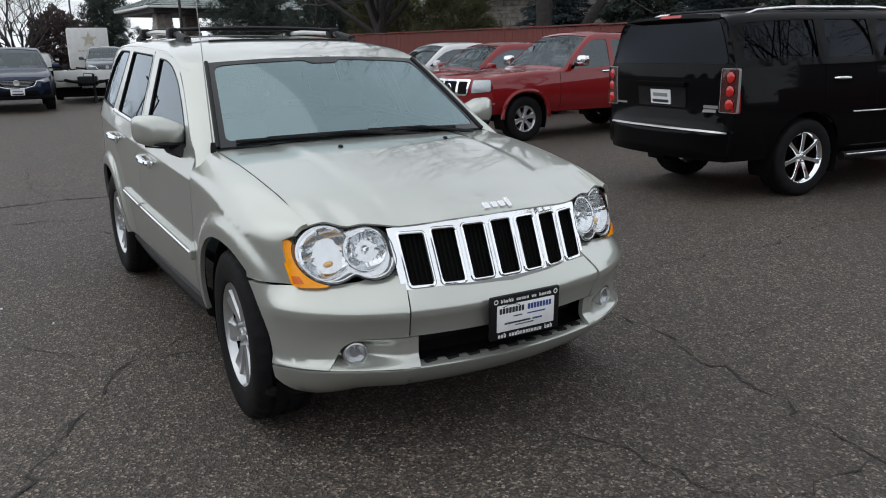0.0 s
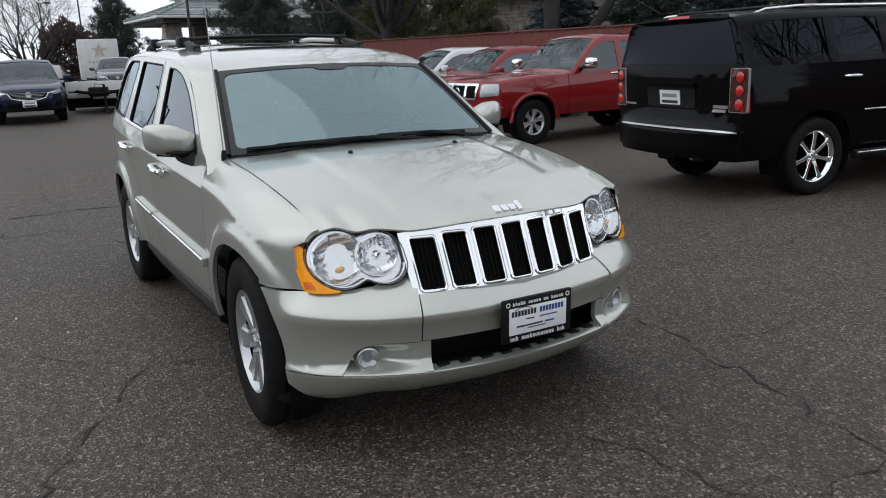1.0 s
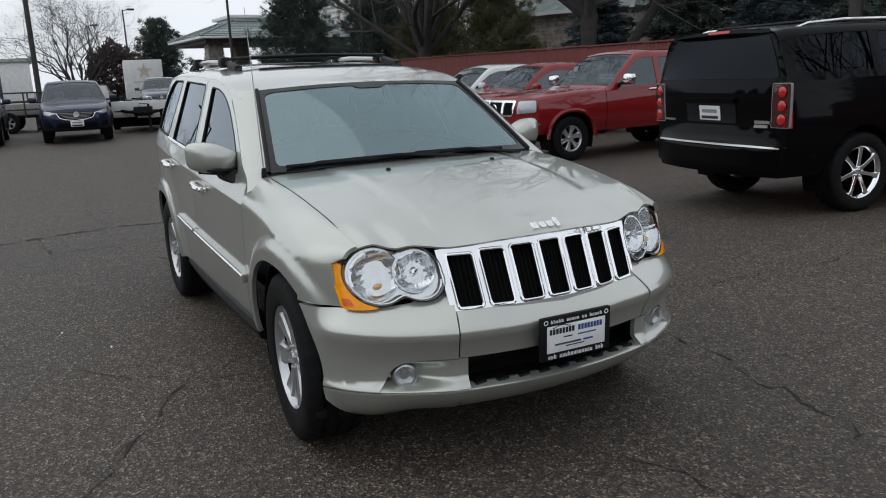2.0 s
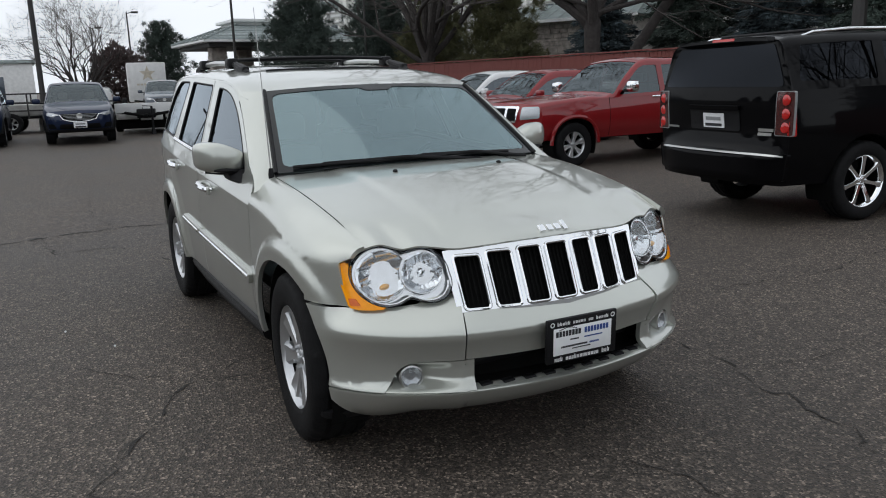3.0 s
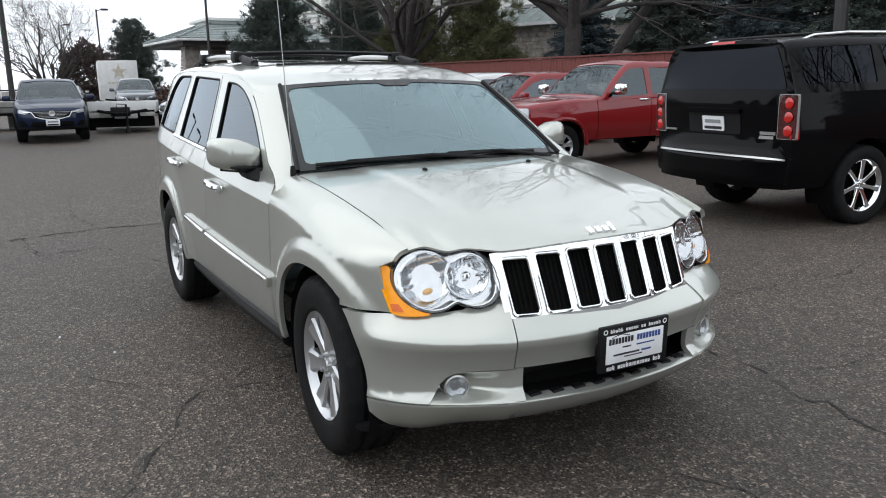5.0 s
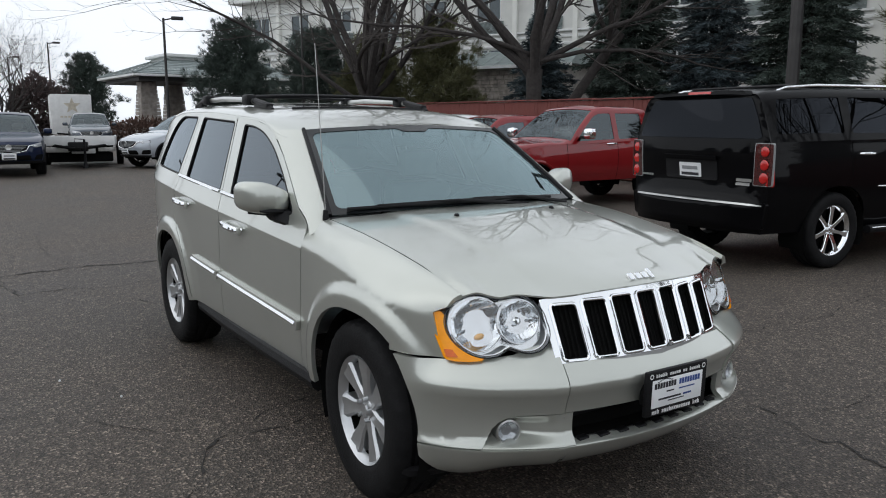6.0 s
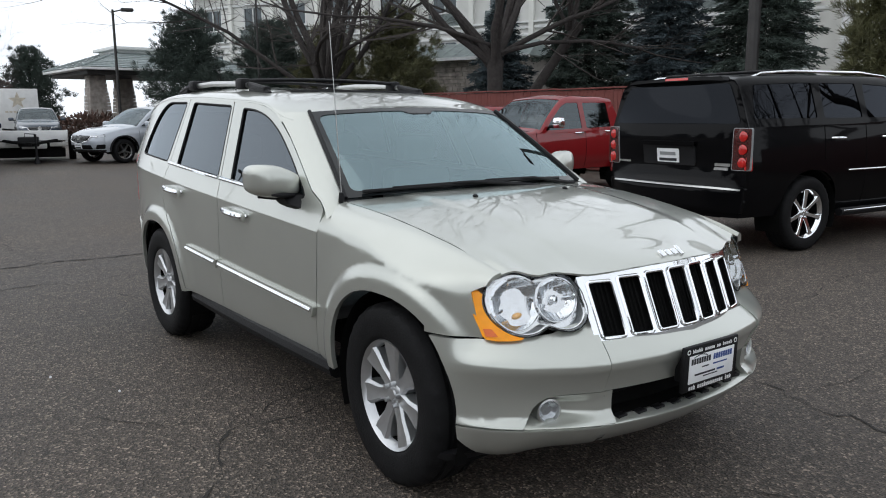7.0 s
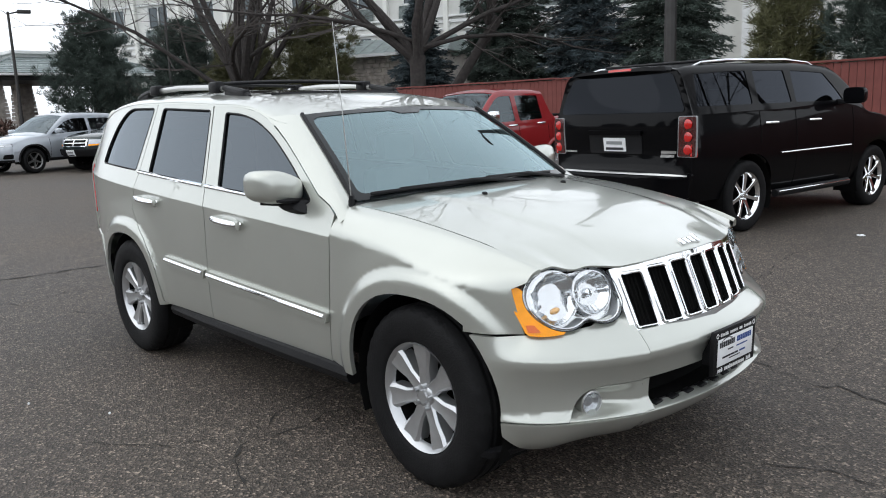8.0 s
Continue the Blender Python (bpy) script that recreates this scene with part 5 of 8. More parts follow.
    for nm, ink, bars in (("print_dark", "ink", [(-0.125, -0.010, 0.018, 0.040), (-0.06, -0.02, -0.001, 0.004), (-0.10, 0.02, -0.028, -0.021), (-0.05, 0.035, -0.038, -0.034)]), ("print_blue", "blueink", [(0.004, 0.118, 0.018, 0.040), (0.005, 0.09, -0.001, 0.004), (0.03, 0.075, -0.028, -0.021)])):
        bm = bmesh.new()
        for y0, y1, z0, z1 in bars:
            n = max(3, int((y1 - y0) / (z1 - z0) / 0.62))
            for k in range(n):
                w = (y1 - y0) / n
                box(bm, 0.0086, y0 + k * w + w * 0.12, z0, 0.0096, y0 + (k + 1) * w - w * 0.12, z1)
        if nm == "print_dark":
            for k in range(8):
                a = k / 7
                box(bm, 0.0086, -0.03 - 0.07 * a, 0.043 + 0.008 * math.sin(a * math.pi), 0.0096, -0.03 - 0.07 * (a + 0.14), 0.046 + 0.008 * math.sin(a * math.pi))
        bmesh.ops.transform(bm, matrix=pm, verts=bm.verts)
        part(nm, bm, ink, card)
    rnd = random.Random(3)
    for y0, y1, z0, z1, n, gaps in ((-0.118, 0.118, 0.062, 0.076, 20, (5, 11, 14)), (-0.128, 0.128, -0.080, -0.062, 20, (3, 16))):
        bm = bmesh.new()
        w = (y1 - y0) / n
        for k in range(n):
            if k in gaps:
                continue
            zt = z1 if rnd.random() < 0.4 else z0 + (z1 - z0) * 0.72
            box(bm, 0.0062, y0 + k * w + w * 0.14, z0, 0.0074, y0 + k * w + w * 0.40, zt)
            box(bm, 0.0062, y0 + k * w + w * 0.58, z0, 0.0074, y0 + k * w + w * 0.84, z0 + (z1 - z0) * 0.72)
            if rnd.random() < 0.6:
                box(bm, 0.0062, y0 + k * w + w * 0.30, z0, 0.0072, y0 + k * w + w * 0.68, z0 + (z1 - z0) * 0.2)
        bmesh.ops.transform(bm, matrix=pm, verts=bm.verts)
        part("print_white", bm, "whiteink", fr)
    for y in (-0.138, 0.138):
        bm = bmesh.new()
        lathe(bm, [(0.006, 0), (0.008, 0.0012), (0.010, 0)], 16, Matrix.Translation((0.0064, y, 0.069)) @ Matrix.Rotation(radians(-90), 4, "Z"))
        bmesh.ops.transform(bm, matrix=pm, verts=bm.verts)
        part("print_ring", bm, "whiteink", fr)
    # underside, wheel housings, wheels, cabin
    bm = bmesh.new()
    box(bm, -2.3, -0.58, 0.30, 1.95, 0.58, 0.50, 0.05)
    part("underbody", bm, "dark", root)
    bm = bmesh.new()
    box(bm, 0.95, -0.62, 0.55, 1.72, 0.62, 0.86, 0.03)
    part("engine_bay", bm, "dark", root)
    for cx in (AXLE, -AXLE):
        for s in (1, -1):
            wheel_liner(root, cx, s, 0.88, TYRE, 0.428)
            wheel(root, cx, s * 0.757, TYRE, 0.245, 0.225, s, 7, "broad", "alloy", radians(-3) if cx > 0 else 0.0)
    bm = bmesh.new()
    box(bm, 0.52, -0.72, 0.70, 0.98, 0.72, 1.06, 0.08)
    box(bm, -2.2, -0.74, 0.48, 0.6, 0.74, 0.55, 0.02)
    part("dashboard", bm, "grey_trim", root)
    lining = dense([(0.10, -0.97), (0.10, 0.97), (-2.1, 0.97), (-2.1, -0.97)], 0.15)
    panel("headlining", [lining], j_roof, frange(-2.2, 0.2, 0.15), wcuts[::2], "seat", root, (0, 0, -1), 0, lift=0.03)
    bm = bmesh.new()
    box(bm, -2.20, -0.50, 0.5, -2.14, 0.50, 1.42, 0.02)
    part("cargo_cover", bm, "dark", root)
    bm = bmesh.new()
    lathe(bm, [(0.165, 0.0), (0.18, 0.014), (0.195, 0.0), (0.18, -0.014), (0.165, 0.0)], 28, Matrix.Translation((0.42, 0.36, 0.98)) @ Matrix.Rotation(radians(65), 4, "Z") @ Matrix.Rotation(radians(0), 4, "X"))
    part("steering_wheel", bm, "plastic", root)
    seats(root, [(0.0, 1.36), (-0.95, 1.36)], 0.44, 0.82)
    return root


silver_car = build_silver_car()

# ---- the other vehicles ----


def on_lot(x, y, deg):
    return pose(x, y, lot(x, y), 0, 0, deg)


def paper_plate(root, sh, front, y, z, w=0.30, h=0.15, lift=0.02):
    """A pale dealer card, with bars in place of its writing."""
    card = on_end(root, sh, front, "plate_card", [(y - w / 2, z - h / 2), (y + w / 2, z - h / 2), (y + w / 2, z + h / 2), (y - w / 2, z + h / 2)], "plate", 0.008, lift, 0.015, "pale dealer plate card")
    for a, b, c, d in ((-0.36, 0.36, 0.02, 0.26), (-0.40, 0.40, -0.40, -0.20)):
        on_end(card, sh, front, "print_bar", [(y + a * w, z + c * h), (y + b * w, z + c * h), (y + b * w, z + d * h), (y + a * w, z + d * h)], "grey_trim" if c > 0 else "ink", 0.002, lift + 0.004, 0.002)
    return card


def black_suv():
    sh = Shell(2.42, -2.68, 2.15, -2.50, 1.0, 0.42,
               [(-2.62, 1.80), (-2.45, 1.855), (-2.1, 1.885), (-1.0, 1.91), (0.2, 1.89), (0.55, 1.84), (0.95, 1.60), (1.28, 1.30), (1.5, 1.265), (2.0, 1.20), (2.3, 1.10)],
               [(-2.62, 1.33), (-1, 1.35), (0.9, 1.345), (1.3, 1.24), (1.6, 1.20), (2.3, 1.02)],
               [(-2.62, 0.95), (-2.45, 0.975), (-2.2, 0.99), (-1, 1), (1.4, 1), (1.9, 0.975), (2.42, 0.88)], k=0.30, R=0.09, crown=0.03,
               nose=[(0, 0.8), (0.5, 1), (1, 0.8)], tail=[(0, 0.75), (0.06, 1.0), (0.19, 1.0), (0.23, 0.62), (0.60, 0.50), (0.64, 0.44), (1, -0.45)])
    r = vehicle("sport_utility", "black full-size sport utility vehicle with chrome wheels", "car", on_lot(-1.13, 7.22, 83.0), sh, "black", 1.473, -1.473, 0.405, 0.275, 0.265,
                [[(-2.36, 1.42), (-1.37, 1.42), (-1.39, 1.80), (-2.30, 1.78)], [(-1.25, 1.42), (-0.57, 1.42), (-0.62, 1.80), (-1.25, 1.80)], [(-0.48, 1.42), (0.62, 1.42), (0.50, 1.55), (0.25, 1.76), (-0.48, 1.79)]],
                [[(0.52, -0.56), (1.26, -0.66), (1.26, 0.66), (0.52, 0.56)]], 7, "thin", metal="chrome", glassy="privacy", backglass="privacy")
    on_end(r, sh, False, "rear_window", [(-0.86, 1.37), (0.86, 1.37), (0.84, 1.60), (0.80, 1.775), (-0.80, 1.775), (-0.84, 1.60)], "privacy", 0.05, 0.006, 0.01, "dark tinted rear glass")
    on_end(r, sh, False, "rear_spoiler", [(-0.80, 1.795), (0.80, 1.795), (0.76, 1.850), (-0.76, 1.850)], "black", 0.02, 0.075, 0.09)
    on_end(r, sh, False, "brake_light", [(-0.19, 1.802), (0.19, 1.802), (0.19, 1.828), (-0.19, 1.828)], "redlens", 0.01, 0.080, 0.01, "red high brake light")
    on_end(r, sh, False, "bumper_step", [(-0.95, 0.47), (0.95, 0.47), (0.95, 0.735), (-0.95, 0.735)], "black", 0.03, 0.018, 0.04)
    on_end(r, sh, False, "bumper_strip", [(-0.90, 0.702), (0.82, 0.702), (0.82, 0.716), (-0.90, 0.716)], "satin", 0.005, 0.022, 0.005, "chrome bumper strip")
    on_end(r, sh, False, "plate_recess", [(-0.36, 0.93), (0.36, 0.93), (0.36, 1.17), (-0.36, 1.17)], "plastic", 0.03, 0.008, 0.01)
    on_end(r, sh, False, "gate_handle", [(-0.37, 1.14), (0.37, 1.14), (0.37, 1.185), (-0.37, 1.185)], "black", 0.015, 0.035, 0.04)
    paper_plate(r, sh, False, 0.0, 1.03, 0.30, 0.15, 0.016)
    for y0, z0, n in ((0.58, 0.93, 5), (-0.76, 0.94, 2)):
        for k in range(n):
            on_end(r, sh, False, "badge_stroke", [(y0 + k * 0.042, z0), (y0 + k * 0.042 + 0.034, z0), (y0 + k * 0.042 + 0.034, z0 + 0.022), (y0 + k * 0.042, z0 + 0.022)] if n == 5 else [(y0 + k * 0.02, z0 - k * 0.04), (y0 + 0.17 + k * 0.01, z0 - k * 0.04), (y0 + 0.17, z0 + 0.03 - k * 0.04), (y0 + k * 0.02, z0 + 0.03 - k * 0.04)], "satin", 0.004, 0.008, 0.006)
    for s in (1, -1):
        # stacked tail lamps round the corner
        lamp = [(-2.52, 0.905), (-2.43, 0.90), (-2.44, 1.335), (-2.50, 1.33)]
        tl = on_side(r, sh, s, "tail_lamp", lamp, "redlens", 0.02, 0.010, 0.03, "tall red tail lamp")
        on_end(r, sh, False, "tail_lamp_face", [(s * 0.775, 0.905), (s * 0.972, 0.905), (s * 0.972, 1.33), (s * 0.785, 1.33)], "grey_trim", 0.02, 0.010, 0.03, "grey tail lamp rim")
        on_end(r, sh, False, "tail_lamp_lens", [(s * 0.783, 0.913), (s * 0.970, 0.913), (s * 0.970, 1.322), (s * 0.793, 1.322)], "taillens", 0.018, 0.014, 0.004, "smoked tail lamp lens")
        for z in (0.985, 1.115, 1.245):
            c = Vector(sh.end(False)(s * 0.880, z)) + Vector((-0.014, 0, 0))
            bm = bmesh.new()
            bmesh.ops.create_uvsphere(bm, u_segments=18, v_segments=10, radius=1, matrix=Matrix.Translation(c) @ Matrix.Diagonal((0.010, 0.060, 0.052, 1)))
            part("tail_bulb", bm, "redlens", tl)
        bm = bmesh.new()
        tube(bm, [Vector(sh.side(s)(x, 0.856)) + Vector((0, s * 0.006, 0)) for x in np.linspace(-0.88, 0.74, 10)], 0.011, 8)
        part("side_strip", bm, "chrome", r, "chrome body strip")
        bm = bmesh.new()
        tube(bm, [(-0.98, s * 1.0, 0.395), (0.70, s * 1.0, 0.395)], 0.045, 10)
        rb = part("running_board", bm, "plastic", r)
        bm = bmesh.new()
        tube(bm, [(-0.96, s * 1.042, 0.415), (0.68, s * 1.042, 0.415)], 0.010, 8)
        part("board_strip", bm, "chrome", rb)
        for x in (-1.06, -0.13):
            door_handle(r, sh, s, x, 1.205)
        for xd in ((-1.27, 0.98), (-0.53, 0.43), (0.82, 0.43)):
            bm = bmesh.new()
            tube(bm, [Vector(sh.side(s)(xd[0] + 0.01 * math.sin(z * 4), z)) + Vector((0, s * 0.001, 0)) for z in np.linspace(xd[1], 1.34, 8)], 0.004, 5)
            part("shut_line", bm, "dark", r)
        wing_mirror(r, 0.50, s * 0.94, 1.47, s, "black", (0.14, 0.26, 0.20))
        bm = bmesh.new()
        tube(bm, [(x, s * (0.74 - 0.02 * abs(x + 0.9)), sh.top(x, 0.5)[2] + h) for x, h in ((-2.25, -0.03), (-2.05, 0.018), (-1.6, 0.030), (-0.4, 0.030), (0.1, 0.018), (0.32, -0.03))], [0.010, 0.015, 0.017, 0.017, 0.015, 0.010], 10)
        part("roof_rail", bm, "chrome", r, "chrome roof rail")
        on_end(r, sh, True, "head_lamp", [(s * 0.55, 0.82), (s * 0.90, 0.82), (s * 0.90, 1.02), (s * 0.55, 1.02)], "lampglass", 0.03, 0.01)
    for x in (-1.9, -1.2):
        bm = bmesh.new()
        tube(bm, [(x, y, sh.top(x, 0.5)[2] + 0.036) for y in (-0.72, 0, 0.72)], 0.016, 8)
        part("cross_bar", bm, "plastic", r)
    on_end(r, sh, True, "grille", [(-0.5, 0.75), (0.5, 0.75), (0.5, 1.03), (-0.5, 1.03)], "chrome", 0.04, 0.01)
    seats(r, [(0.1, 1.62), (-0.85, 1.62)], 0.5, 0.95)
    return r


def red_pickup():
    sh = Shell(2.55, -2.67, 2.25, -2.6, 0.925, 0.48,
               [(-2.67, 1.30), (-1.45, 1.30), (-1.40, 1.42), (-1.30, 1.77), (-1.18, 1.81), (-0.6, 1.835), (0.0, 1.80), (0.45, 1.51), (0.8, 1.235), (1.3, 1.21), (2.0, 1.15), (2.4, 1.08)],
               [(-2.67, 1.27), (-1.3, 1.2), (0.8, 1.14), (1.4, 1.12), (2.4, 1.01)],
               [(-2.67, 0.97), (-1.5, 1), (1.4, 1), (1.9, 0.97), (2.55, 0.88)], k=0.34, R=0.08, crown=0.035,
               nose=[(0, 0.80), (0.3, 1.0), (0.75, 0.96), (1, 0.72)])
    r = vehicle("pickup_truck", "red crew cab pickup truck with silver wheels", "truck", on_lot(-7.02, 8.05, -90), sh, "red", 1.6, -1.6, 0.385, 0.265, 0.22,
                [[(-1.12, 1.24), (-0.45, 1.22), (-0.45, 1.69), (-1.10, 1.69)], [(-0.33, 1.22), (0.62, 1.19), (0.42, 1.38), (0.12, 1.62), (-0.02, 1.68), (-0.33, 1.69)]],
                [[(0.06, -0.56), (0.76, -0.66), (0.76, 0.66), (0.06, 0.56)]], 6, "broad", glassy="cabglass", backglass="cabglass")
    g = on_end(r, sh, True, "grille", [(-0.44, 0.79), (0.44, 0.79), (0.50, 1.05), (-0.50, 1.05)], "chrome", 0.03, 0.02, 0.03, "chrome grille with dark slots")
    for y0, y1 in ((-0.42, -0.24), (-0.17, 0.17), (0.24, 0.42)):
        on_end(g, sh, True, "grille_slot", [(y0, 0.82), (y1, 0.82), (y1 * 1.06, 1.015), (y0 * 1.06, 1.015)], "dark", 0.02, 0.025, 0.003)
    bm = bmesh.new()
    lathe(bm, [(0.05, 0), (0.06, 0.012), (0.072, 0)], 24, Matrix.Translation(Vector(sh.end(True)(0, 0.92)) + Vector((0.03, 0, 0))) @ Matrix.Rotation(radians(-90), 4, "Z"))
    part("round_badge", bm, "chrome", g)
    for s in (1, -1):
        on_end(r, sh, True, "head_lamp", [(s * 0.52, 0.83), (s * 0.79, 0.86), (s * 0.80, 1.05), (s * 0.54, 1.04)], "lampglass", 0.03, 0.012, 0.02, "clear head lamp")
        for x, z in ((-0.33, 1.14), (-1.15, 1.16)):
            door_handle(r, sh, s, x + 0.1, z)
        wing_mirror(r, 0.50, s * 0.90, 1.33, s, "chrome", (0.13, 0.22, 0.19))
        for cx in (1.6, -1.6):
            bm = bmesh.new()
            tube(bm, [(x, s * (sh.half(x, 0.5) + 0.008), z) for x, z in arc(cx, 0.385, 0.475, 178, 2, 20)], 0.035, 8)
            part("arch_flare", bm, "red", r)
        for xd, z0 in ((0.86, 0.5), (-0.39, 0.5), (-1.25, 0.85), (-1.37, 0.5)):
            bm = bmesh.new()
            tube(bm, [Vector(sh.side(s)(xd, z)) + Vector((0, s * 0.001, 0)) for z in np.linspace(z0, 1.16, 8)], 0.004, 5)
            part("shut_line", bm, "dark", r)
    on_end(r, sh, True, "bumper_bar", [(-0.84, 0.50), (0.84, 0.50), (0.84, 0.68), (-0.84, 0.68)], "red", 0.04, 0.05, 0.08)
    on_end(r, sh, True, "air_intake", [(-0.45, 0.54), (0.45, 0.54), (0.45, 0.64), (-0.45, 0.64)], "dark", 0.03, 0.054, 0.005)
    # open bed behind the cab
    bm = bmesh.new()
    box(bm, -2.60, -0.78, 1.20, -1.42, 0.78, 1.312, 0.01)
    part("bed_liner", bm, "dark", r)
    bm = bmesh.new()
    tube(bm, [(-1.46, -0.74, 1.30), (-1.46, -0.74, 1.36), (-1.46, 0.74, 1.36), (-1.46, 0.74, 1.30)], 0.02, 8)
    part("bed_rail", bm, "plastic", r)
    seats(r, [(0.0, 1.55), (-0.8, 1.55)], 0.45, 0.95)
    return r


def crossover(paint, label, m, kind="suv", group="", alloy="alloy"):
    """A compact crossover: raked nose, shield grille, slim lamps, dark lower cladding."""
    sh = Shell(2.27, -2.27, 1.92, -2.12, 0.90, 0.34,
               [(-2.25, 1.45), (-1.9, 1.57), (-1.2, 1.655), (-0.3, 1.665), (0.15, 1.60), (0.6, 1.34), (0.98, 1.10), (1.4, 1.04), (1.75, 0.96), (2.0, 0.86)],
               [(-2.25, 1.12), (-1, 1.08), (0.9, 1.0), (1.4, 0.96), (2.0, 0.80)],
               [(-2.25, 0.86), (-1.9, 0.95), (-1.2, 1), (1.2, 1), (1.6, 0.965), (1.95, 0.86)], k=0.36, R=0.10, crown=0.04,
               nose=[(0, 0.72), (0.3, 1.0), (0.6, 0.98), (0.85, 0.80), (1, 0.55)])
    r = vehicle("crossover", label, "car", m, sh, paint, 1.35, -1.35, 0.35, 0.225, 0.235,
                [[(-1.75, 1.17), (-0.62, 1.12), (-0.62, 1.47), (-1.3, 1.48), (-1.62, 1.36)], [(-0.52, 1.11), (0.74, 1.06), (0.5, 1.22), (0.2, 1.40), (-0.08, 1.475), (-0.52, 1.485)]],
                [[(0.16, -0.58), (0.92, -0.68), (0.92, 0.68), (0.16, 0.58)]], 5, "thin", metal=alloy, group=group)
    g = on_end(r, sh, True, "grille", [(-0.44, 0.80), (-0.36, 0.66), (0.0, 0.60), (0.36, 0.66), (0.44, 0.80), (0.0, 0.815)], "dark", 0.03, 0.008, 0.01, "dark shield grille with bright lower edge")
    for k in range(5):
        z = 0.64 + 0.034 * k
        w = 0.24 + 0.045 * k
        on_end(g, sh, True, "grille_bar", [(-w, z), (w, z), (w, z + 0.010), (-w, z + 0.010)], "grey_trim", 0.002, 0.014, 0.008)
    bm = bmesh.new()
    tube(bm, [Vector(sh.end(True)(y, z)) + Vector((0.016, 0, 0)) for y, z in ((-0.62, 0.78), (-0.46, 0.785), (-0.38, 0.665), (-0.2, 0.615), (0, 0.597), (0.2, 0.615), (0.38, 0.665), (0.46, 0.785), (0.62, 0.78))], 0.013, 8)
    part("grille_wing", bm, "chrome", g)
    bm = bmesh.new()
    lathe(bm, [(0.0, 0.006), (0.05, 0.008), (0.065, 0.012), (0.075, 0)], 24, Matrix.Translation(Vector(sh.end(True)(0, 0.745)) + Vector((0.02, 0, 0))) @ Matrix.Rotation(radians(-90), 4, "Z"))
    part("round_badge", bm, "satin", g)
    on_end(r, sh, True, "lower_grille", [(-0.50, 0.42), (0.50, 0.42), (0.46, 0.545), (-0.46, 0.545)], "dark", 0.03, 0.006, 0.006)
    on_end(r, sh, True, "skirt", [(-0.80, 0.345), (0.80, 0.345), (0.80, 0.40), (-0.80, 0.40)], "plastic", 0.01, 0.01, 0.02)
    paper_plate(r, sh, True, 0.0, 0.52, 0.31, 0.15, 0.02)
    for s in (1, -1):
        on_end(r, sh, True, "head_lamp", [(s * 0.48, 0.795), (s * 0.60, 0.735), (s * 0.76, 0.77), (s * 0.775, 0.855), (s * 0.60, 0.83)], "lampglass", 0.02, 0.008, 0.02, "slim clear head lamp")
        on_end(r, sh, True, "fog_recess", [(s * 0.56, 0.43), (s * 0.75, 0.43), (s * 0.75, 0.56), (s * 0.60, 0.55)], "dark", 0.03, 0.006, 0.006)
        door_handle(r, sh, s, -0.35, 0.98, paint)
        door_handle(r, sh, s, -1.32, 1.02, paint)
        wing_mirror(r, 0.62, s * 0.86, 1.14, s, paint, (0.13, 0.21, 0.15))
        for cx in (1.35, -1.35):
            bm = bmesh.new()
            tube(bm, [(x, s * (sh.half(x, 0.4) - 0.004), z) for x, z in arc(cx, 0.35, 0.435, 180, 0, 18)], 0.028, 6)
            part("arch_cladding", bm, "plastic", r)
        bm = bmesh.new()
        tube(bm, [(-0.9, s * 0.83, 0.36), (0.9, s * 0.83, 0.36)], 0.05, 8)
        part("sill_cladding", bm, "plastic", r)
        on_side(r, sh, s, "tail_lamp", [(-2.1, 0.92), (-1.92, 0.96), (-1.92, 1.06), (-2.1, 1.08)], "redlens", 0.02, 0.008)
        for xd in (0.84, -0.57):
            bm = bmesh.new()
            tube(bm, [Vector(sh.side(s)(xd, z)) + Vector((0, s * 0.001, 0)) for z in np.linspace(0.4, sh.belt(xd) - 0.02, 7)], 0.004, 5)
            part("shut_line", bm, "dark", r)
    seats(r, [(0.0, 1.36), (-0.85, 1.34)], 0.42, 0.78)
    return r


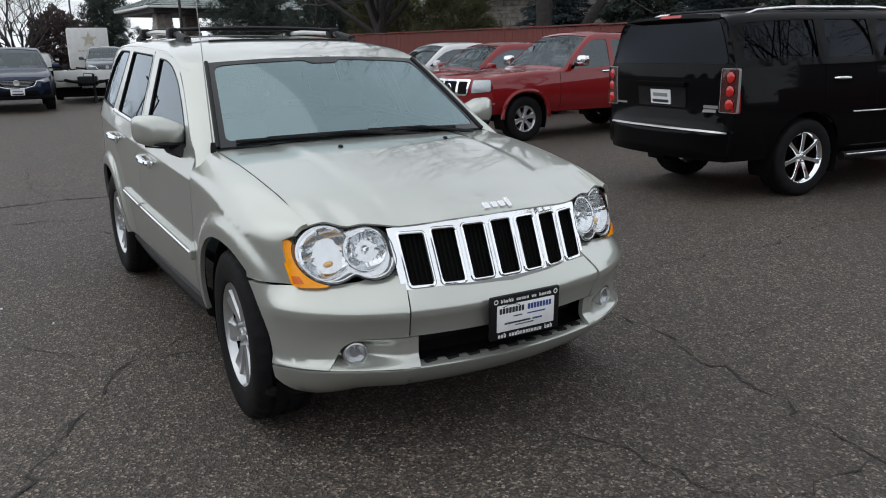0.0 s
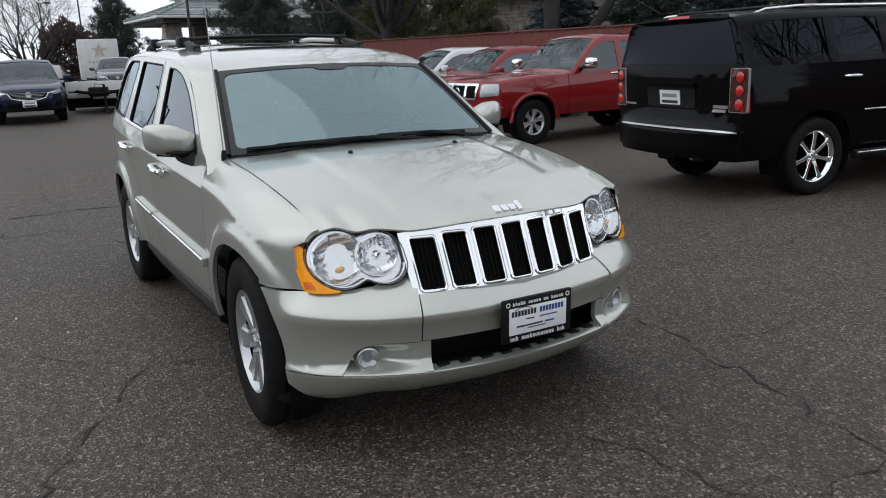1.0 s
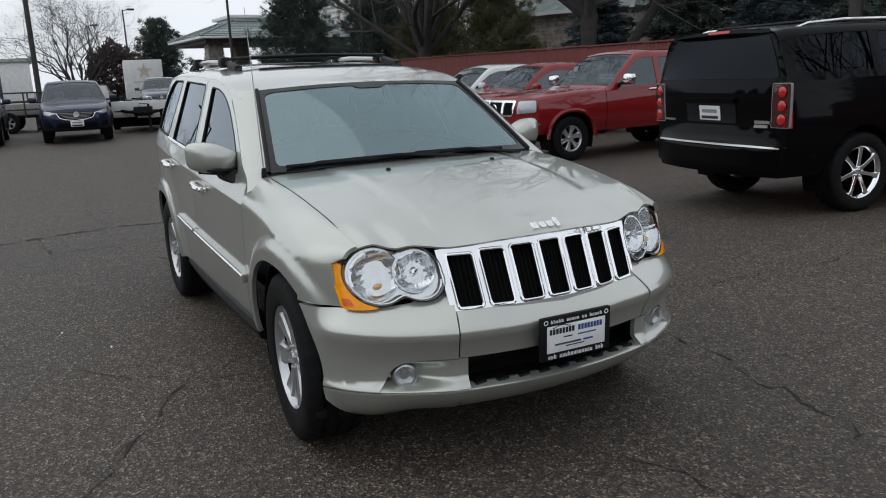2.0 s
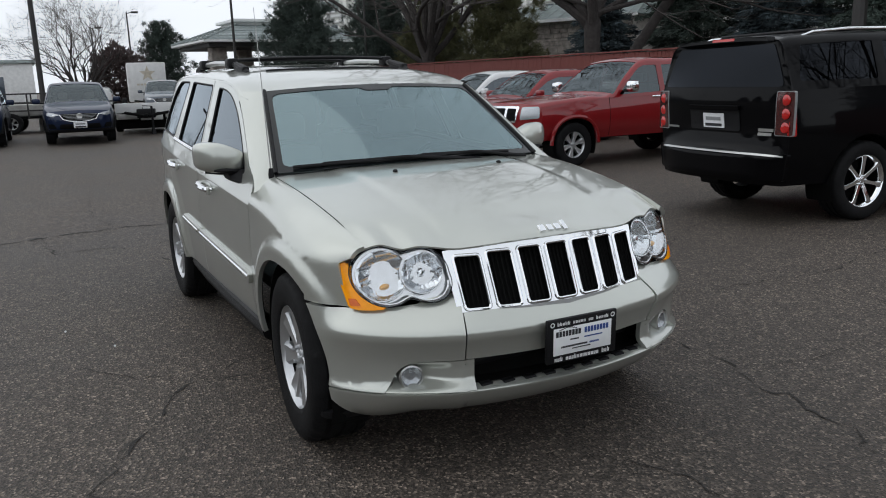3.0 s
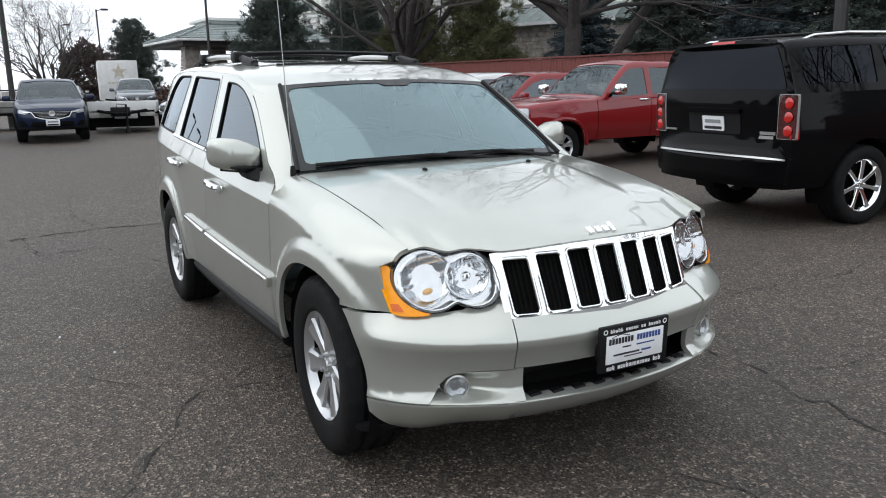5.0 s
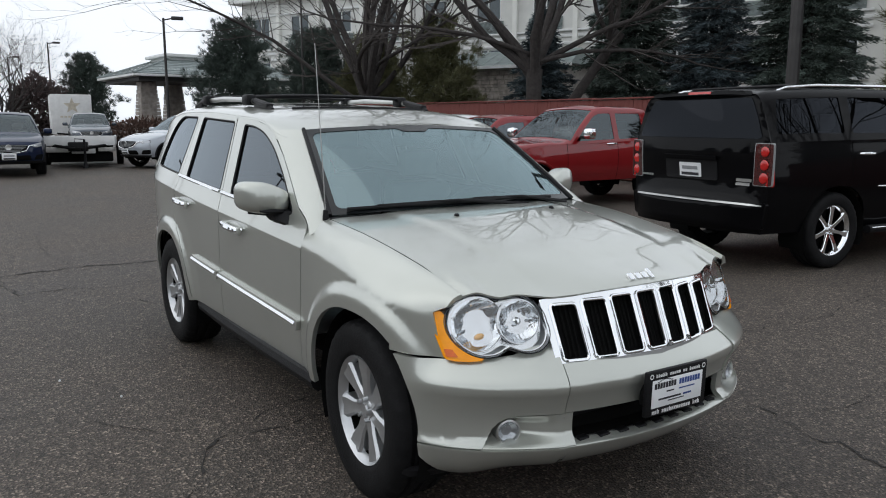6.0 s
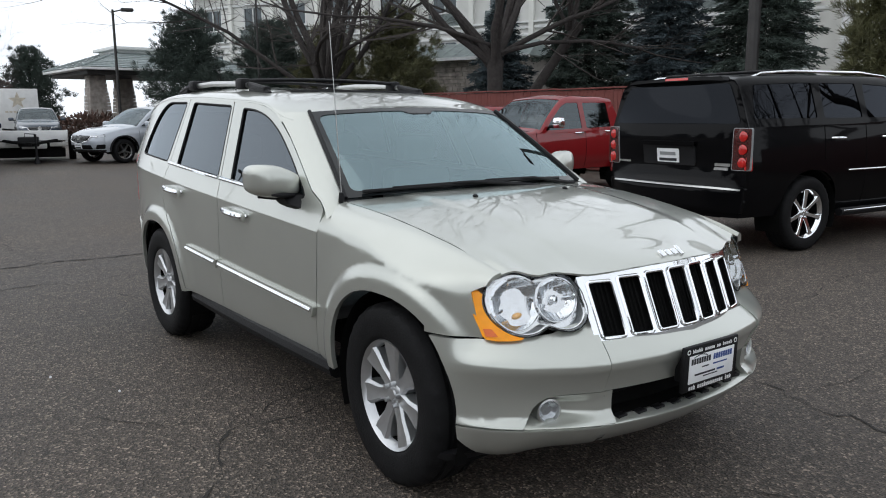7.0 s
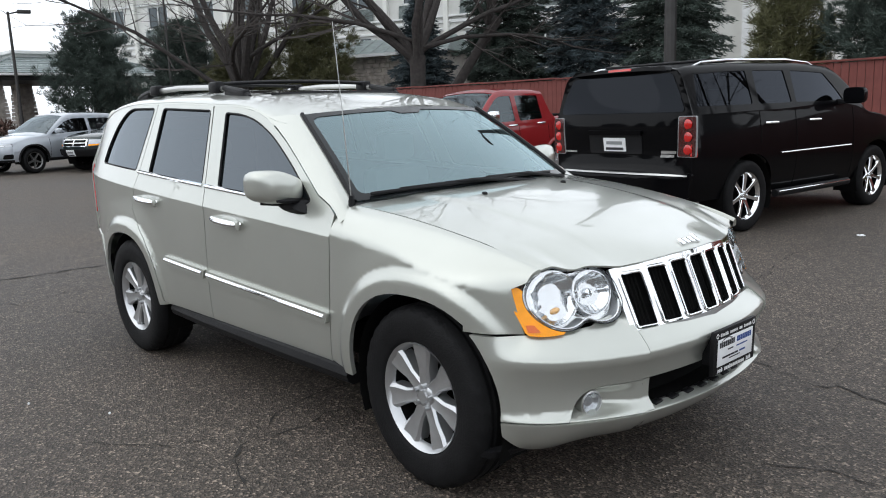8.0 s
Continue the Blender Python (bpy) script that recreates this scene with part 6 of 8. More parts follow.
def old_suv():
    sh = Shell(2.35, -2.4, 2.05, -2.3, 0.91, 0.44,
               [(-2.4, 1.65), (-1.9, 1.72), (-0.3, 1.74), (0.1, 1.68), (0.5, 1.40), (0.8, 1.18), (1.3, 1.13), (1.9, 1.03), (2.2, 0.93)],
               [(-2.4, 1.13), (0.8, 1.10), (1.3, 1.02), (2.2, 0.80)],
               [(-2.4, 0.92), (-1.5, 1), (1.3, 1), (1.8, 0.96), (2.1, 0.88)], k=0.32, R=0.09)
    r = vehicle("sport_utility", "dark green older sport utility vehicle with chrome grille", "car", on_lot(-19.9, 6.9, -70), sh, "green", 1.45, -1.45, 0.37, 0.24, 0.21,
                [[(-2.0, 1.18), (-0.9, 1.17), (-0.9, 1.56), (-1.95, 1.55)], [(-0.8, 1.17), (-0.1, 1.16), (-0.1, 1.56), (-0.8, 1.56)], [(0.0, 1.16), (0.62, 1.15), (0.4, 1.34), (0.15, 1.54), (0.0, 1.56)]],
                [[(0.12, -0.58), (0.76, -0.66), (0.76, 0.66), (0.12, 0.58)]], 5, "broad")
    g = on_end(r, sh, True, "grille", [(-0.44, 0.70), (0.44, 0.70), (0.46, 0.90), (-0.46, 0.90)], "chrome", 0.04, 0.02, 0.03, "chrome crosshair grille")
    for y0 in (-0.41, 0.02):
        for z0 in (0.725, 0.81):
            on_end(g, sh, True, "grille_slot", [(y0, z0), (y0 + 0.39, z0), (y0 + 0.39, z0 + 0.065), (y0, z0 + 0.065)], "dark", 0.01, 0.024, 0.003)
    on_end(r, sh, True, "bumper_bar", [(-0.86, 0.46), (0.86, 0.46), (0.86, 0.64), (-0.86, 0.64)], "plastic", 0.04, 0.05, 0.08, "dark grey bumper")
    paper_plate(r, sh, True, -0.1, 0.55, 0.3, 0.15, 0.06)
    for s in (1, -1):
        hl = on_end(r, sh, True, "head_lamp", [(s * 0.48, 0.72), (s * 0.78, 0.74), (s * 0.78, 0.89), (s * 0.49, 0.89)], "lampglass", 0.02, 0.012, 0.02)
        on_end(hl, sh, True, "turn_lamp", [(s * 0.49, 0.72), (s * 0.77, 0.735), (s * 0.77, 0.775), (s * 0.49, 0.765)], "amber", 0.01, 0.016, 0.004, "amber turn lamp")
        wing_mirror(r, 0.5, s * 0.88, 1.24, s, "plastic")
    return r


black_suv()
red_pickup()
crossover("red", "red crossover with red mirrors, parked nose out", on_lot(-10.75, 8.9, -90))
crossover("white", "white crossover parked in a row, nose out", on_lot(-13.9, 9.4, -90))
nav = crossover("navy", "navy blue crossover with a shield grille, parked nose out", on_lot(-20.6, -0.31, -3), group="navy crossovers")
copy_thing(nav, on_lot(-20.9, -3.02, -2))
crossover("pale", "pale silver crossover with dark arch cladding", on_lot(-21.4, 4.95, -70), alloy="satindark")
old_suv()
blue = crossover("slate", "slate blue car parked behind a flat trailer", on_lot(-35.6, 4.40, -8))
coupe = crossover("white", "white coupe far across the lot", on_lot(-49.0, 2.65, 172) @ Matrix.Diagonal((1, 1, 0.8, 1)))

# ---- trailers ----


def flat_trailer():
    """A low flat-deck trailer on two wheels, its tongue and jack towards the lot."""
    r = thing("flat_trailer", "grey flat-deck trailer with a jack at its tongue", "trailer", on_lot(-22.6, 1.95, -12))
    bm = bmesh.new()
    box(bm, -2.2, -0.95, 0.72, 0.9, 0.95, 0.80, 0.01)
    part("deck", bm, "kerb", r)
    bm = bmesh.new()
    box(bm, -2.1, -0.8, 0.34, 0.8, 0.8, 0.70, 0.05)
    part("chassis", bm, "dark", r)
    for s in (1, -1):
        bm = bmesh.new()
        box(bm, -2.2, s * 0.95 - 0.03, 0.60, 0.9, s * 0.95 + 0.03, 0.92, 0.01)
        part("side_rail", bm, "boxwhite", r)
        bm = bmesh.new()
        tube(bm, [(0.9, s * 0.7, 0.66), (1.9, s * 0.05, 0.58)], 0.045, 8)
        part("tongue_bar", bm, "dark", r)
        wheel(r, -0.9, s * 1.08, 0.33, 0.2, 0.19, s, 5, "broad", "satin")
        bm = bmesh.new()
        tube(bm, [(-0.9 + 0.42 * math.cos(a), s * 1.08, 0.33 + 0.42 * math.sin(a)) for a in np.linspace(0.1, math.pi - 0.1, 10)], 0.06, 6)
        part("mudguard", bm, "dark", r)
    bm = bmesh.new()
    box(bm, 0.86, -0.98, 0.66, 0.93, 0.98, 0.95, 0.012)
    part("front_board", bm, "boxwhite", r, "pale grey headboard")
    for y0, y1, z0, z1, mt in ((-0.95, -0.30, 0.46, 0.62, "kerb"), (-0.24, 0.42, 0.42, 0.64, "boxwhite"), (0.50, 0.93, 0.48, 0.60, "kerb")):
        bm = bmesh.new()
        box(bm, 0.90, y0, z0, 1.02, y1, z1, 0.02)
        part("bumper_block", bm, mt, r)
    bm = bmesh.new()
    box(bm, 0.55, -0.9, 0.16, 0.86, 0.9, 0.44, 0.04)
    part("axle_beam", bm, "dark", r)
    bm = bmesh.new()
    box(bm, 1.15, -0.30, 0.50, 1.55, 0.24, 0.78, 0.03)
    part("winch", bm, "plastic", r, "black winch box")
    bm = bmesh.new()
    tube(bm, [(1.75, 0.16, 0.25), (1.75, 0.16, 0.86)], 0.035, 10)
    tube(bm, [(1.75, 0.16, 0.86), (1.75, -0.10, 0.88), (1.75, -0.10, 0.78)], 0.014, 6)
    tube(bm, [(1.75, 0.16, 0.25), (1.75, 0.16, 0.02)], [0.03, 0.09], 10)
    part("jack", bm, "plastic", r)
    bm = bmesh.new()
    box(bm, 1.85, -0.06, 0.52, 2.1, 0.06, 0.64, 0.02)
    part("coupler", bm, "dark", r)
    return r


def rail_trailer():
    r = thing("utility_trailer", "black utility trailer with tubular side rails", "trailer", on_lot(-26.0, -2.0, 85))
    for y in (-0.8, 0.8):
        for z in (0.75, 1.0, 1.3):
            bm = bmesh.new()
            tube(bm, [(-2.6, y, z), (2.6, y, z)], 0.028, 6)
            part("rail", bm, "pole", r)
        for k in range(6):
            bm = bmesh.new()
            tube(bm, [(-2.6 + k * 1.04, y, 0.5), (-2.6 + k * 1.04, y, 1.3)], 0.028, 6)
            part("post", bm, "pole", r)
        wheel(r, 0, y * 1.2, 0.34, 0.2, 0.19, 1 if y > 0 else -1, 5, "broad", "satin")
    bm = bmesh.new()
    box(bm, -2.6, -0.8, 0.48, 2.6, 0.8, 0.56, 0.01)
    part("deck", bm, "dark", r)
    bm = bmesh.new()
    box(bm, -1.2, -0.6, 0.56, 1.0, 0.6, 0.95, 0.05)
    part("load", bm, "kerb", r)


def box_trailer():
    r = thing("box_trailer", "white enclosed box trailer with faded markings", "trailer", on_lot(-40.2, 4.25, -6))
    bm = bmesh.new()
    box(bm, -4.0, -0.85, 0.55, 0.0, 1.08, 2.58, 0.04)
    b = part("box_body", bm, "boxwhite", r)
    bm = bmesh.new()
    star = [(0.42 * math.cos(radians(90 + 36 * k)) * (1 if k % 2 == 0 else 0.42), 0.42 * math.sin(radians(90 + 36 * k)) * (1 if k % 2 == 0 else 0.42)) for k in range(10)]
    hub = bm.verts.new((0.006, 0.15, 2.0))
    ring = [bm.verts.new((0.005, 0.15 + y, 2.0 + z)) for y, z in star]
    for k in range(10):
        bm.faces.new((hub, ring[k], ring[(k + 1) % 10]))
    for k in range(6):
        box(bm, 0.001, -0.42 + 0.18 * k, 1.40, 0.005, -0.29 + 0.18 * k, 1.49)
    part("faded_mark", bm, "faded", b, "faded tan star mark")
    for s in (1, -1):
        wheel(r, -2.2, s * 1.1, 0.38, 0.24, 0.2, s, 5, "broad", "satin")
    bm = bmesh.new()
    tube(bm, [(0, 0.6, 0.6), (1.2, 0, 0.55), (0, -0.6, 0.6)], 0.05, 6)
    part("tongue", bm, "dark", r)


# ---- trees ----


def bare_tree(name, label, m, seed, height, spread, fork=2.2, r0=0.26, leaders=4, levels=5, lean=(0.0, 0.0), mats=("bark", "twig"), limbs=()):
    """A leafless tree: trunk, limbs that fork again and again, fine twigs."""
    rnd = random.Random(seed)
    r = thing(name, label, "tree", m)
    wood, fine = bmesh.new(), bmesh.new()

    def grow(p, d, length, rad, level):
        n = 4 if level < 3 else 3
        pts, rads = [p.copy()], [rad]
        q, v = p.copy(), d.copy()
        for i in range(n):
            v = (v + Vector((rnd.uniform(-1, 1), rnd.uniform(-1, 1), rnd.uniform(-0.5, 0.9))) * 0.22).normalized()
            q = q + v * length / n
            pts.append(q.copy())
            rads.append(rad * (1 - 0.36 * (i + 1) / n))
        tube(wood if level < 3 else fine, pts, rads, 8 if level < 2 else (5 if level < 4 else 3), False)
        if level >= levels:
            return
        kids = 3 if level < levels - 1 else 4
        for k in range(kids):
            at_i = n if k == 0 else rnd.randint(max(1, n - 2), n)
            a = rnd.uniform(0, 2 * math.pi)
            side = v.cross(Vector((math.cos(a), math.sin(a), 0.3))).normalized()
            w = (v * rnd.uniform(0.75, 1.0) + side * rnd.uniform(0.45, 0.95)).normalized()
            w.z = max(w.z, -0.12)
            grow(pts[at_i], w.normalized(), length * rnd.uniform(0.58, 0.80), max(rads[at_i] * rnd.uniform(0.55, 0.75), 0.004), level + 1)

    lx, ly = lean
    tube(wood, [(0, 0, -0.2), (0.02 + lx * 0.25, ly * 0.25, fork * 0.35), (0.04 + lx * 0.7, 0.02 + ly * 0.7, fork * 0.75), (0.05 + lx, 0.02 + ly, fork)], [r0 * 1.3, r0, r0 * 0.92, r0 * 1.0], 12)
    for az, elev, length, rad, z0 in limbs:
        # a long low limb that arches outwards and carries many smaller branches
        a, e = radians(az), radians(elev)
        q, v = Vector((0.05, 0.02, z0)), Vector((math.cos(a) * math.cos(e), math.sin(a) * math.cos(e), math.sin(e)))
        pts, rads, n = [q.copy()], [rad], 9
        for i in range(n):
            v = (v + Vector((rnd.uniform(-1, 1), rnd.uniform(-1, 1), rnd.uniform(-0.9, 0.9))) * 0.20).normalized()
            q = q + v * length / n
            pts.append(q.copy())
            rads.append(rad * (1 - 0.80 * (i + 1) / n))
            for _ in range(1 + i % 2 if i > 0 else 0):
                side = v.cross(Vector((rnd.uniform(-1, 1), rnd.uniform(-1, 1), rnd.uniform(-0.6, 0.6)))).normalized()
                w = (v * 0.8 + side * rnd.uniform(0.4, 0.9)).normalized()
                grow(pts[-1], w, length * rnd.uniform(0.16, 0.32), max(rads[-1] * rnd.uniform(0.35, 0.6), 0.008), levels - 2)
        tube(wood, pts, rads, 8, False)
    for k in range(leaders):
        a = 2 * math.pi * (k + rnd.uniform(-0.25, 0.25)) / leaders
        out = spread / height * rnd.uniform(0.7, 1.1)
        d = Vector((math.cos(a) * out, math.sin(a) * out, rnd.uniform(0.75, 1.0))).normalized()
        grow(Vector((0.05 + lx * 0.85, 0.02 + ly * 0.85, fork * rnd.uniform(0.80, 0.96))), d, (height - fork) * rnd.uniform(0.36, 0.46), r0 * rnd.uniform(0.46, 0.62), 1)
    part("trunk", wood, mats[0], r)
    part("crown", fine, mats[1], r, "bare twigs")
    return r


def conifer(name, label, m, seed, height, radius, material, kind="spruce", base=0.3):
    """A conifer: trunk, and tiers of drooping boughs made of many small needle sprays."""
    rnd = random.Random(seed)
    r = thing(name, label, "tree", m)
    bm = bmesh.new()
    tube(bm, [(0, 0, -0.2), (0, 0, height * 0.5), (0, 0, height * 0.97)], [radius * 0.085 + 0.05, radius * 0.05 + 0.03, 0.01], 8)
    part("trunk", bm, "bark", r)
    rs = np.random.RandomState(seed)
    P, D, Sz, Wd = [], [], [], []
    spruce = kind == "spruce"
    count = int(150 + height * 34) if spruce else int(70 + height * 20)
    for b in range(count):
        f = (b + rnd.random()) / count
        z = base + (height - base) * f
        a = b * 2.39996 + rnd.uniform(-0.4, 0.4)
        if spruce:
            reach = radius * (1 - f) ** 0.80 * rnd.uniform(0.66, 1.12) + 0.10
            rise = -0.25 + 0.55 * f
        else:
            lobe = 0.85 + 0.30 * math.sin(3 * a + seed) * math.sin(5.0 * f * math.pi + seed)
            reach = radius * min(1.0, (f + 0.14) * 3.2) ** 0.5 * (1 - f) ** 0.42 * rnd.uniform(0.72, 1.12) * lobe + 0.10
            rise = 0.05 + 0.65 * f
        d = np.array([math.cos(a), math.sin(a), rise + rnd.uniform(-0.12, 0.12)])
        d /= np.linalg.norm(d)
        side = np.array([-math.sin(a), math.cos(a), 0.0])
        if spruce:
            n = max(24, int(reach * 150))
            s = rs.uniform(0.10, 1.0, n) ** 0.75
            p = np.array([0, 0, z]) + d * (reach * s)[:, None]
            p[:, 2] -= 0.16 * reach * s * s
            spread_ = rs.uniform(-1, 1, n) * (1.05 - s) * reach * 0.45
            p += side * spread_[:, None] + rs.normal(0, 0.035, (n, 3))
            p[:, 2] -= np.abs(spread_) * 0.25
            dd = d + side * (np.sign(spread_) * rs.uniform(0.3, 1.1, n))[:, None] + rs.normal(0, 0.28, (n, 3)) + np.array([0, 0, -0.22])
            sz, wd = rs.uniform(0.10, 0.24, n), rs.uniform(0.06, 0.12, n)
        else:
            # tufts of long needles at the shoots' ends
            t = max(4, int(reach * 8))
            s = rs.uniform(0.30, 1.0, t) ** 0.6
            c = np.array([0, 0, z]) + d * (reach * s)[:, None] + rs.normal(0, 0.11, (t, 3)) * (0.4 + 0.4 * reach)
            ax = d * 0.8 + rs.normal(0, 0.35, (t, 3)) + np.array([0, 0, 0.45])
            k = 30
            n = t * k
            p = np.repeat(c, k, axis=0) + rs.normal(0, 0.035, (n, 3))
            dd = np.repeat(ax, k, axis=0) + rs.normal(0, 0.55, (n, 3))
            sz, wd = rs.uniform(0.15, 0.34, n), rs.uniform(0.022, 0.040, n)
        P.append(p)
        D.append(dd / np.linalg.norm(dd, axis=1)[:, None])
        Sz.append(sz)
        Wd.append(wd)
    # dense dead-dark inside, so that the trunk is covered
    n = int(height * radius * (420 if spruce else 900))
    f = rs.uniform(0.0, 0.93, n)
    env = radius * ((1 - f) ** 0.85 * 0.62 if spruce else (1 - f) ** 0.42 * 0.62)
    a = rs.uniform(0, 2 * np.pi, n)
    q = env * np.sqrt(rs.uniform(0, 1, n))
    P.append(np.stack([q * np.cos(a), q * np.sin(a), base + (height - base) * f], axis=1))
    dd = rs.normal(0, 1, (n, 3))
    D.append(dd / np.linalg.norm(dd, axis=1)[:, None])
    Sz.append(rs.uniform(0.10, 0.22, n))
    Wd.append(rs.uniform(0.09, 0.17, n))
    P, D, Sz, Wd = np.concatenate(P), np.concatenate(D), np.concatenate(Sz), np.concatenate(Wd)
    side = np.cross(D, rs.normal(0, 1, P.shape))
    side /= np.linalg.norm(side, axis=1)[:, None]
    w = (Sz * Wd)[:, None]
    tip, mid = P + D * Sz[:, None], P + D * (Sz * 0.45)[:, None]
    verts = np.stack([P, mid - side * w, tip, mid + side * w], axis=1).reshape(-1, 3)
    faces = np.arange(len(verts)).reshape(-1, 4)
    verts, faces = verts.tolist(), faces.tolist()
    me = bpy.data.meshes.new("crown")
    me.from_pydata(verts, [], faces)
    me.materials.append(M[material])
    ob = new("crown", me)
    ob.parent = r
    return r


def thicket(name, label, m, seed, size, material, count, category="shrub", leaf=0.14):
    """A dense shrub or hedge of many short twigs and leaf scraps inside a lumpy outline."""
    rnd = random.Random(seed)
    verts, faces = [], []
    for _ in range(count):
        while True:
            u = Vector((rnd.uniform(-1, 1), rnd.uniform(-1, 1), rnd.uniform(-1, 1)))
            if u.length <= 1 and u.length > 0.45:
                break
        lump = 0.86 + 0.22 * noise.noise(u.normalized() * 2.2 + Vector((seed, 0, 0)))
        p = Vector((u.x * size[0], u.y * size[1], size[2] * (1 + u.z))) * lump
        p.z = max(p.z, 0.02)
        d = (u.normalized() + Vector((rnd.gauss(0, 0.6), rnd.gauss(0, 0.6), rnd.gauss(0.2, 0.6)))).normalized()
        side = d.cross(Vector((rnd.uniform(-1, 1), rnd.uniform(-1, 1), rnd.uniform(-1, 1)))).normalized()
        s = leaf * rnd.uniform(0.6, 1.6)
        i = len(verts)
        verts.extend([p, p + d * s * 0.5 - side * s * 0.20, p + d * s, p + d * s * 0.5 + side * s * 0.20])
        faces.append((i, i + 1, i + 2, i + 3))
    me = bpy.data.meshes.new(name)
    me.from_pydata([tuple(v) for v in verts], [], faces)
    me.materials.append(M[material])
    ob = new(name, me)
    ob.matrix_basis = m
    return tagged(ob, label, category)


# ---- lamps on poles ----


def lamp_post(label, x, y, height, r=0.09, arm=0.9, yaw=0.0, heads=1, z=None):
    p = thing("lamp_post", label, "lamp post", pose(x, y, lot(x, y) if z is None else z, 0, 0, yaw))
    bm = bmesh.new()
    lathe(bm, [(0.0, 0.7), (r * 2.0, 0.7), (r * 2.3, 0.64), (r * 2.3, 0.0)], 16, Matrix.Rotation(radians(90), 4, "X") @ Matrix.Diagonal((1, 1, 1, 1)))
    part("footing", bm, "kerb", p)
    bm = bmesh.new()
    tube(bm, [(0, 0, 0.6), (0, 0, height * 0.5), (0, 0, height)], [r, r * 0.85, r * 0.7], 10)
    part("pole", bm, "pole", p)
    for k in range(heads):
        s = 1 if k == 0 else -1
        bm = bmesh.new()
        tube(bm, [(0, 0, height - 0.1), (s * arm * 0.5, 0, height + 0.02)], r * 0.45, 6)
        part("arm", bm, "pole", p)
        bm = bmesh.new()
        box(bm, min(s * arm * 0.4, s * arm), -0.16, height - 0.06, max(s * arm * 0.4, s * arm), 0.16, height + 0.09, 0.03)
        part("lamp_head", bm, "pole", p)
    return p


# ---- buildings ----


def stone_wall(bm, x0, x1, y, z0, z1, rnd, axis="x"):
    """Rough courses of stones on the wall plane; joined."""
    z = z0
    while z < z1 - 0.02:
        h = min(rnd.uniform(0.14, 0.26), z1 - z)
        x = x0
        while x < x1 - 0.02:
            w = min(rnd.uniform(0.22, 0.5), x1 - x)
            d = rnd.uniform(0.02, 0.06)
            b2 = bmesh.new()
            bmesh.ops.create_cube(b2, size=1, matrix=Matrix.Translation((x + w / 2, y - d / 2, z + h / 2)) @ Matrix.Diagonal((w - 0.02, d + 0.02, h - 0.02, 1)))
            for v in b2.verts:
                v.co += Vector((rnd.uniform(-0.012, 0.012), rnd.uniform(-0.01, 0.01), rnd.uniform(-0.012, 0.012)))
            join(bm, b2)
            x += w
        z += h


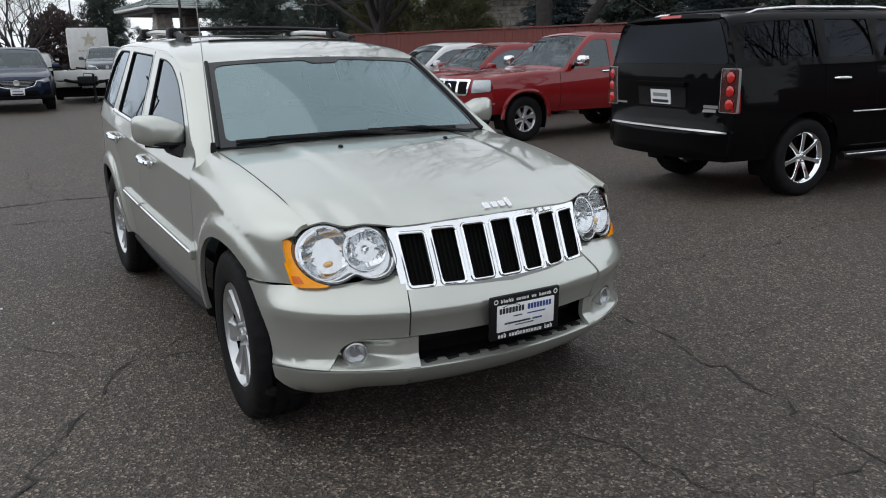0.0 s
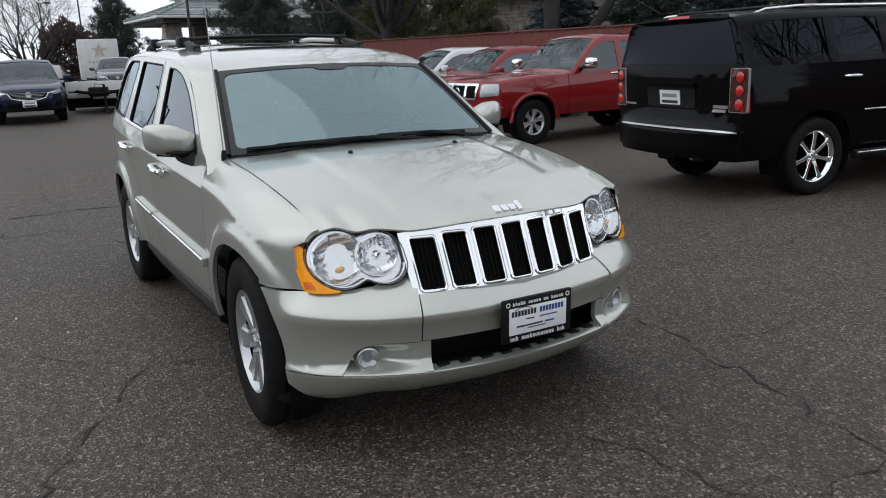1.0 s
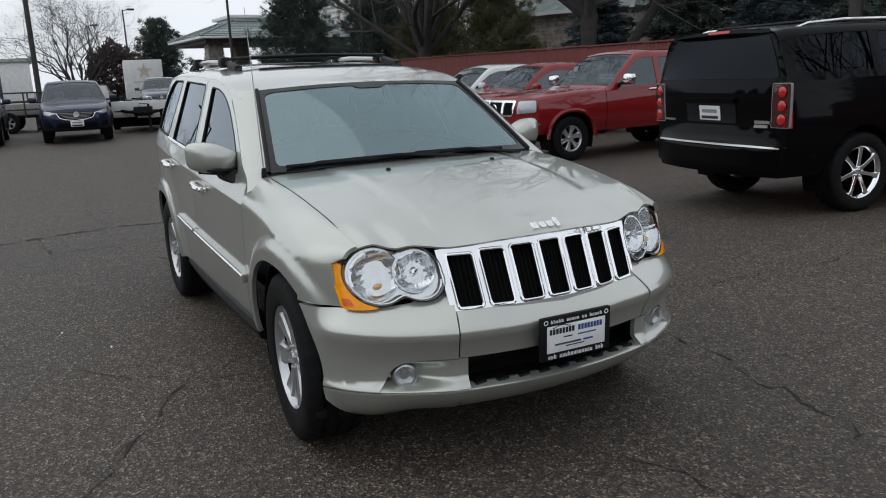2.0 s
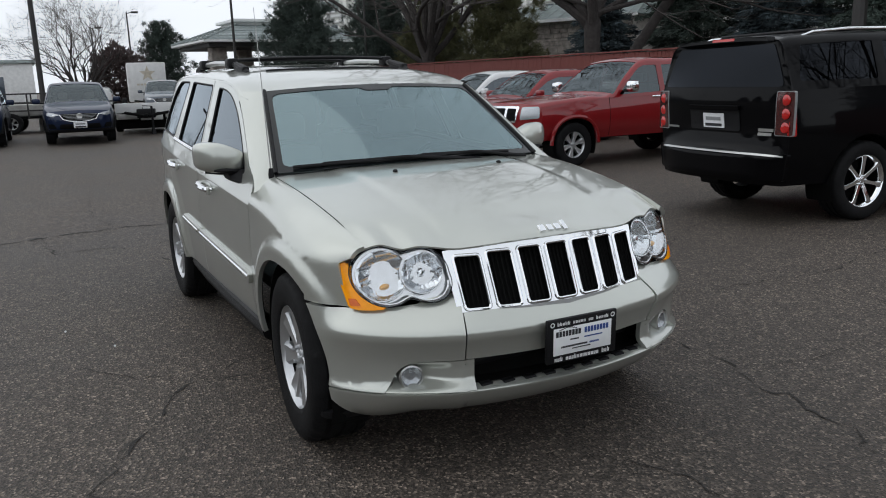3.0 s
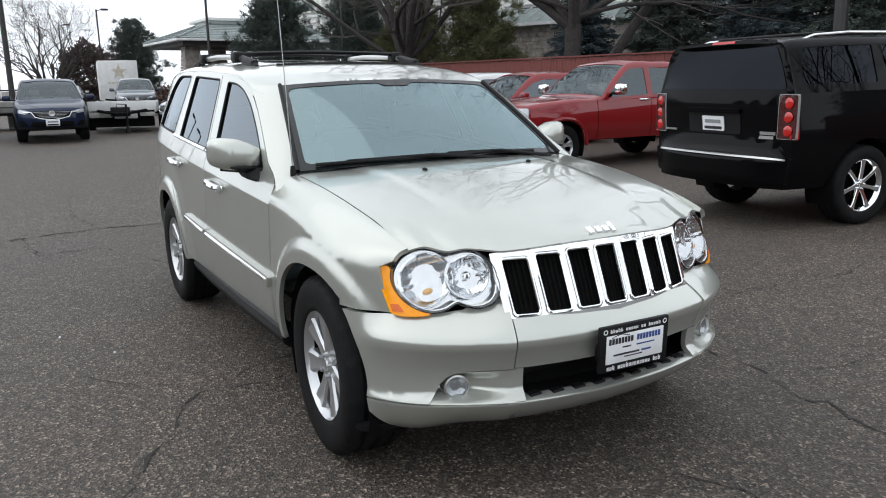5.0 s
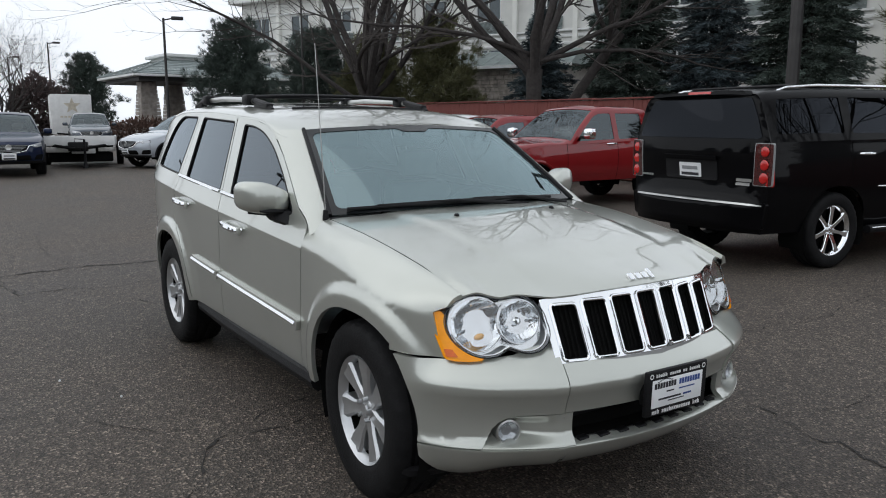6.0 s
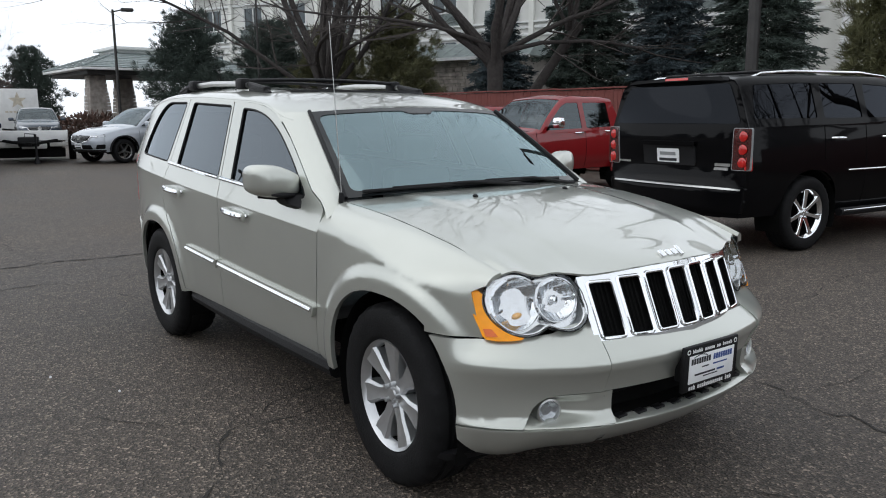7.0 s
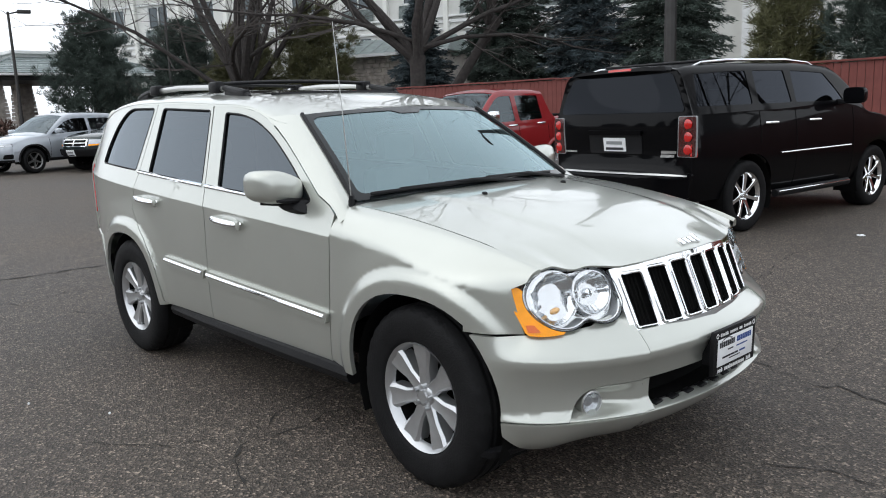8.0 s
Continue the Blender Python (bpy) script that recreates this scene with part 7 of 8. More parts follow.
def hotel():
    """Three storeys with rows of windows over shingled skirts, a low eaves line, and a plain projecting wing."""
    L, D = 41.0, 12.0
    root = thing("hotel", "pale three-storey hotel with shingled window skirts", "building", Matrix.Translation((-52.4, 18.0, 0.3)) @ Matrix.Rotation(math.atan2(13.4, 31.1), 4, "Z"))
    # local: x along the front, -y towards the lot
    bays, st, sill_h, ww, wh = 11, 3.05, 0.95, 1.7, 1.45
    pitch = L / bays
    xs = [0.0]
    for k in range(bays):
        c = (k + 0.5) * pitch
        xs += [c - ww / 2, c + ww / 2]
    xs.append(L)
    zs = [-0.3]
    for k in range(3):
        zs += [k * st + sill_h, k * st + sill_h + wh]
    zs.append(3 * st + 0.4)
    bm = bmesh.new()
    for i in range(len(xs) - 1):
        for k in range(len(zs) - 1):
            if i % 2 == 1 and k % 2 == 1:
                continue
            q = [bm.verts.new(p) for p in ((xs[i], 0, zs[k]), (xs[i + 1], 0, zs[k]), (xs[i + 1], 0, zs[k + 1]), (xs[i], 0, zs[k + 1]))]
            bm.faces.new(q)
    bmesh.ops.remove_doubles(bm, verts=bm.verts, dist=1e-4)
    ext = bmesh.ops.extrude_face_region(bm, geom=bm.faces[:])["geom"]
    bmesh.ops.translate(bm, verts=[v for v in ext if isinstance(v, bmesh.types.BMVert)], vec=(0, 0.3, 0))
    bmesh.ops.recalc_face_normals(bm, faces=bm.faces)
    part("front_wall", bm, "stucco", root)
    bm = bmesh.new()
    box(bm, 0.02, 0.9, -0.3, L - 0.02, D, 3 * st + 0.38)
    part("rooms", bm, "room", root)
    for x in (0, L - 0.3):
        bm = bmesh.new()
        box(bm, x, 0.3, -0.3, x + 0.3, D, 3 * st + 0.4)
        part("end_wall", bm, "stucco", root)
    bm = bmesh.new()
    for z, o in ((3 * st + 0.4, 0.7),):
        box(bm, -o, -o, z, L + o, D + o, z + 0.28, 0.02)
    part("eaves", bm, "trimw", root, "white eaves band")
    bm = bmesh.new()
    q = [bm.verts.new(p) for p in ((-0.7, -0.7, 3 * st + 0.69), (L + 0.7, -0.7, 3 * st + 0.69), (L + 0.7, D + 0.7, 3 * st + 0.69), (-0.7, D + 0.7, 3 * st + 0.69), (4, D / 2, 3 * st + 3.2), (L - 4, D / 2, 3 * st + 3.2))]
    for f in ((0, 1, 5, 4), (1, 2, 5), (2, 3, 4, 5), (3, 0, 4)):
        bm.faces.new([q[i] for i in f])
    part("roof", bm, "shingle", root)
    for k in range(1, 3):
        bm = bmesh.new()
        box(bm, 0, -0.10, k * st - 0.22, L, 0.0, k * st - 0.06, 0.01)
        part("floor_band", bm, "trimw", root, "white floor band")
    for k in range(3):
        z0 = k * st + sill_h
        for za, zb, d in ((z0 - 0.86, z0 - 0.76, 0.20), (z0 + wh + 0.04, z0 + wh + 0.18, 0.12)):
            bm = bmesh.new()
            box(bm, 0, -d, za, L - 0.5, 0.0, zb, 0.01)
            part("string_course", bm, "trimw", root, "white string course")
    for i in range(1, bays):
        bm = bmesh.new()
        box(bm, i * pitch - 0.14, -0.26, -0.3, i * pitch + 0.14, 0.0, 3 * st + 0.38, 0.01)
        part("pilaster", bm, "stucco2", root)
    for k in range(3):
        for i in range(bays):
            c = (i + 0.5) * pitch
            z0 = k * st + sill_h
            bm = bmesh.new()
            for x0, z, x1, z1 in ((c - ww / 2, z0, c + ww / 2, z0 + 0.08), (c - ww / 2, z0 + wh - 0.08, c + ww / 2, z0 + wh), (c - ww / 2, z0, c - ww / 2 + 0.08, z0 + wh), (c + ww / 2 - 0.08, z0, c + ww / 2, z0 + wh), (c - 0.035, z0, c + 0.035, z0 + wh)):
                box(bm, x0, 0.02, z, x1, 0.14, z1)
            w = part("window", bm, "trimw", root)
            bm = bmesh.new()
            box(bm, c - ww / 2 + 0.05, 0.09, z0 + 0.05, c + ww / 2 - 0.05, 0.10, z0 + wh - 0.05)
            part("pane", bm, "window", w)
            bm = bmesh.new()
            box(bm, c - ww / 2 + 0.06, 0.30, z0 + 0.05, c - ww / 2 + 0.42, 0.36, z0 + wh - 0.05, 0.01)
            part("curtain", bm, "stucco2", w)
            if k < 3:
                bm = bmesh.new()
                rows_ = [(-0.16, z0 - 0.75), (-0.13, z0 - 0.55), (-0.10, z0 - 0.35), (-0.07, z0 - 0.15), (-0.04, z0 - 0.03)]
                for (ya, za), (yb, zb) in zip(rows_, rows_[1:]):
                    v = [bm.verts.new(p) for p in ((c - ww / 2 - 0.2, ya, za), (c + ww / 2 + 0.2, ya, za), (c + ww / 2 + 0.2, yb + 0.02, zb), (c - ww / 2 - 0.2, yb + 0.02, zb))]
                    bm.faces.new(v)
                bmesh.ops.solidify(bm, geom=bm.faces[:], thickness=0.02)
                part("shingle_skirt", bm, "shingle", w, "grey shingle skirt")
    bm = bmesh.new()
    box(bm, L, 0.0, -0.3, L + 0.75, D, 3 * st + 0.4)
    part("end_pier", bm, "stucco", root)
    bm = bmesh.new()
    box(bm, L + 0.7, -2.6, -0.3, L + 14, D, 3 * st + 1.2)
    part("wing_wall", bm, "stucco2", root)
    bm = bmesh.new()
    box(bm, L + 0.55, -2.75, -0.3, L + 0.85, -2.45, 3 * st + 1.0)
    part("drain_column", bm, "trimw", root)
    bm = bmesh.new()
    box(bm, L + 0.2, -3.1, 3 * st + 1.2, L + 14.5, D + 0.5, 3 * st + 1.5)
    part("wing_eaves", bm, "trimw", root)
    return root


def stone_hut():
    root = thing("stone_hut", "low fieldstone building with a pale metal roof and flue", "building", Matrix.Translation((-26.4, 20.6, 0.2)) @ Matrix.Rotation(math.atan2(13.4, 31.1), 4, "Z"))
    rnd = random.Random(5)
    bm = bmesh.new()
    box(bm, -2.6, 0, 0, 4.2, 4, 3.95)
    part("wall_core", bm, "mortar", root)
    bm = bmesh.new()
    stone_wall(bm, -2.6, 4.2, 0.0, 0.9, 3.95, rnd)
    st = part("stone_facing", bm, "stone", root, "rough fieldstone", 0)
    st["kind"] = "stuff"
    bm = bmesh.new()
    v = [bm.verts.new(p) for p in ((-3.0, -0.5, 3.92), (4.6, -0.5, 3.92), (4.2, 1.6, 4.75), (-2.6, 1.6, 4.75), (-3.0, 4.4, 3.92), (4.6, 4.4, 3.92))]
    for f in ((0, 1, 2, 3), (3, 2, 5, 4), (0, 3, 4), (1, 5, 2)):
        bm.faces.new([v[i] for i in f])
    bmesh.ops.solidify(bm, geom=bm.faces[:], thickness=0.06)
    rf = part("roof", bm, "metalroof", root, "pale metal roof")
    for k in range(11):
        bm = bmesh.new()
        x = -2.8 + k * 0.7
        tube(bm, [(x, -0.5, 3.945), (x * 0.93, 1.6, 4.775)], 0.018, 5)
        part("roof_seam", bm, "metalroof", rf)
    bm = bmesh.new()
    box(bm, -3.05, -0.58, 3.80, 4.65, -0.5, 3.94)
    part("fascia", bm, "trimw", root)
    bm = bmesh.new()
    tube(bm, [(-0.9, 0.9, 4.3), (-0.9, 0.9, 5.35)], 0.13, 12)
    lathe(bm, [(0.0, 0.14), (0.22, 0.05), (0.24, 0.0), (0.13, -0.02)], 14, Matrix.Translation((-0.9, 0.9, 5.38)) @ Matrix.Rotation(radians(90), 4, "X"))
    part("flue", bm, "satin", root, "metal flue with a cap")
    return root


def porte_cochere():
    root = thing("entrance_canopy", "hotel entrance canopy with shingled hip roof on stone piers", "building", pose(-43.5, 12.25, 0.45, 0, 0, 4))
    # local: -x is away, y across; the near side faces +x
    W, Dp, zE, zT = 5.15, 3.6, 3.62, 4.58
    bm = bmesh.new()
    lo = [(-Dp, -W), (Dp, -W), (Dp, W), (-Dp, W)]
    hi = [(-1.4, -2.5), (1.4, -2.5), (1.4, 2.5), (-1.4, 2.5)]
    rows = 9
    for k in range(rows):
        bm = bmesh.new()
        f0, f1 = k / rows, (k + 1) / rows + 0.02
        for i in range(4):
            a, b = (Vector(lo[i]).lerp(Vector(hi[i]), f) for f in (f0, f1))
            c, d = (Vector(lo[(i + 1) % 4]).lerp(Vector(hi[(i + 1) % 4]), f) for f in (f0, f1))
            z0, z1 = zE + (zT - zE) * f0 + 0.03, zE + (zT - zE) * f1
            bm.faces.new([bm.verts.new(p) for p in ((a.x, a.y, z0), (c.x, c.y, z0), (d.x, d.y, z1), (b.x, b.y, z1))])
        part("shingle_course", bm, "shingle", root, "grey shingle course", 0)
    for s in (1, -1):
        for t in (1, -1):
            bm = bmesh.new()
            tube(bm, [(t * Dp, s * W, zE + 0.04), (t * 1.4, s * 2.5, zT + 0.03)], 0.06, 6)
            part("hip_cap", bm, "shingle", root)
    bm = bmesh.new()
    box(bm, -1.5, -2.6, zT - 0.05, 1.5, 2.6, zT + 0.12, 0.03)
    box(bm, -1.75, -2.85, zT + 0.12, 1.75, 2.85, zT + 0.30, 0.03)
    part("roof_cap", bm, "trimw", root, "white flat cap")
    bm = bmesh.new()
    box(bm, -Dp, -W, zE - 0.13, Dp, W, zE, 0.02)
    part("eave_board", bm, "trimw", root)
    bm = bmesh.new()
    box(bm, -Dp + 0.4, -W + 0.4, zE - 0.36, Dp - 0.4, W - 0.4, zE - 0.13)
    part("beam", bm, "pole", root, "dark underside beam")
    rnd = random.Random(9)
    for s in (-1, 1):
        for t in (1, -1):
            cx, cy = (1.5 if t > 0 else -1.3), (3.6 if s > 0 else (-3.85 if t > 0 else -1.40))
            bm = bmesh.new()
            z = -0.4
            while z < zE - 0.37:
                h = rnd.uniform(0.16, 0.26)
                k = 0.66 - 0.27 * min(1, (z + 0.4) / 3.3)
                n = 3
                for i in range(n):
                    w = 2 * k / n
                    for (ax, ay, sx, sy) in ((cx + k, cy - k + (i + 0.5) * w, 0.06, w), (cx - k + (i + 0.5) * w, cy - k, w, 0.06), (cx - k + (i + 0.5) * w, cy + k, w, 0.06)):
                        b2 = bmesh.new()
                        d = rnd.uniform(0.0, 0.05)
                        bmesh.ops.create_cube(b2, size=1, matrix=Matrix.Translation((ax, ay, z + h / 2)) @ Matrix.Diagonal((sx + d - 0.015, sy + d - 0.015, h - 0.02, 1)))
                        join(bm, b2)
                z += h
            box(bm, cx - 0.38, cy - 0.38, -0.4, cx + 0.38, cy + 0.38, zE - 0.36)
            pr = part("stone_pier", bm, "stone", root, "tapered stone pier", 0)
    return root


def far_shed():
    root = thing("warehouse", "long white low building beyond the lot", "building", pose(-95, -9, 0.53, 0, 0, 0))
    bm = bmesh.new()
    box(bm, -10, -22, 0, 0, 9, 4.2, 0.03)
    part("wall", bm, "boxwhite", root)
    bm = bmesh.new()
    box(bm, -10.3, -22.3, 4.2, 0.3, 9.3, 4.6, 0.03)
    part("roof_edge", bm, "metalroof", root)
    for k in range(6):
        bm = bmesh.new()
        box(bm, -0.05, -20 + k * 4.6, 0.0, 0.05, -17 + k * 4.6, 2.8, 0.02)
        part("door_panel", bm, "slate", root)


def fence():
    """A board fence stained red-brown: posts, rails, cap and separate boards."""
    root = thing("board_fence", "red-brown stained board fence with a cap rail", "fence", Matrix.Translation((0, 12.6, 0)), kind="structure")
    x0, x1, h = -31.0, 9.0, 2.06
    n = 286
    w = (x1 - x0) / n
    bm = bmesh.new()
    box(bm, -w / 2 + 0.004, -0.012, 0.05, w / 2 - 0.004, 0.012, h, 0.004)
    base = part("board", bm, "fence", root, "", 0)
    base.location.x = x0 + w / 2
    for k in range(1, n):
        b = new("board", base.data)
        b.parent = root
        b.location = (x0 + (k + 0.5) * w, random.uniform(-0.004, 0.004), random.uniform(-0.008, 0.008) + 0.01 * max(0, -(x0 + k * w) - 6) * 0.6)
    for z in (h + 0.03,):
        for k in range(16):
            a, b = x0 + k * 2.5, x0 + (k + 1) * 2.5
            bm = bmesh.new()
            box(bm, a + 0.003, -0.06, z - 0.02 + 0.006 * max(0, -a - 6), b - 0.003, 0.06, z + 0.02 + 0.006 * max(0, -a - 6), 0.005)
            part("cap_rail", bm, "fence", root)
            bm = bmesh.new()
            box(bm, a - 0.05, 0.014, -0.1, a + 0.05, 0.11, h)
            part("post", bm, "fence", root)
    return root


fence()
hotel()
stone_hut()
porte_cochere()
far_shed()
flat_trailer()
rail_trailer()
box_trailer()

# planted bank behind the fence
bm = bmesh.new()
box(bm, -60, 12.75, -0.1, 30, 60, 0.25)
tagged(part("planting_bed", bm, "soil", None), "mulched planting bed behind the fence", "ground", kind="structure")
# kerb and planting along the far edge
bm = bmesh.new()
box(bm, -34.2, 1.5, 0.2, -34.0, 12.7, 0.44, 0.02)
tagged(part("kerb", bm, "kerb", None), "pale concrete kerb at the lot's far edge", "kerb", kind="structure")

bare_tree("bare_tree", "large leafless spreading tree behind the fence", pose(-25.4, 13.6, 0.2), 11, 19.0, 9.0, 2.3, 0.29, 5, 6,
          limbs=[(233, 26, 11.0, 0.11, 1.9), (226, 58, 9.5, 0.18, 2.2), (60, 46, 9.0, 0.14, 2.2), (45, 70, 8.0, 0.15, 2.3), (40, 26, 9.0, 0.09, 3.4), (300, 44, 7.0, 0.13, 2.4)])
bare_tree("bare_tree", "large leafless tree with a thick low fork", pose(-15.5, 14.3, 0.2), 29, 18.0, 9.0, 3.0, 0.27, 5, 6,
          limbs=[(230, 36, 9.0, 0.14, 2.8), (225, 62, 8.5, 0.16, 2.9), (53, 30, 8.0, 0.10, 3.1), (60, 14, 7.0, 0.08, 3.2), (50, 66, 8.0, 0.15, 3.0), (238, 22, 9.0, 0.075, 3.4)])
bare_tree("bare_tree", "leafless tree leaning to one side beside the spruces", pose(-15.9, 15.1, 0.2), 71, 9.5, 4.0, 4.2, 0.17, 3, 5, lean=(1.45, 1.95))
bare_tree("bare_tree", "leafless pale-twigged tree across the lot", pose(-50.5, 1.85, 0.5), 31, 6.9, 4.6, 0.6, 0.15, 13, 6, mats=("bark", "twig"))
bare_tree("bare_tree", "small leafless tree at the lot's edge", pose(-60, -5.5, 0.5), 37, 6.5, 5.0, 1.0, 0.18, 5, 5)
thicket("round_tree", "dense round brown leafless tree", pose(-53.2, 4.3, 0.6), 41, (2.3, 1.9, 2.2), "shrub", 9000, "tree", 0.22)
conifer("pine_tree", "small dark pine across the lot", pose(-55.0, 7.6, 0.5), 51, 5.4, 2.4, "needle", "pine", 0.6)
conifer("pine_tree", "broad dark green pine beside the canopy", pose(-37.2, 12.1, 0.3), 52, 6.3, 3.0, "needle", "pine", 0.2)
conifer("pine_tree", "mid-green pine in front of the hotel", pose(-32.0, 14.4, 0.3), 53, 5.4, 2.9, "needle", "pine", 0.2)
conifer("pine_tree", "mid-green pine in front of the hotel", pose(-28.6, 15.6, 0.3), 54, 5.0, 2.4, "olive", "pine", 0.2)
conifer("pine_tree", "olive green pine with yellowing needles", pose(-24.6, 16.6, 0.3), 55, 5.4, 2.5, "olive", "pine", 0.2)
conifer("spruce_tree", "tall dark spruce close behind the fence", pose(-18.9, 17.6, 0.3), 61, 5.4, 1.9, "bluen", "spruce", 0.2)
conifer("spruce_tree", "tall dark green spruce close behind the fence", pose(-15.9, 19.2, 0.3), 62, 9.6, 2.5, "needle", "spruce", 0.2)
conifer("spruce_tree", "blue-green spruce close behind the fence", pose(-13.4, 20.5, 0.3), 63, 7.6, 2.3, "bluen", "spruce", 0.2)
conifer("spruce_tree", "tall dark green spruce close behind the fence", pose(-11.0, 22.1, 0.3), 64, 10.2, 2.7, "needle", "spruce", 0.2)
conifer("pine_tree", "bushy green pine behind the fence", pose(-4.9, 17.3, 0.3), 66, 4.6, 1.3, "olive", "pine", 0.3)
conifer("pine_tree", "dark pine behind the fence", pose(-2.6, 18.0, 0.3), 67, 5.8, 2.3, "needle", "pine", 0.3)
conifer("pine_tree", "dark pine behind the fence", pose(-1.2, 17.5, 0.3), 68, 5.8, 2.6, "needle", "pine", 0.3)
for i, (x, y, sx, sy, sz) in enumerate(((-39.8, 7.6, 1.0, 2.4, 0.7), (-40.0, 12.0, 1.0, 2.6, 0.75))):
    thicket("hedge", "rusty brown low hedge by the canopy", pose(x, y, 0.4), 70 + i, (sx, sy, sz), "hedge", 2600, "hedge", 0.2)
for i, x in enumerate((-23.0, -20.0, -12.5, -8.0, 1.0, 3.6)):
    thicket("shrub", "low dark evergreen shrub along the fence", pose(x, 13.9, 0.25), 80 + i, (1.7, 0.9, 0.85), "needle" if i % 2 else "olive", 2200, "shrub", 0.2)
thicket("shrub", "dry olive shrub in front of the fence", pose(0.9, 12.0, 0.0), 90, (1.6, 0.45, 0.62), "olive", 1800, "shrub", 0.14)

lamp_post("thick dark bronze pole behind the fence", -6.0, 13.6, 9.5, 0.15, 1.0, 0, 1, 0.2)
lamp_post("dark lamp post by the entrance canopy", -34.9, 7.85, 6.1, 0.08, 0.9, 80)
lamp_post("tall dark lamp post at the lot's end", -26.6, -1.03, 9.5, 0.10, 0.9, 90, 2)
lamp_post("tall dark lamp post at the lot's end", -27.5, -2.88, 9.5, 0.07, 0.9, 90)
lamp_post("far thin lamp post", -66.0, 6.85, 7.2, 0.08, 0.9, 90)
lamp_post("far thin lamp post", -72.0, 4.5, 6.4, 0.08, 0.9, 90)
lamp_post("thin dark pole among the pines", -30.6, 13.0, 7.5, 0.06, 0.6, 90, 1, 0.2)
# on the side behind the camera
lamp_post("dark twin-headed lamp post across the lot", -41.7, -19.1, 10.8, 0.07, 0.5, 70, 2)
lamp_post("dark lamp post far across the lot", -53.3, -12.7, 7.4, 0.12, 1.2, 60)
lamp_post("dark lamp post far across the lot", -53.0, -14.3, 7.0, 0.12, 1.2, 60)
bare_tree("bare_tree", "leafless tree far across the lot", pose(-60.0, -15.5, 0.5), 43, 7.5, 6.0, 1.0, 0.22, 6, 5)
bare_tree("bare_tree", "leafless tree far across the lot", pose(-58.0, -11.2, 0.5), 44, 7.0, 5.0, 1.0, 0.20, 6, 5)
bare_tree("bare_tree", "leafless tree behind the fence at the lot's near end", pose(10.5, 18.0, 0.2), 45, 12.0, 8.0, 2.4, 0.30, 5, 6)
bare_tree("bare_tree", "leafless tree on the street side of the lot", pose(-9.0, -24.0, 0.0), 33, 9.0, 7.0, 2.0, 0.22, 5, 5)
bare_tree("bare_tree", "leafless tree on the street side of the lot", pose(-18.0, -26.0, 0.0), 34, 9.0, 7.0, 2.0, 0.22, 5, 5)


def blocker_building():
    """A long low building added unseen behind the camera to block sky from reflections: dark glass bays between pale
    piers under a flat roof.
    """
    root = thing("blocker_building", "unseen long low building added to darken reflections, with dark glass bays and flat roof", "building", pose(6.0, -27.0, 0, 0, 0, 0))
    bm = bmesh.new()
    box(bm, -16, -9, 0, 24, -0.4, 4.6, 0.02)
    part("wall", bm, "grey_trim", root)
    for k in range(11):
        x = -16 + k * 4.0
        bm = bmesh.new()
        box(bm, x - 0.3, -0.4, 0, x + 0.3, 0.2, 4.6, 0.03)
        part("pier", bm, "stone", root)
        if k < 10:
            bm = bmesh.new()
            box(bm, x + 0.3, -0.32, 0.3, x + 3.7, -0.26, 3.4)
            part("glass_bay", bm, "blackglass", root)
    bm = bmesh.new()
    box(bm, -16.6, -9.4, 4.6, 24.6, 0.8, 5.3, 0.04)
    part("roof_edge", bm, "slate", root)


blocker_building()
# unseen pines, added to hide low sky from the cars' reflections
for i, (x, y) in enumerate(((-16.0, -30.0), (-23.0, -31.0), (-30.0, -28.0), (-37.0, -27.0))):
    conifer("pine_tree", "unseen dark pine added behind the camera to darken reflections", pose(x, y, 0.0), 100 + i, 6.5, 2.8, "needle", "pine", 0.2)
# more pines added out of view, so that black paint reflects something dark
for i, (x, y) in enumerate(((22.0, -8.0), (24.0, 0.0), (23.0, 8.0), (21.0, 15.0), (14.0, 20.0))):
    conifer("pine_tree", "unseen dark pine added at the lot's near end to darken reflections", pose(x, y, 0.0), 110 + i, 6.0, 2.8, "needle", "pine", 0.2)

# ---- cracks and small things on the ground ----


def crack(points, width, seed, label="thin dark crack in the asphalt"):
    """A ragged ribbon of dark filler along a line of places."""
    rnd = random.Random(seed)
    pts = []
    for (a, b), (c, d) in zip(points, points[1:]):
        n = max(2, int(math.hypot(c - a, d - b) / 0.06))
        for k in range(n):
            f = k / n
            pts.append(Vector((a + (c - a) * f + rnd.gauss(0, 0.018), b + (d - b) * f + rnd.gauss(0, 0.018), 0)))
    bm = bmesh.new()
    prev = None
    for i, p in enumerate(pts):
        t = (pts[min(i + 1, len(pts) - 1)] - pts[max(i - 1, 0)]).normalized()
        s = Vector((-t.y, t.x, 0)) * width * 0.72 * rnd.uniform(0.12, 1.0) ** 1.5 * min(1, i / 4, (len(pts) - 1 - i) / 4 + 0.05)
        z = lot(p.x, p.y) + 0.004
        row = [bm.verts.new((p.x + s.x, p.y + s.y, z)), bm.verts.new((p.x - s.x, p.y - s.y, z))]
        if prev:
            bm.faces.new((prev[0], prev[1], row[1], row[0]))
        prev = row
    return tagged(part("crack", bm, "tar", None), label, "crack", kind="structure")


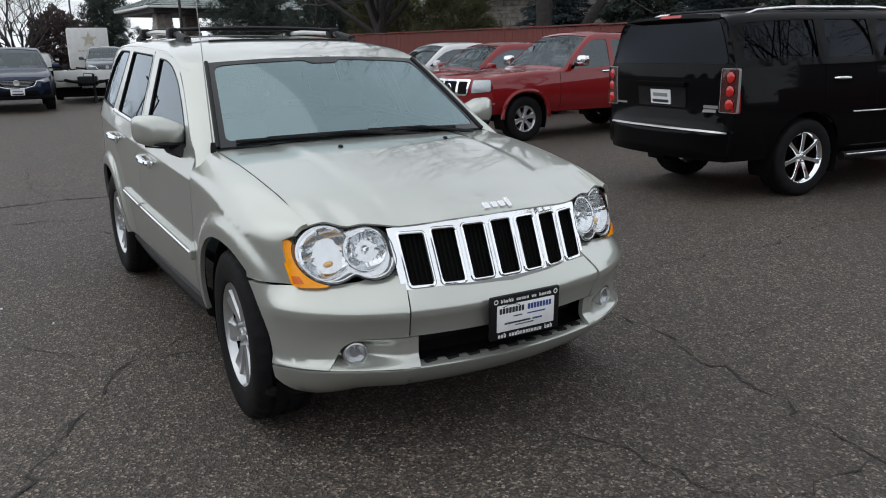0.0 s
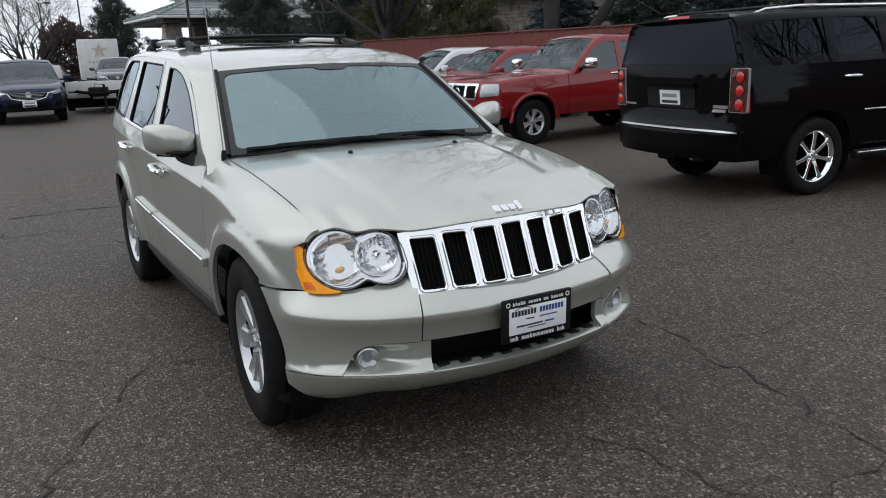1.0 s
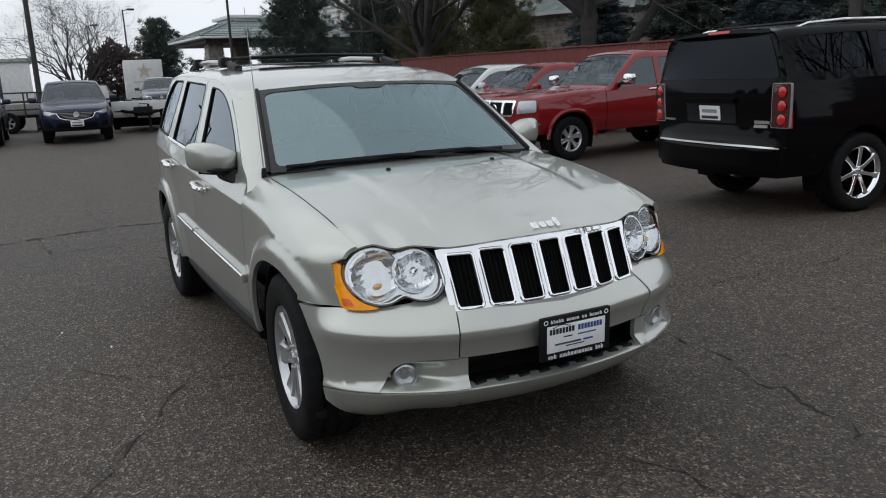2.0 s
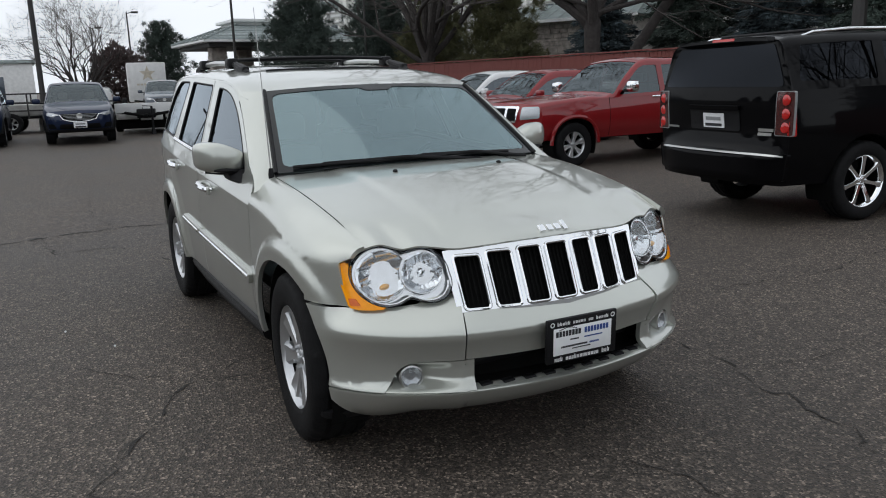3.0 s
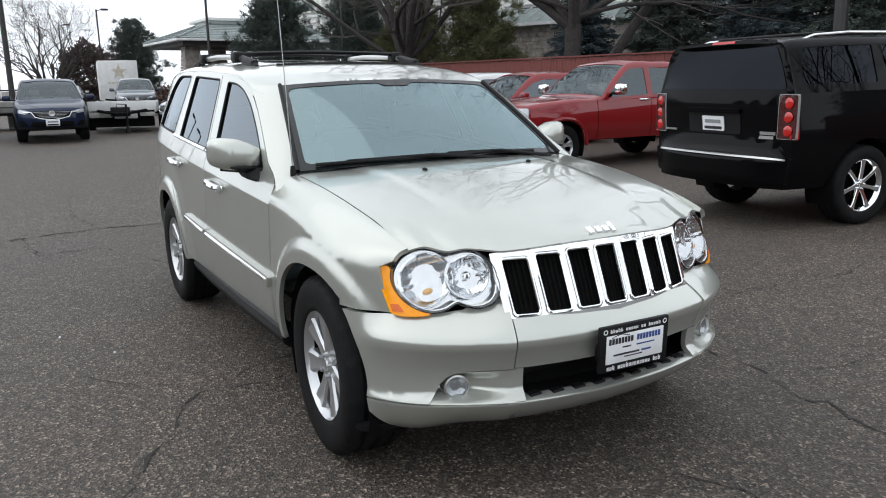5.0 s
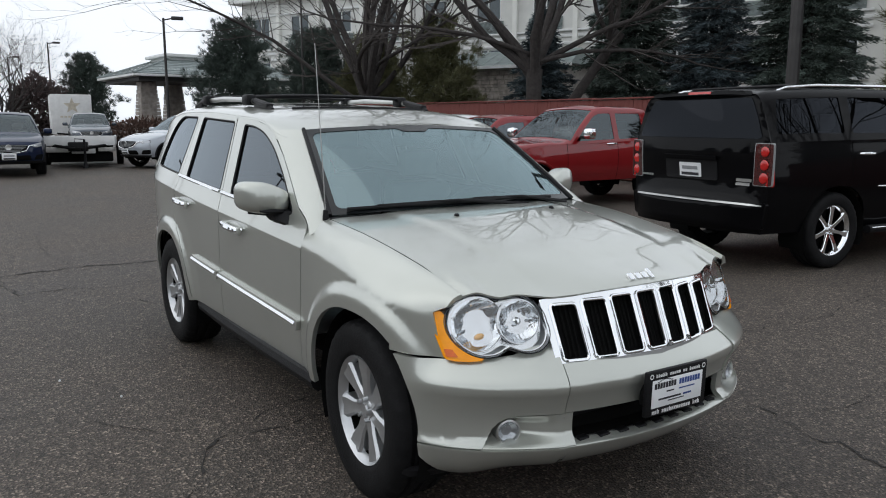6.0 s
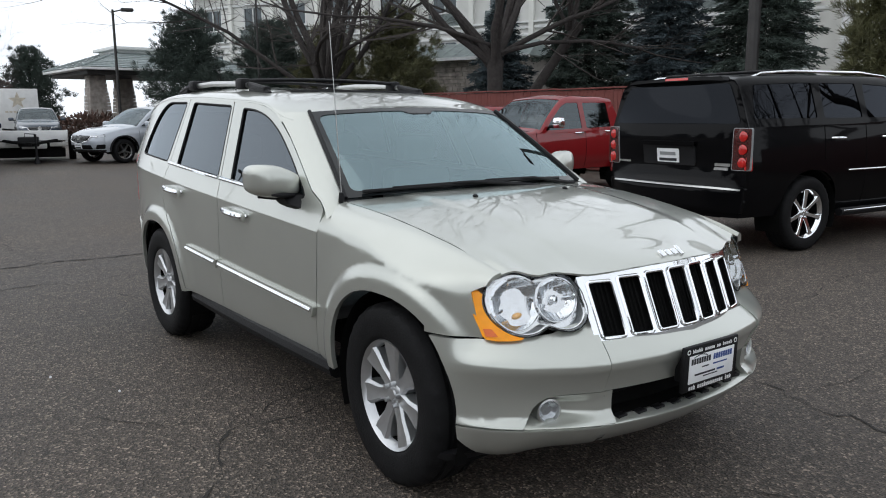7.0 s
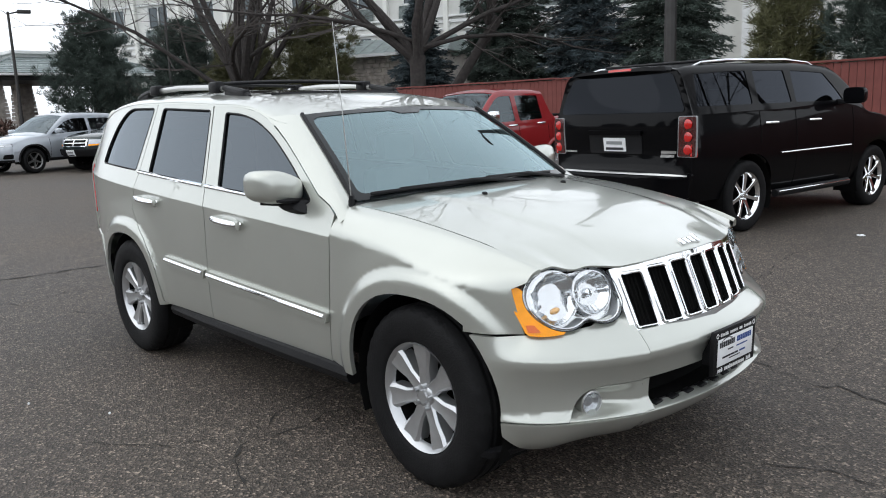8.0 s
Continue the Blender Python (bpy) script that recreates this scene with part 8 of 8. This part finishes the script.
crack([(-4.5, -3.4), (-4.58, -2.14), (-4.74, -1.61), (-4.86, -1.0), (-4.8, -0.42), (-4.76, 0.13), (-4.85, 1.6), (-4.7, 3.0), (-4.9, 4.6)], 0.048, 1, "dark tar-filled joint across the lot")
crack([(-7.8, -1.05), (-6.6, -1.15), (-5.7, -1.12), (-4.86, -1.0)], 0.012, 9, "dark tar-filled joint branching off")
crack([(0.85, 1.62), (1.31, 1.42), (1.51, 1.38), (1.66, 1.41), (1.81, 1.38), (2.02, 1.29), (2.29, 1.27), (2.48, 1.21), (2.61, 1.21), (2.73, 1.12), (2.92, 1.11), (3.12, 1.06), (3.6, 1.0), (4.2, 0.9)], 0.013, 2)
crack([(0.45, 1.7), (0.60, 2.22), (0.72, 2.43), (0.70, 2.68), (0.72, 2.98), (0.77, 3.4), (0.76, 3.7), (0.66, 4.1), (0.58, 4.6), (0.7, 5.4)], 0.012, 3)
crack([(1.9, -1.95), (1.62, -1.80), (1.36, -1.67), (1.16, -1.55), (1.0, -1.47), (0.9, -1.38), (0.72, -1.32), (0.52, -1.24), (0.42, -1.12), (0.37, -1.0), (0.31, -0.92), (0.23, -0.80), (0.18, -0.62), (0.15, -0.2)], 0.017, 4)
crack([(0.52, -1.24), (0.5, -1.04), (0.51, -0.88), (0.45, -0.70), (0.52, -0.4)], 0.010, 10)
crack([(-0.2, -1.75), (0.1, -1.50), (0.22, -1.36), (0.30, -1.25), (0.38, -1.17)], 0.009, 11)
crack([(2.2, 0.24), (2.41, 0.27), (2.51, 0.33), (2.65, 0.31), (2.75, 0.33), (2.91, 0.36), (3.1, 0.5)], 0.010, 5)
crack([(3.08, 0.5), (3.1, 0.7), (3.11, 0.86), (3.12, 1.02), (3.2, 1.2)], 0.012, 6)
crack([(-4.75, -1.75), (-4.1, -1.72), (-3.66, -1.66), (-3.72, -1.40), (-3.70, -1.14), (-3.42, -0.97), (-2.85, -0.79), (-2.3, -0.6)], 0.018, 7)
crack([(-3.62, -1.14), (-3.55, -0.91), (-3.74, -0.62), (-3.58, -0.23), (-3.7, 0.6)], 0.016, 12)
crack([(0.2, 2.1), (-0.6, 3.2), (-1.3, 4.4)], 0.010, 8)
crack([(1.81, 1.38), (1.95, 1.75), (1.9, 2.2), (2.1, 2.7)], 0.008, 13)
crack([(0.72, 2.98), (1.3, 3.15), (1.9, 3.05), (2.4, 3.3)], 0.008, 14)
crack([(-2.2, -2.6), (-1.6, -2.35), (-1.1, -2.45), (-0.5, -2.15), (-0.2, -1.75)], 0.009, 15)
bm = bmesh.new()
for k in range(5):
    bmesh.ops.create_icosphere(bm, subdivisions=1, radius=0.014, matrix=Matrix.Translation((random.uniform(-0.04, 0.04), random.uniform(-0.04, 0.04), 0.008)) @ Matrix.Diagonal((1.6, 1.2, 0.7, 1)))
ob = part("paper_scrap", bm, "snow", None)
ob.location = (0.74, 6.0, 0.0)
tagged(ob, "small pale crumbs of litter on the asphalt", "litter", kind="stuff")
for x, y in ((-0.41, -1.45), (-0.9, -1.7)):
    bm = bmesh.new()
    bmesh.ops.create_icosphere(bm, subdivisions=1, radius=0.008)
    ob = part("pebble", bm, "snow", None)
    ob.location = (x, y, 0.006)
    tagged(ob, "tiny white pebble lying on the asphalt", "pebble")
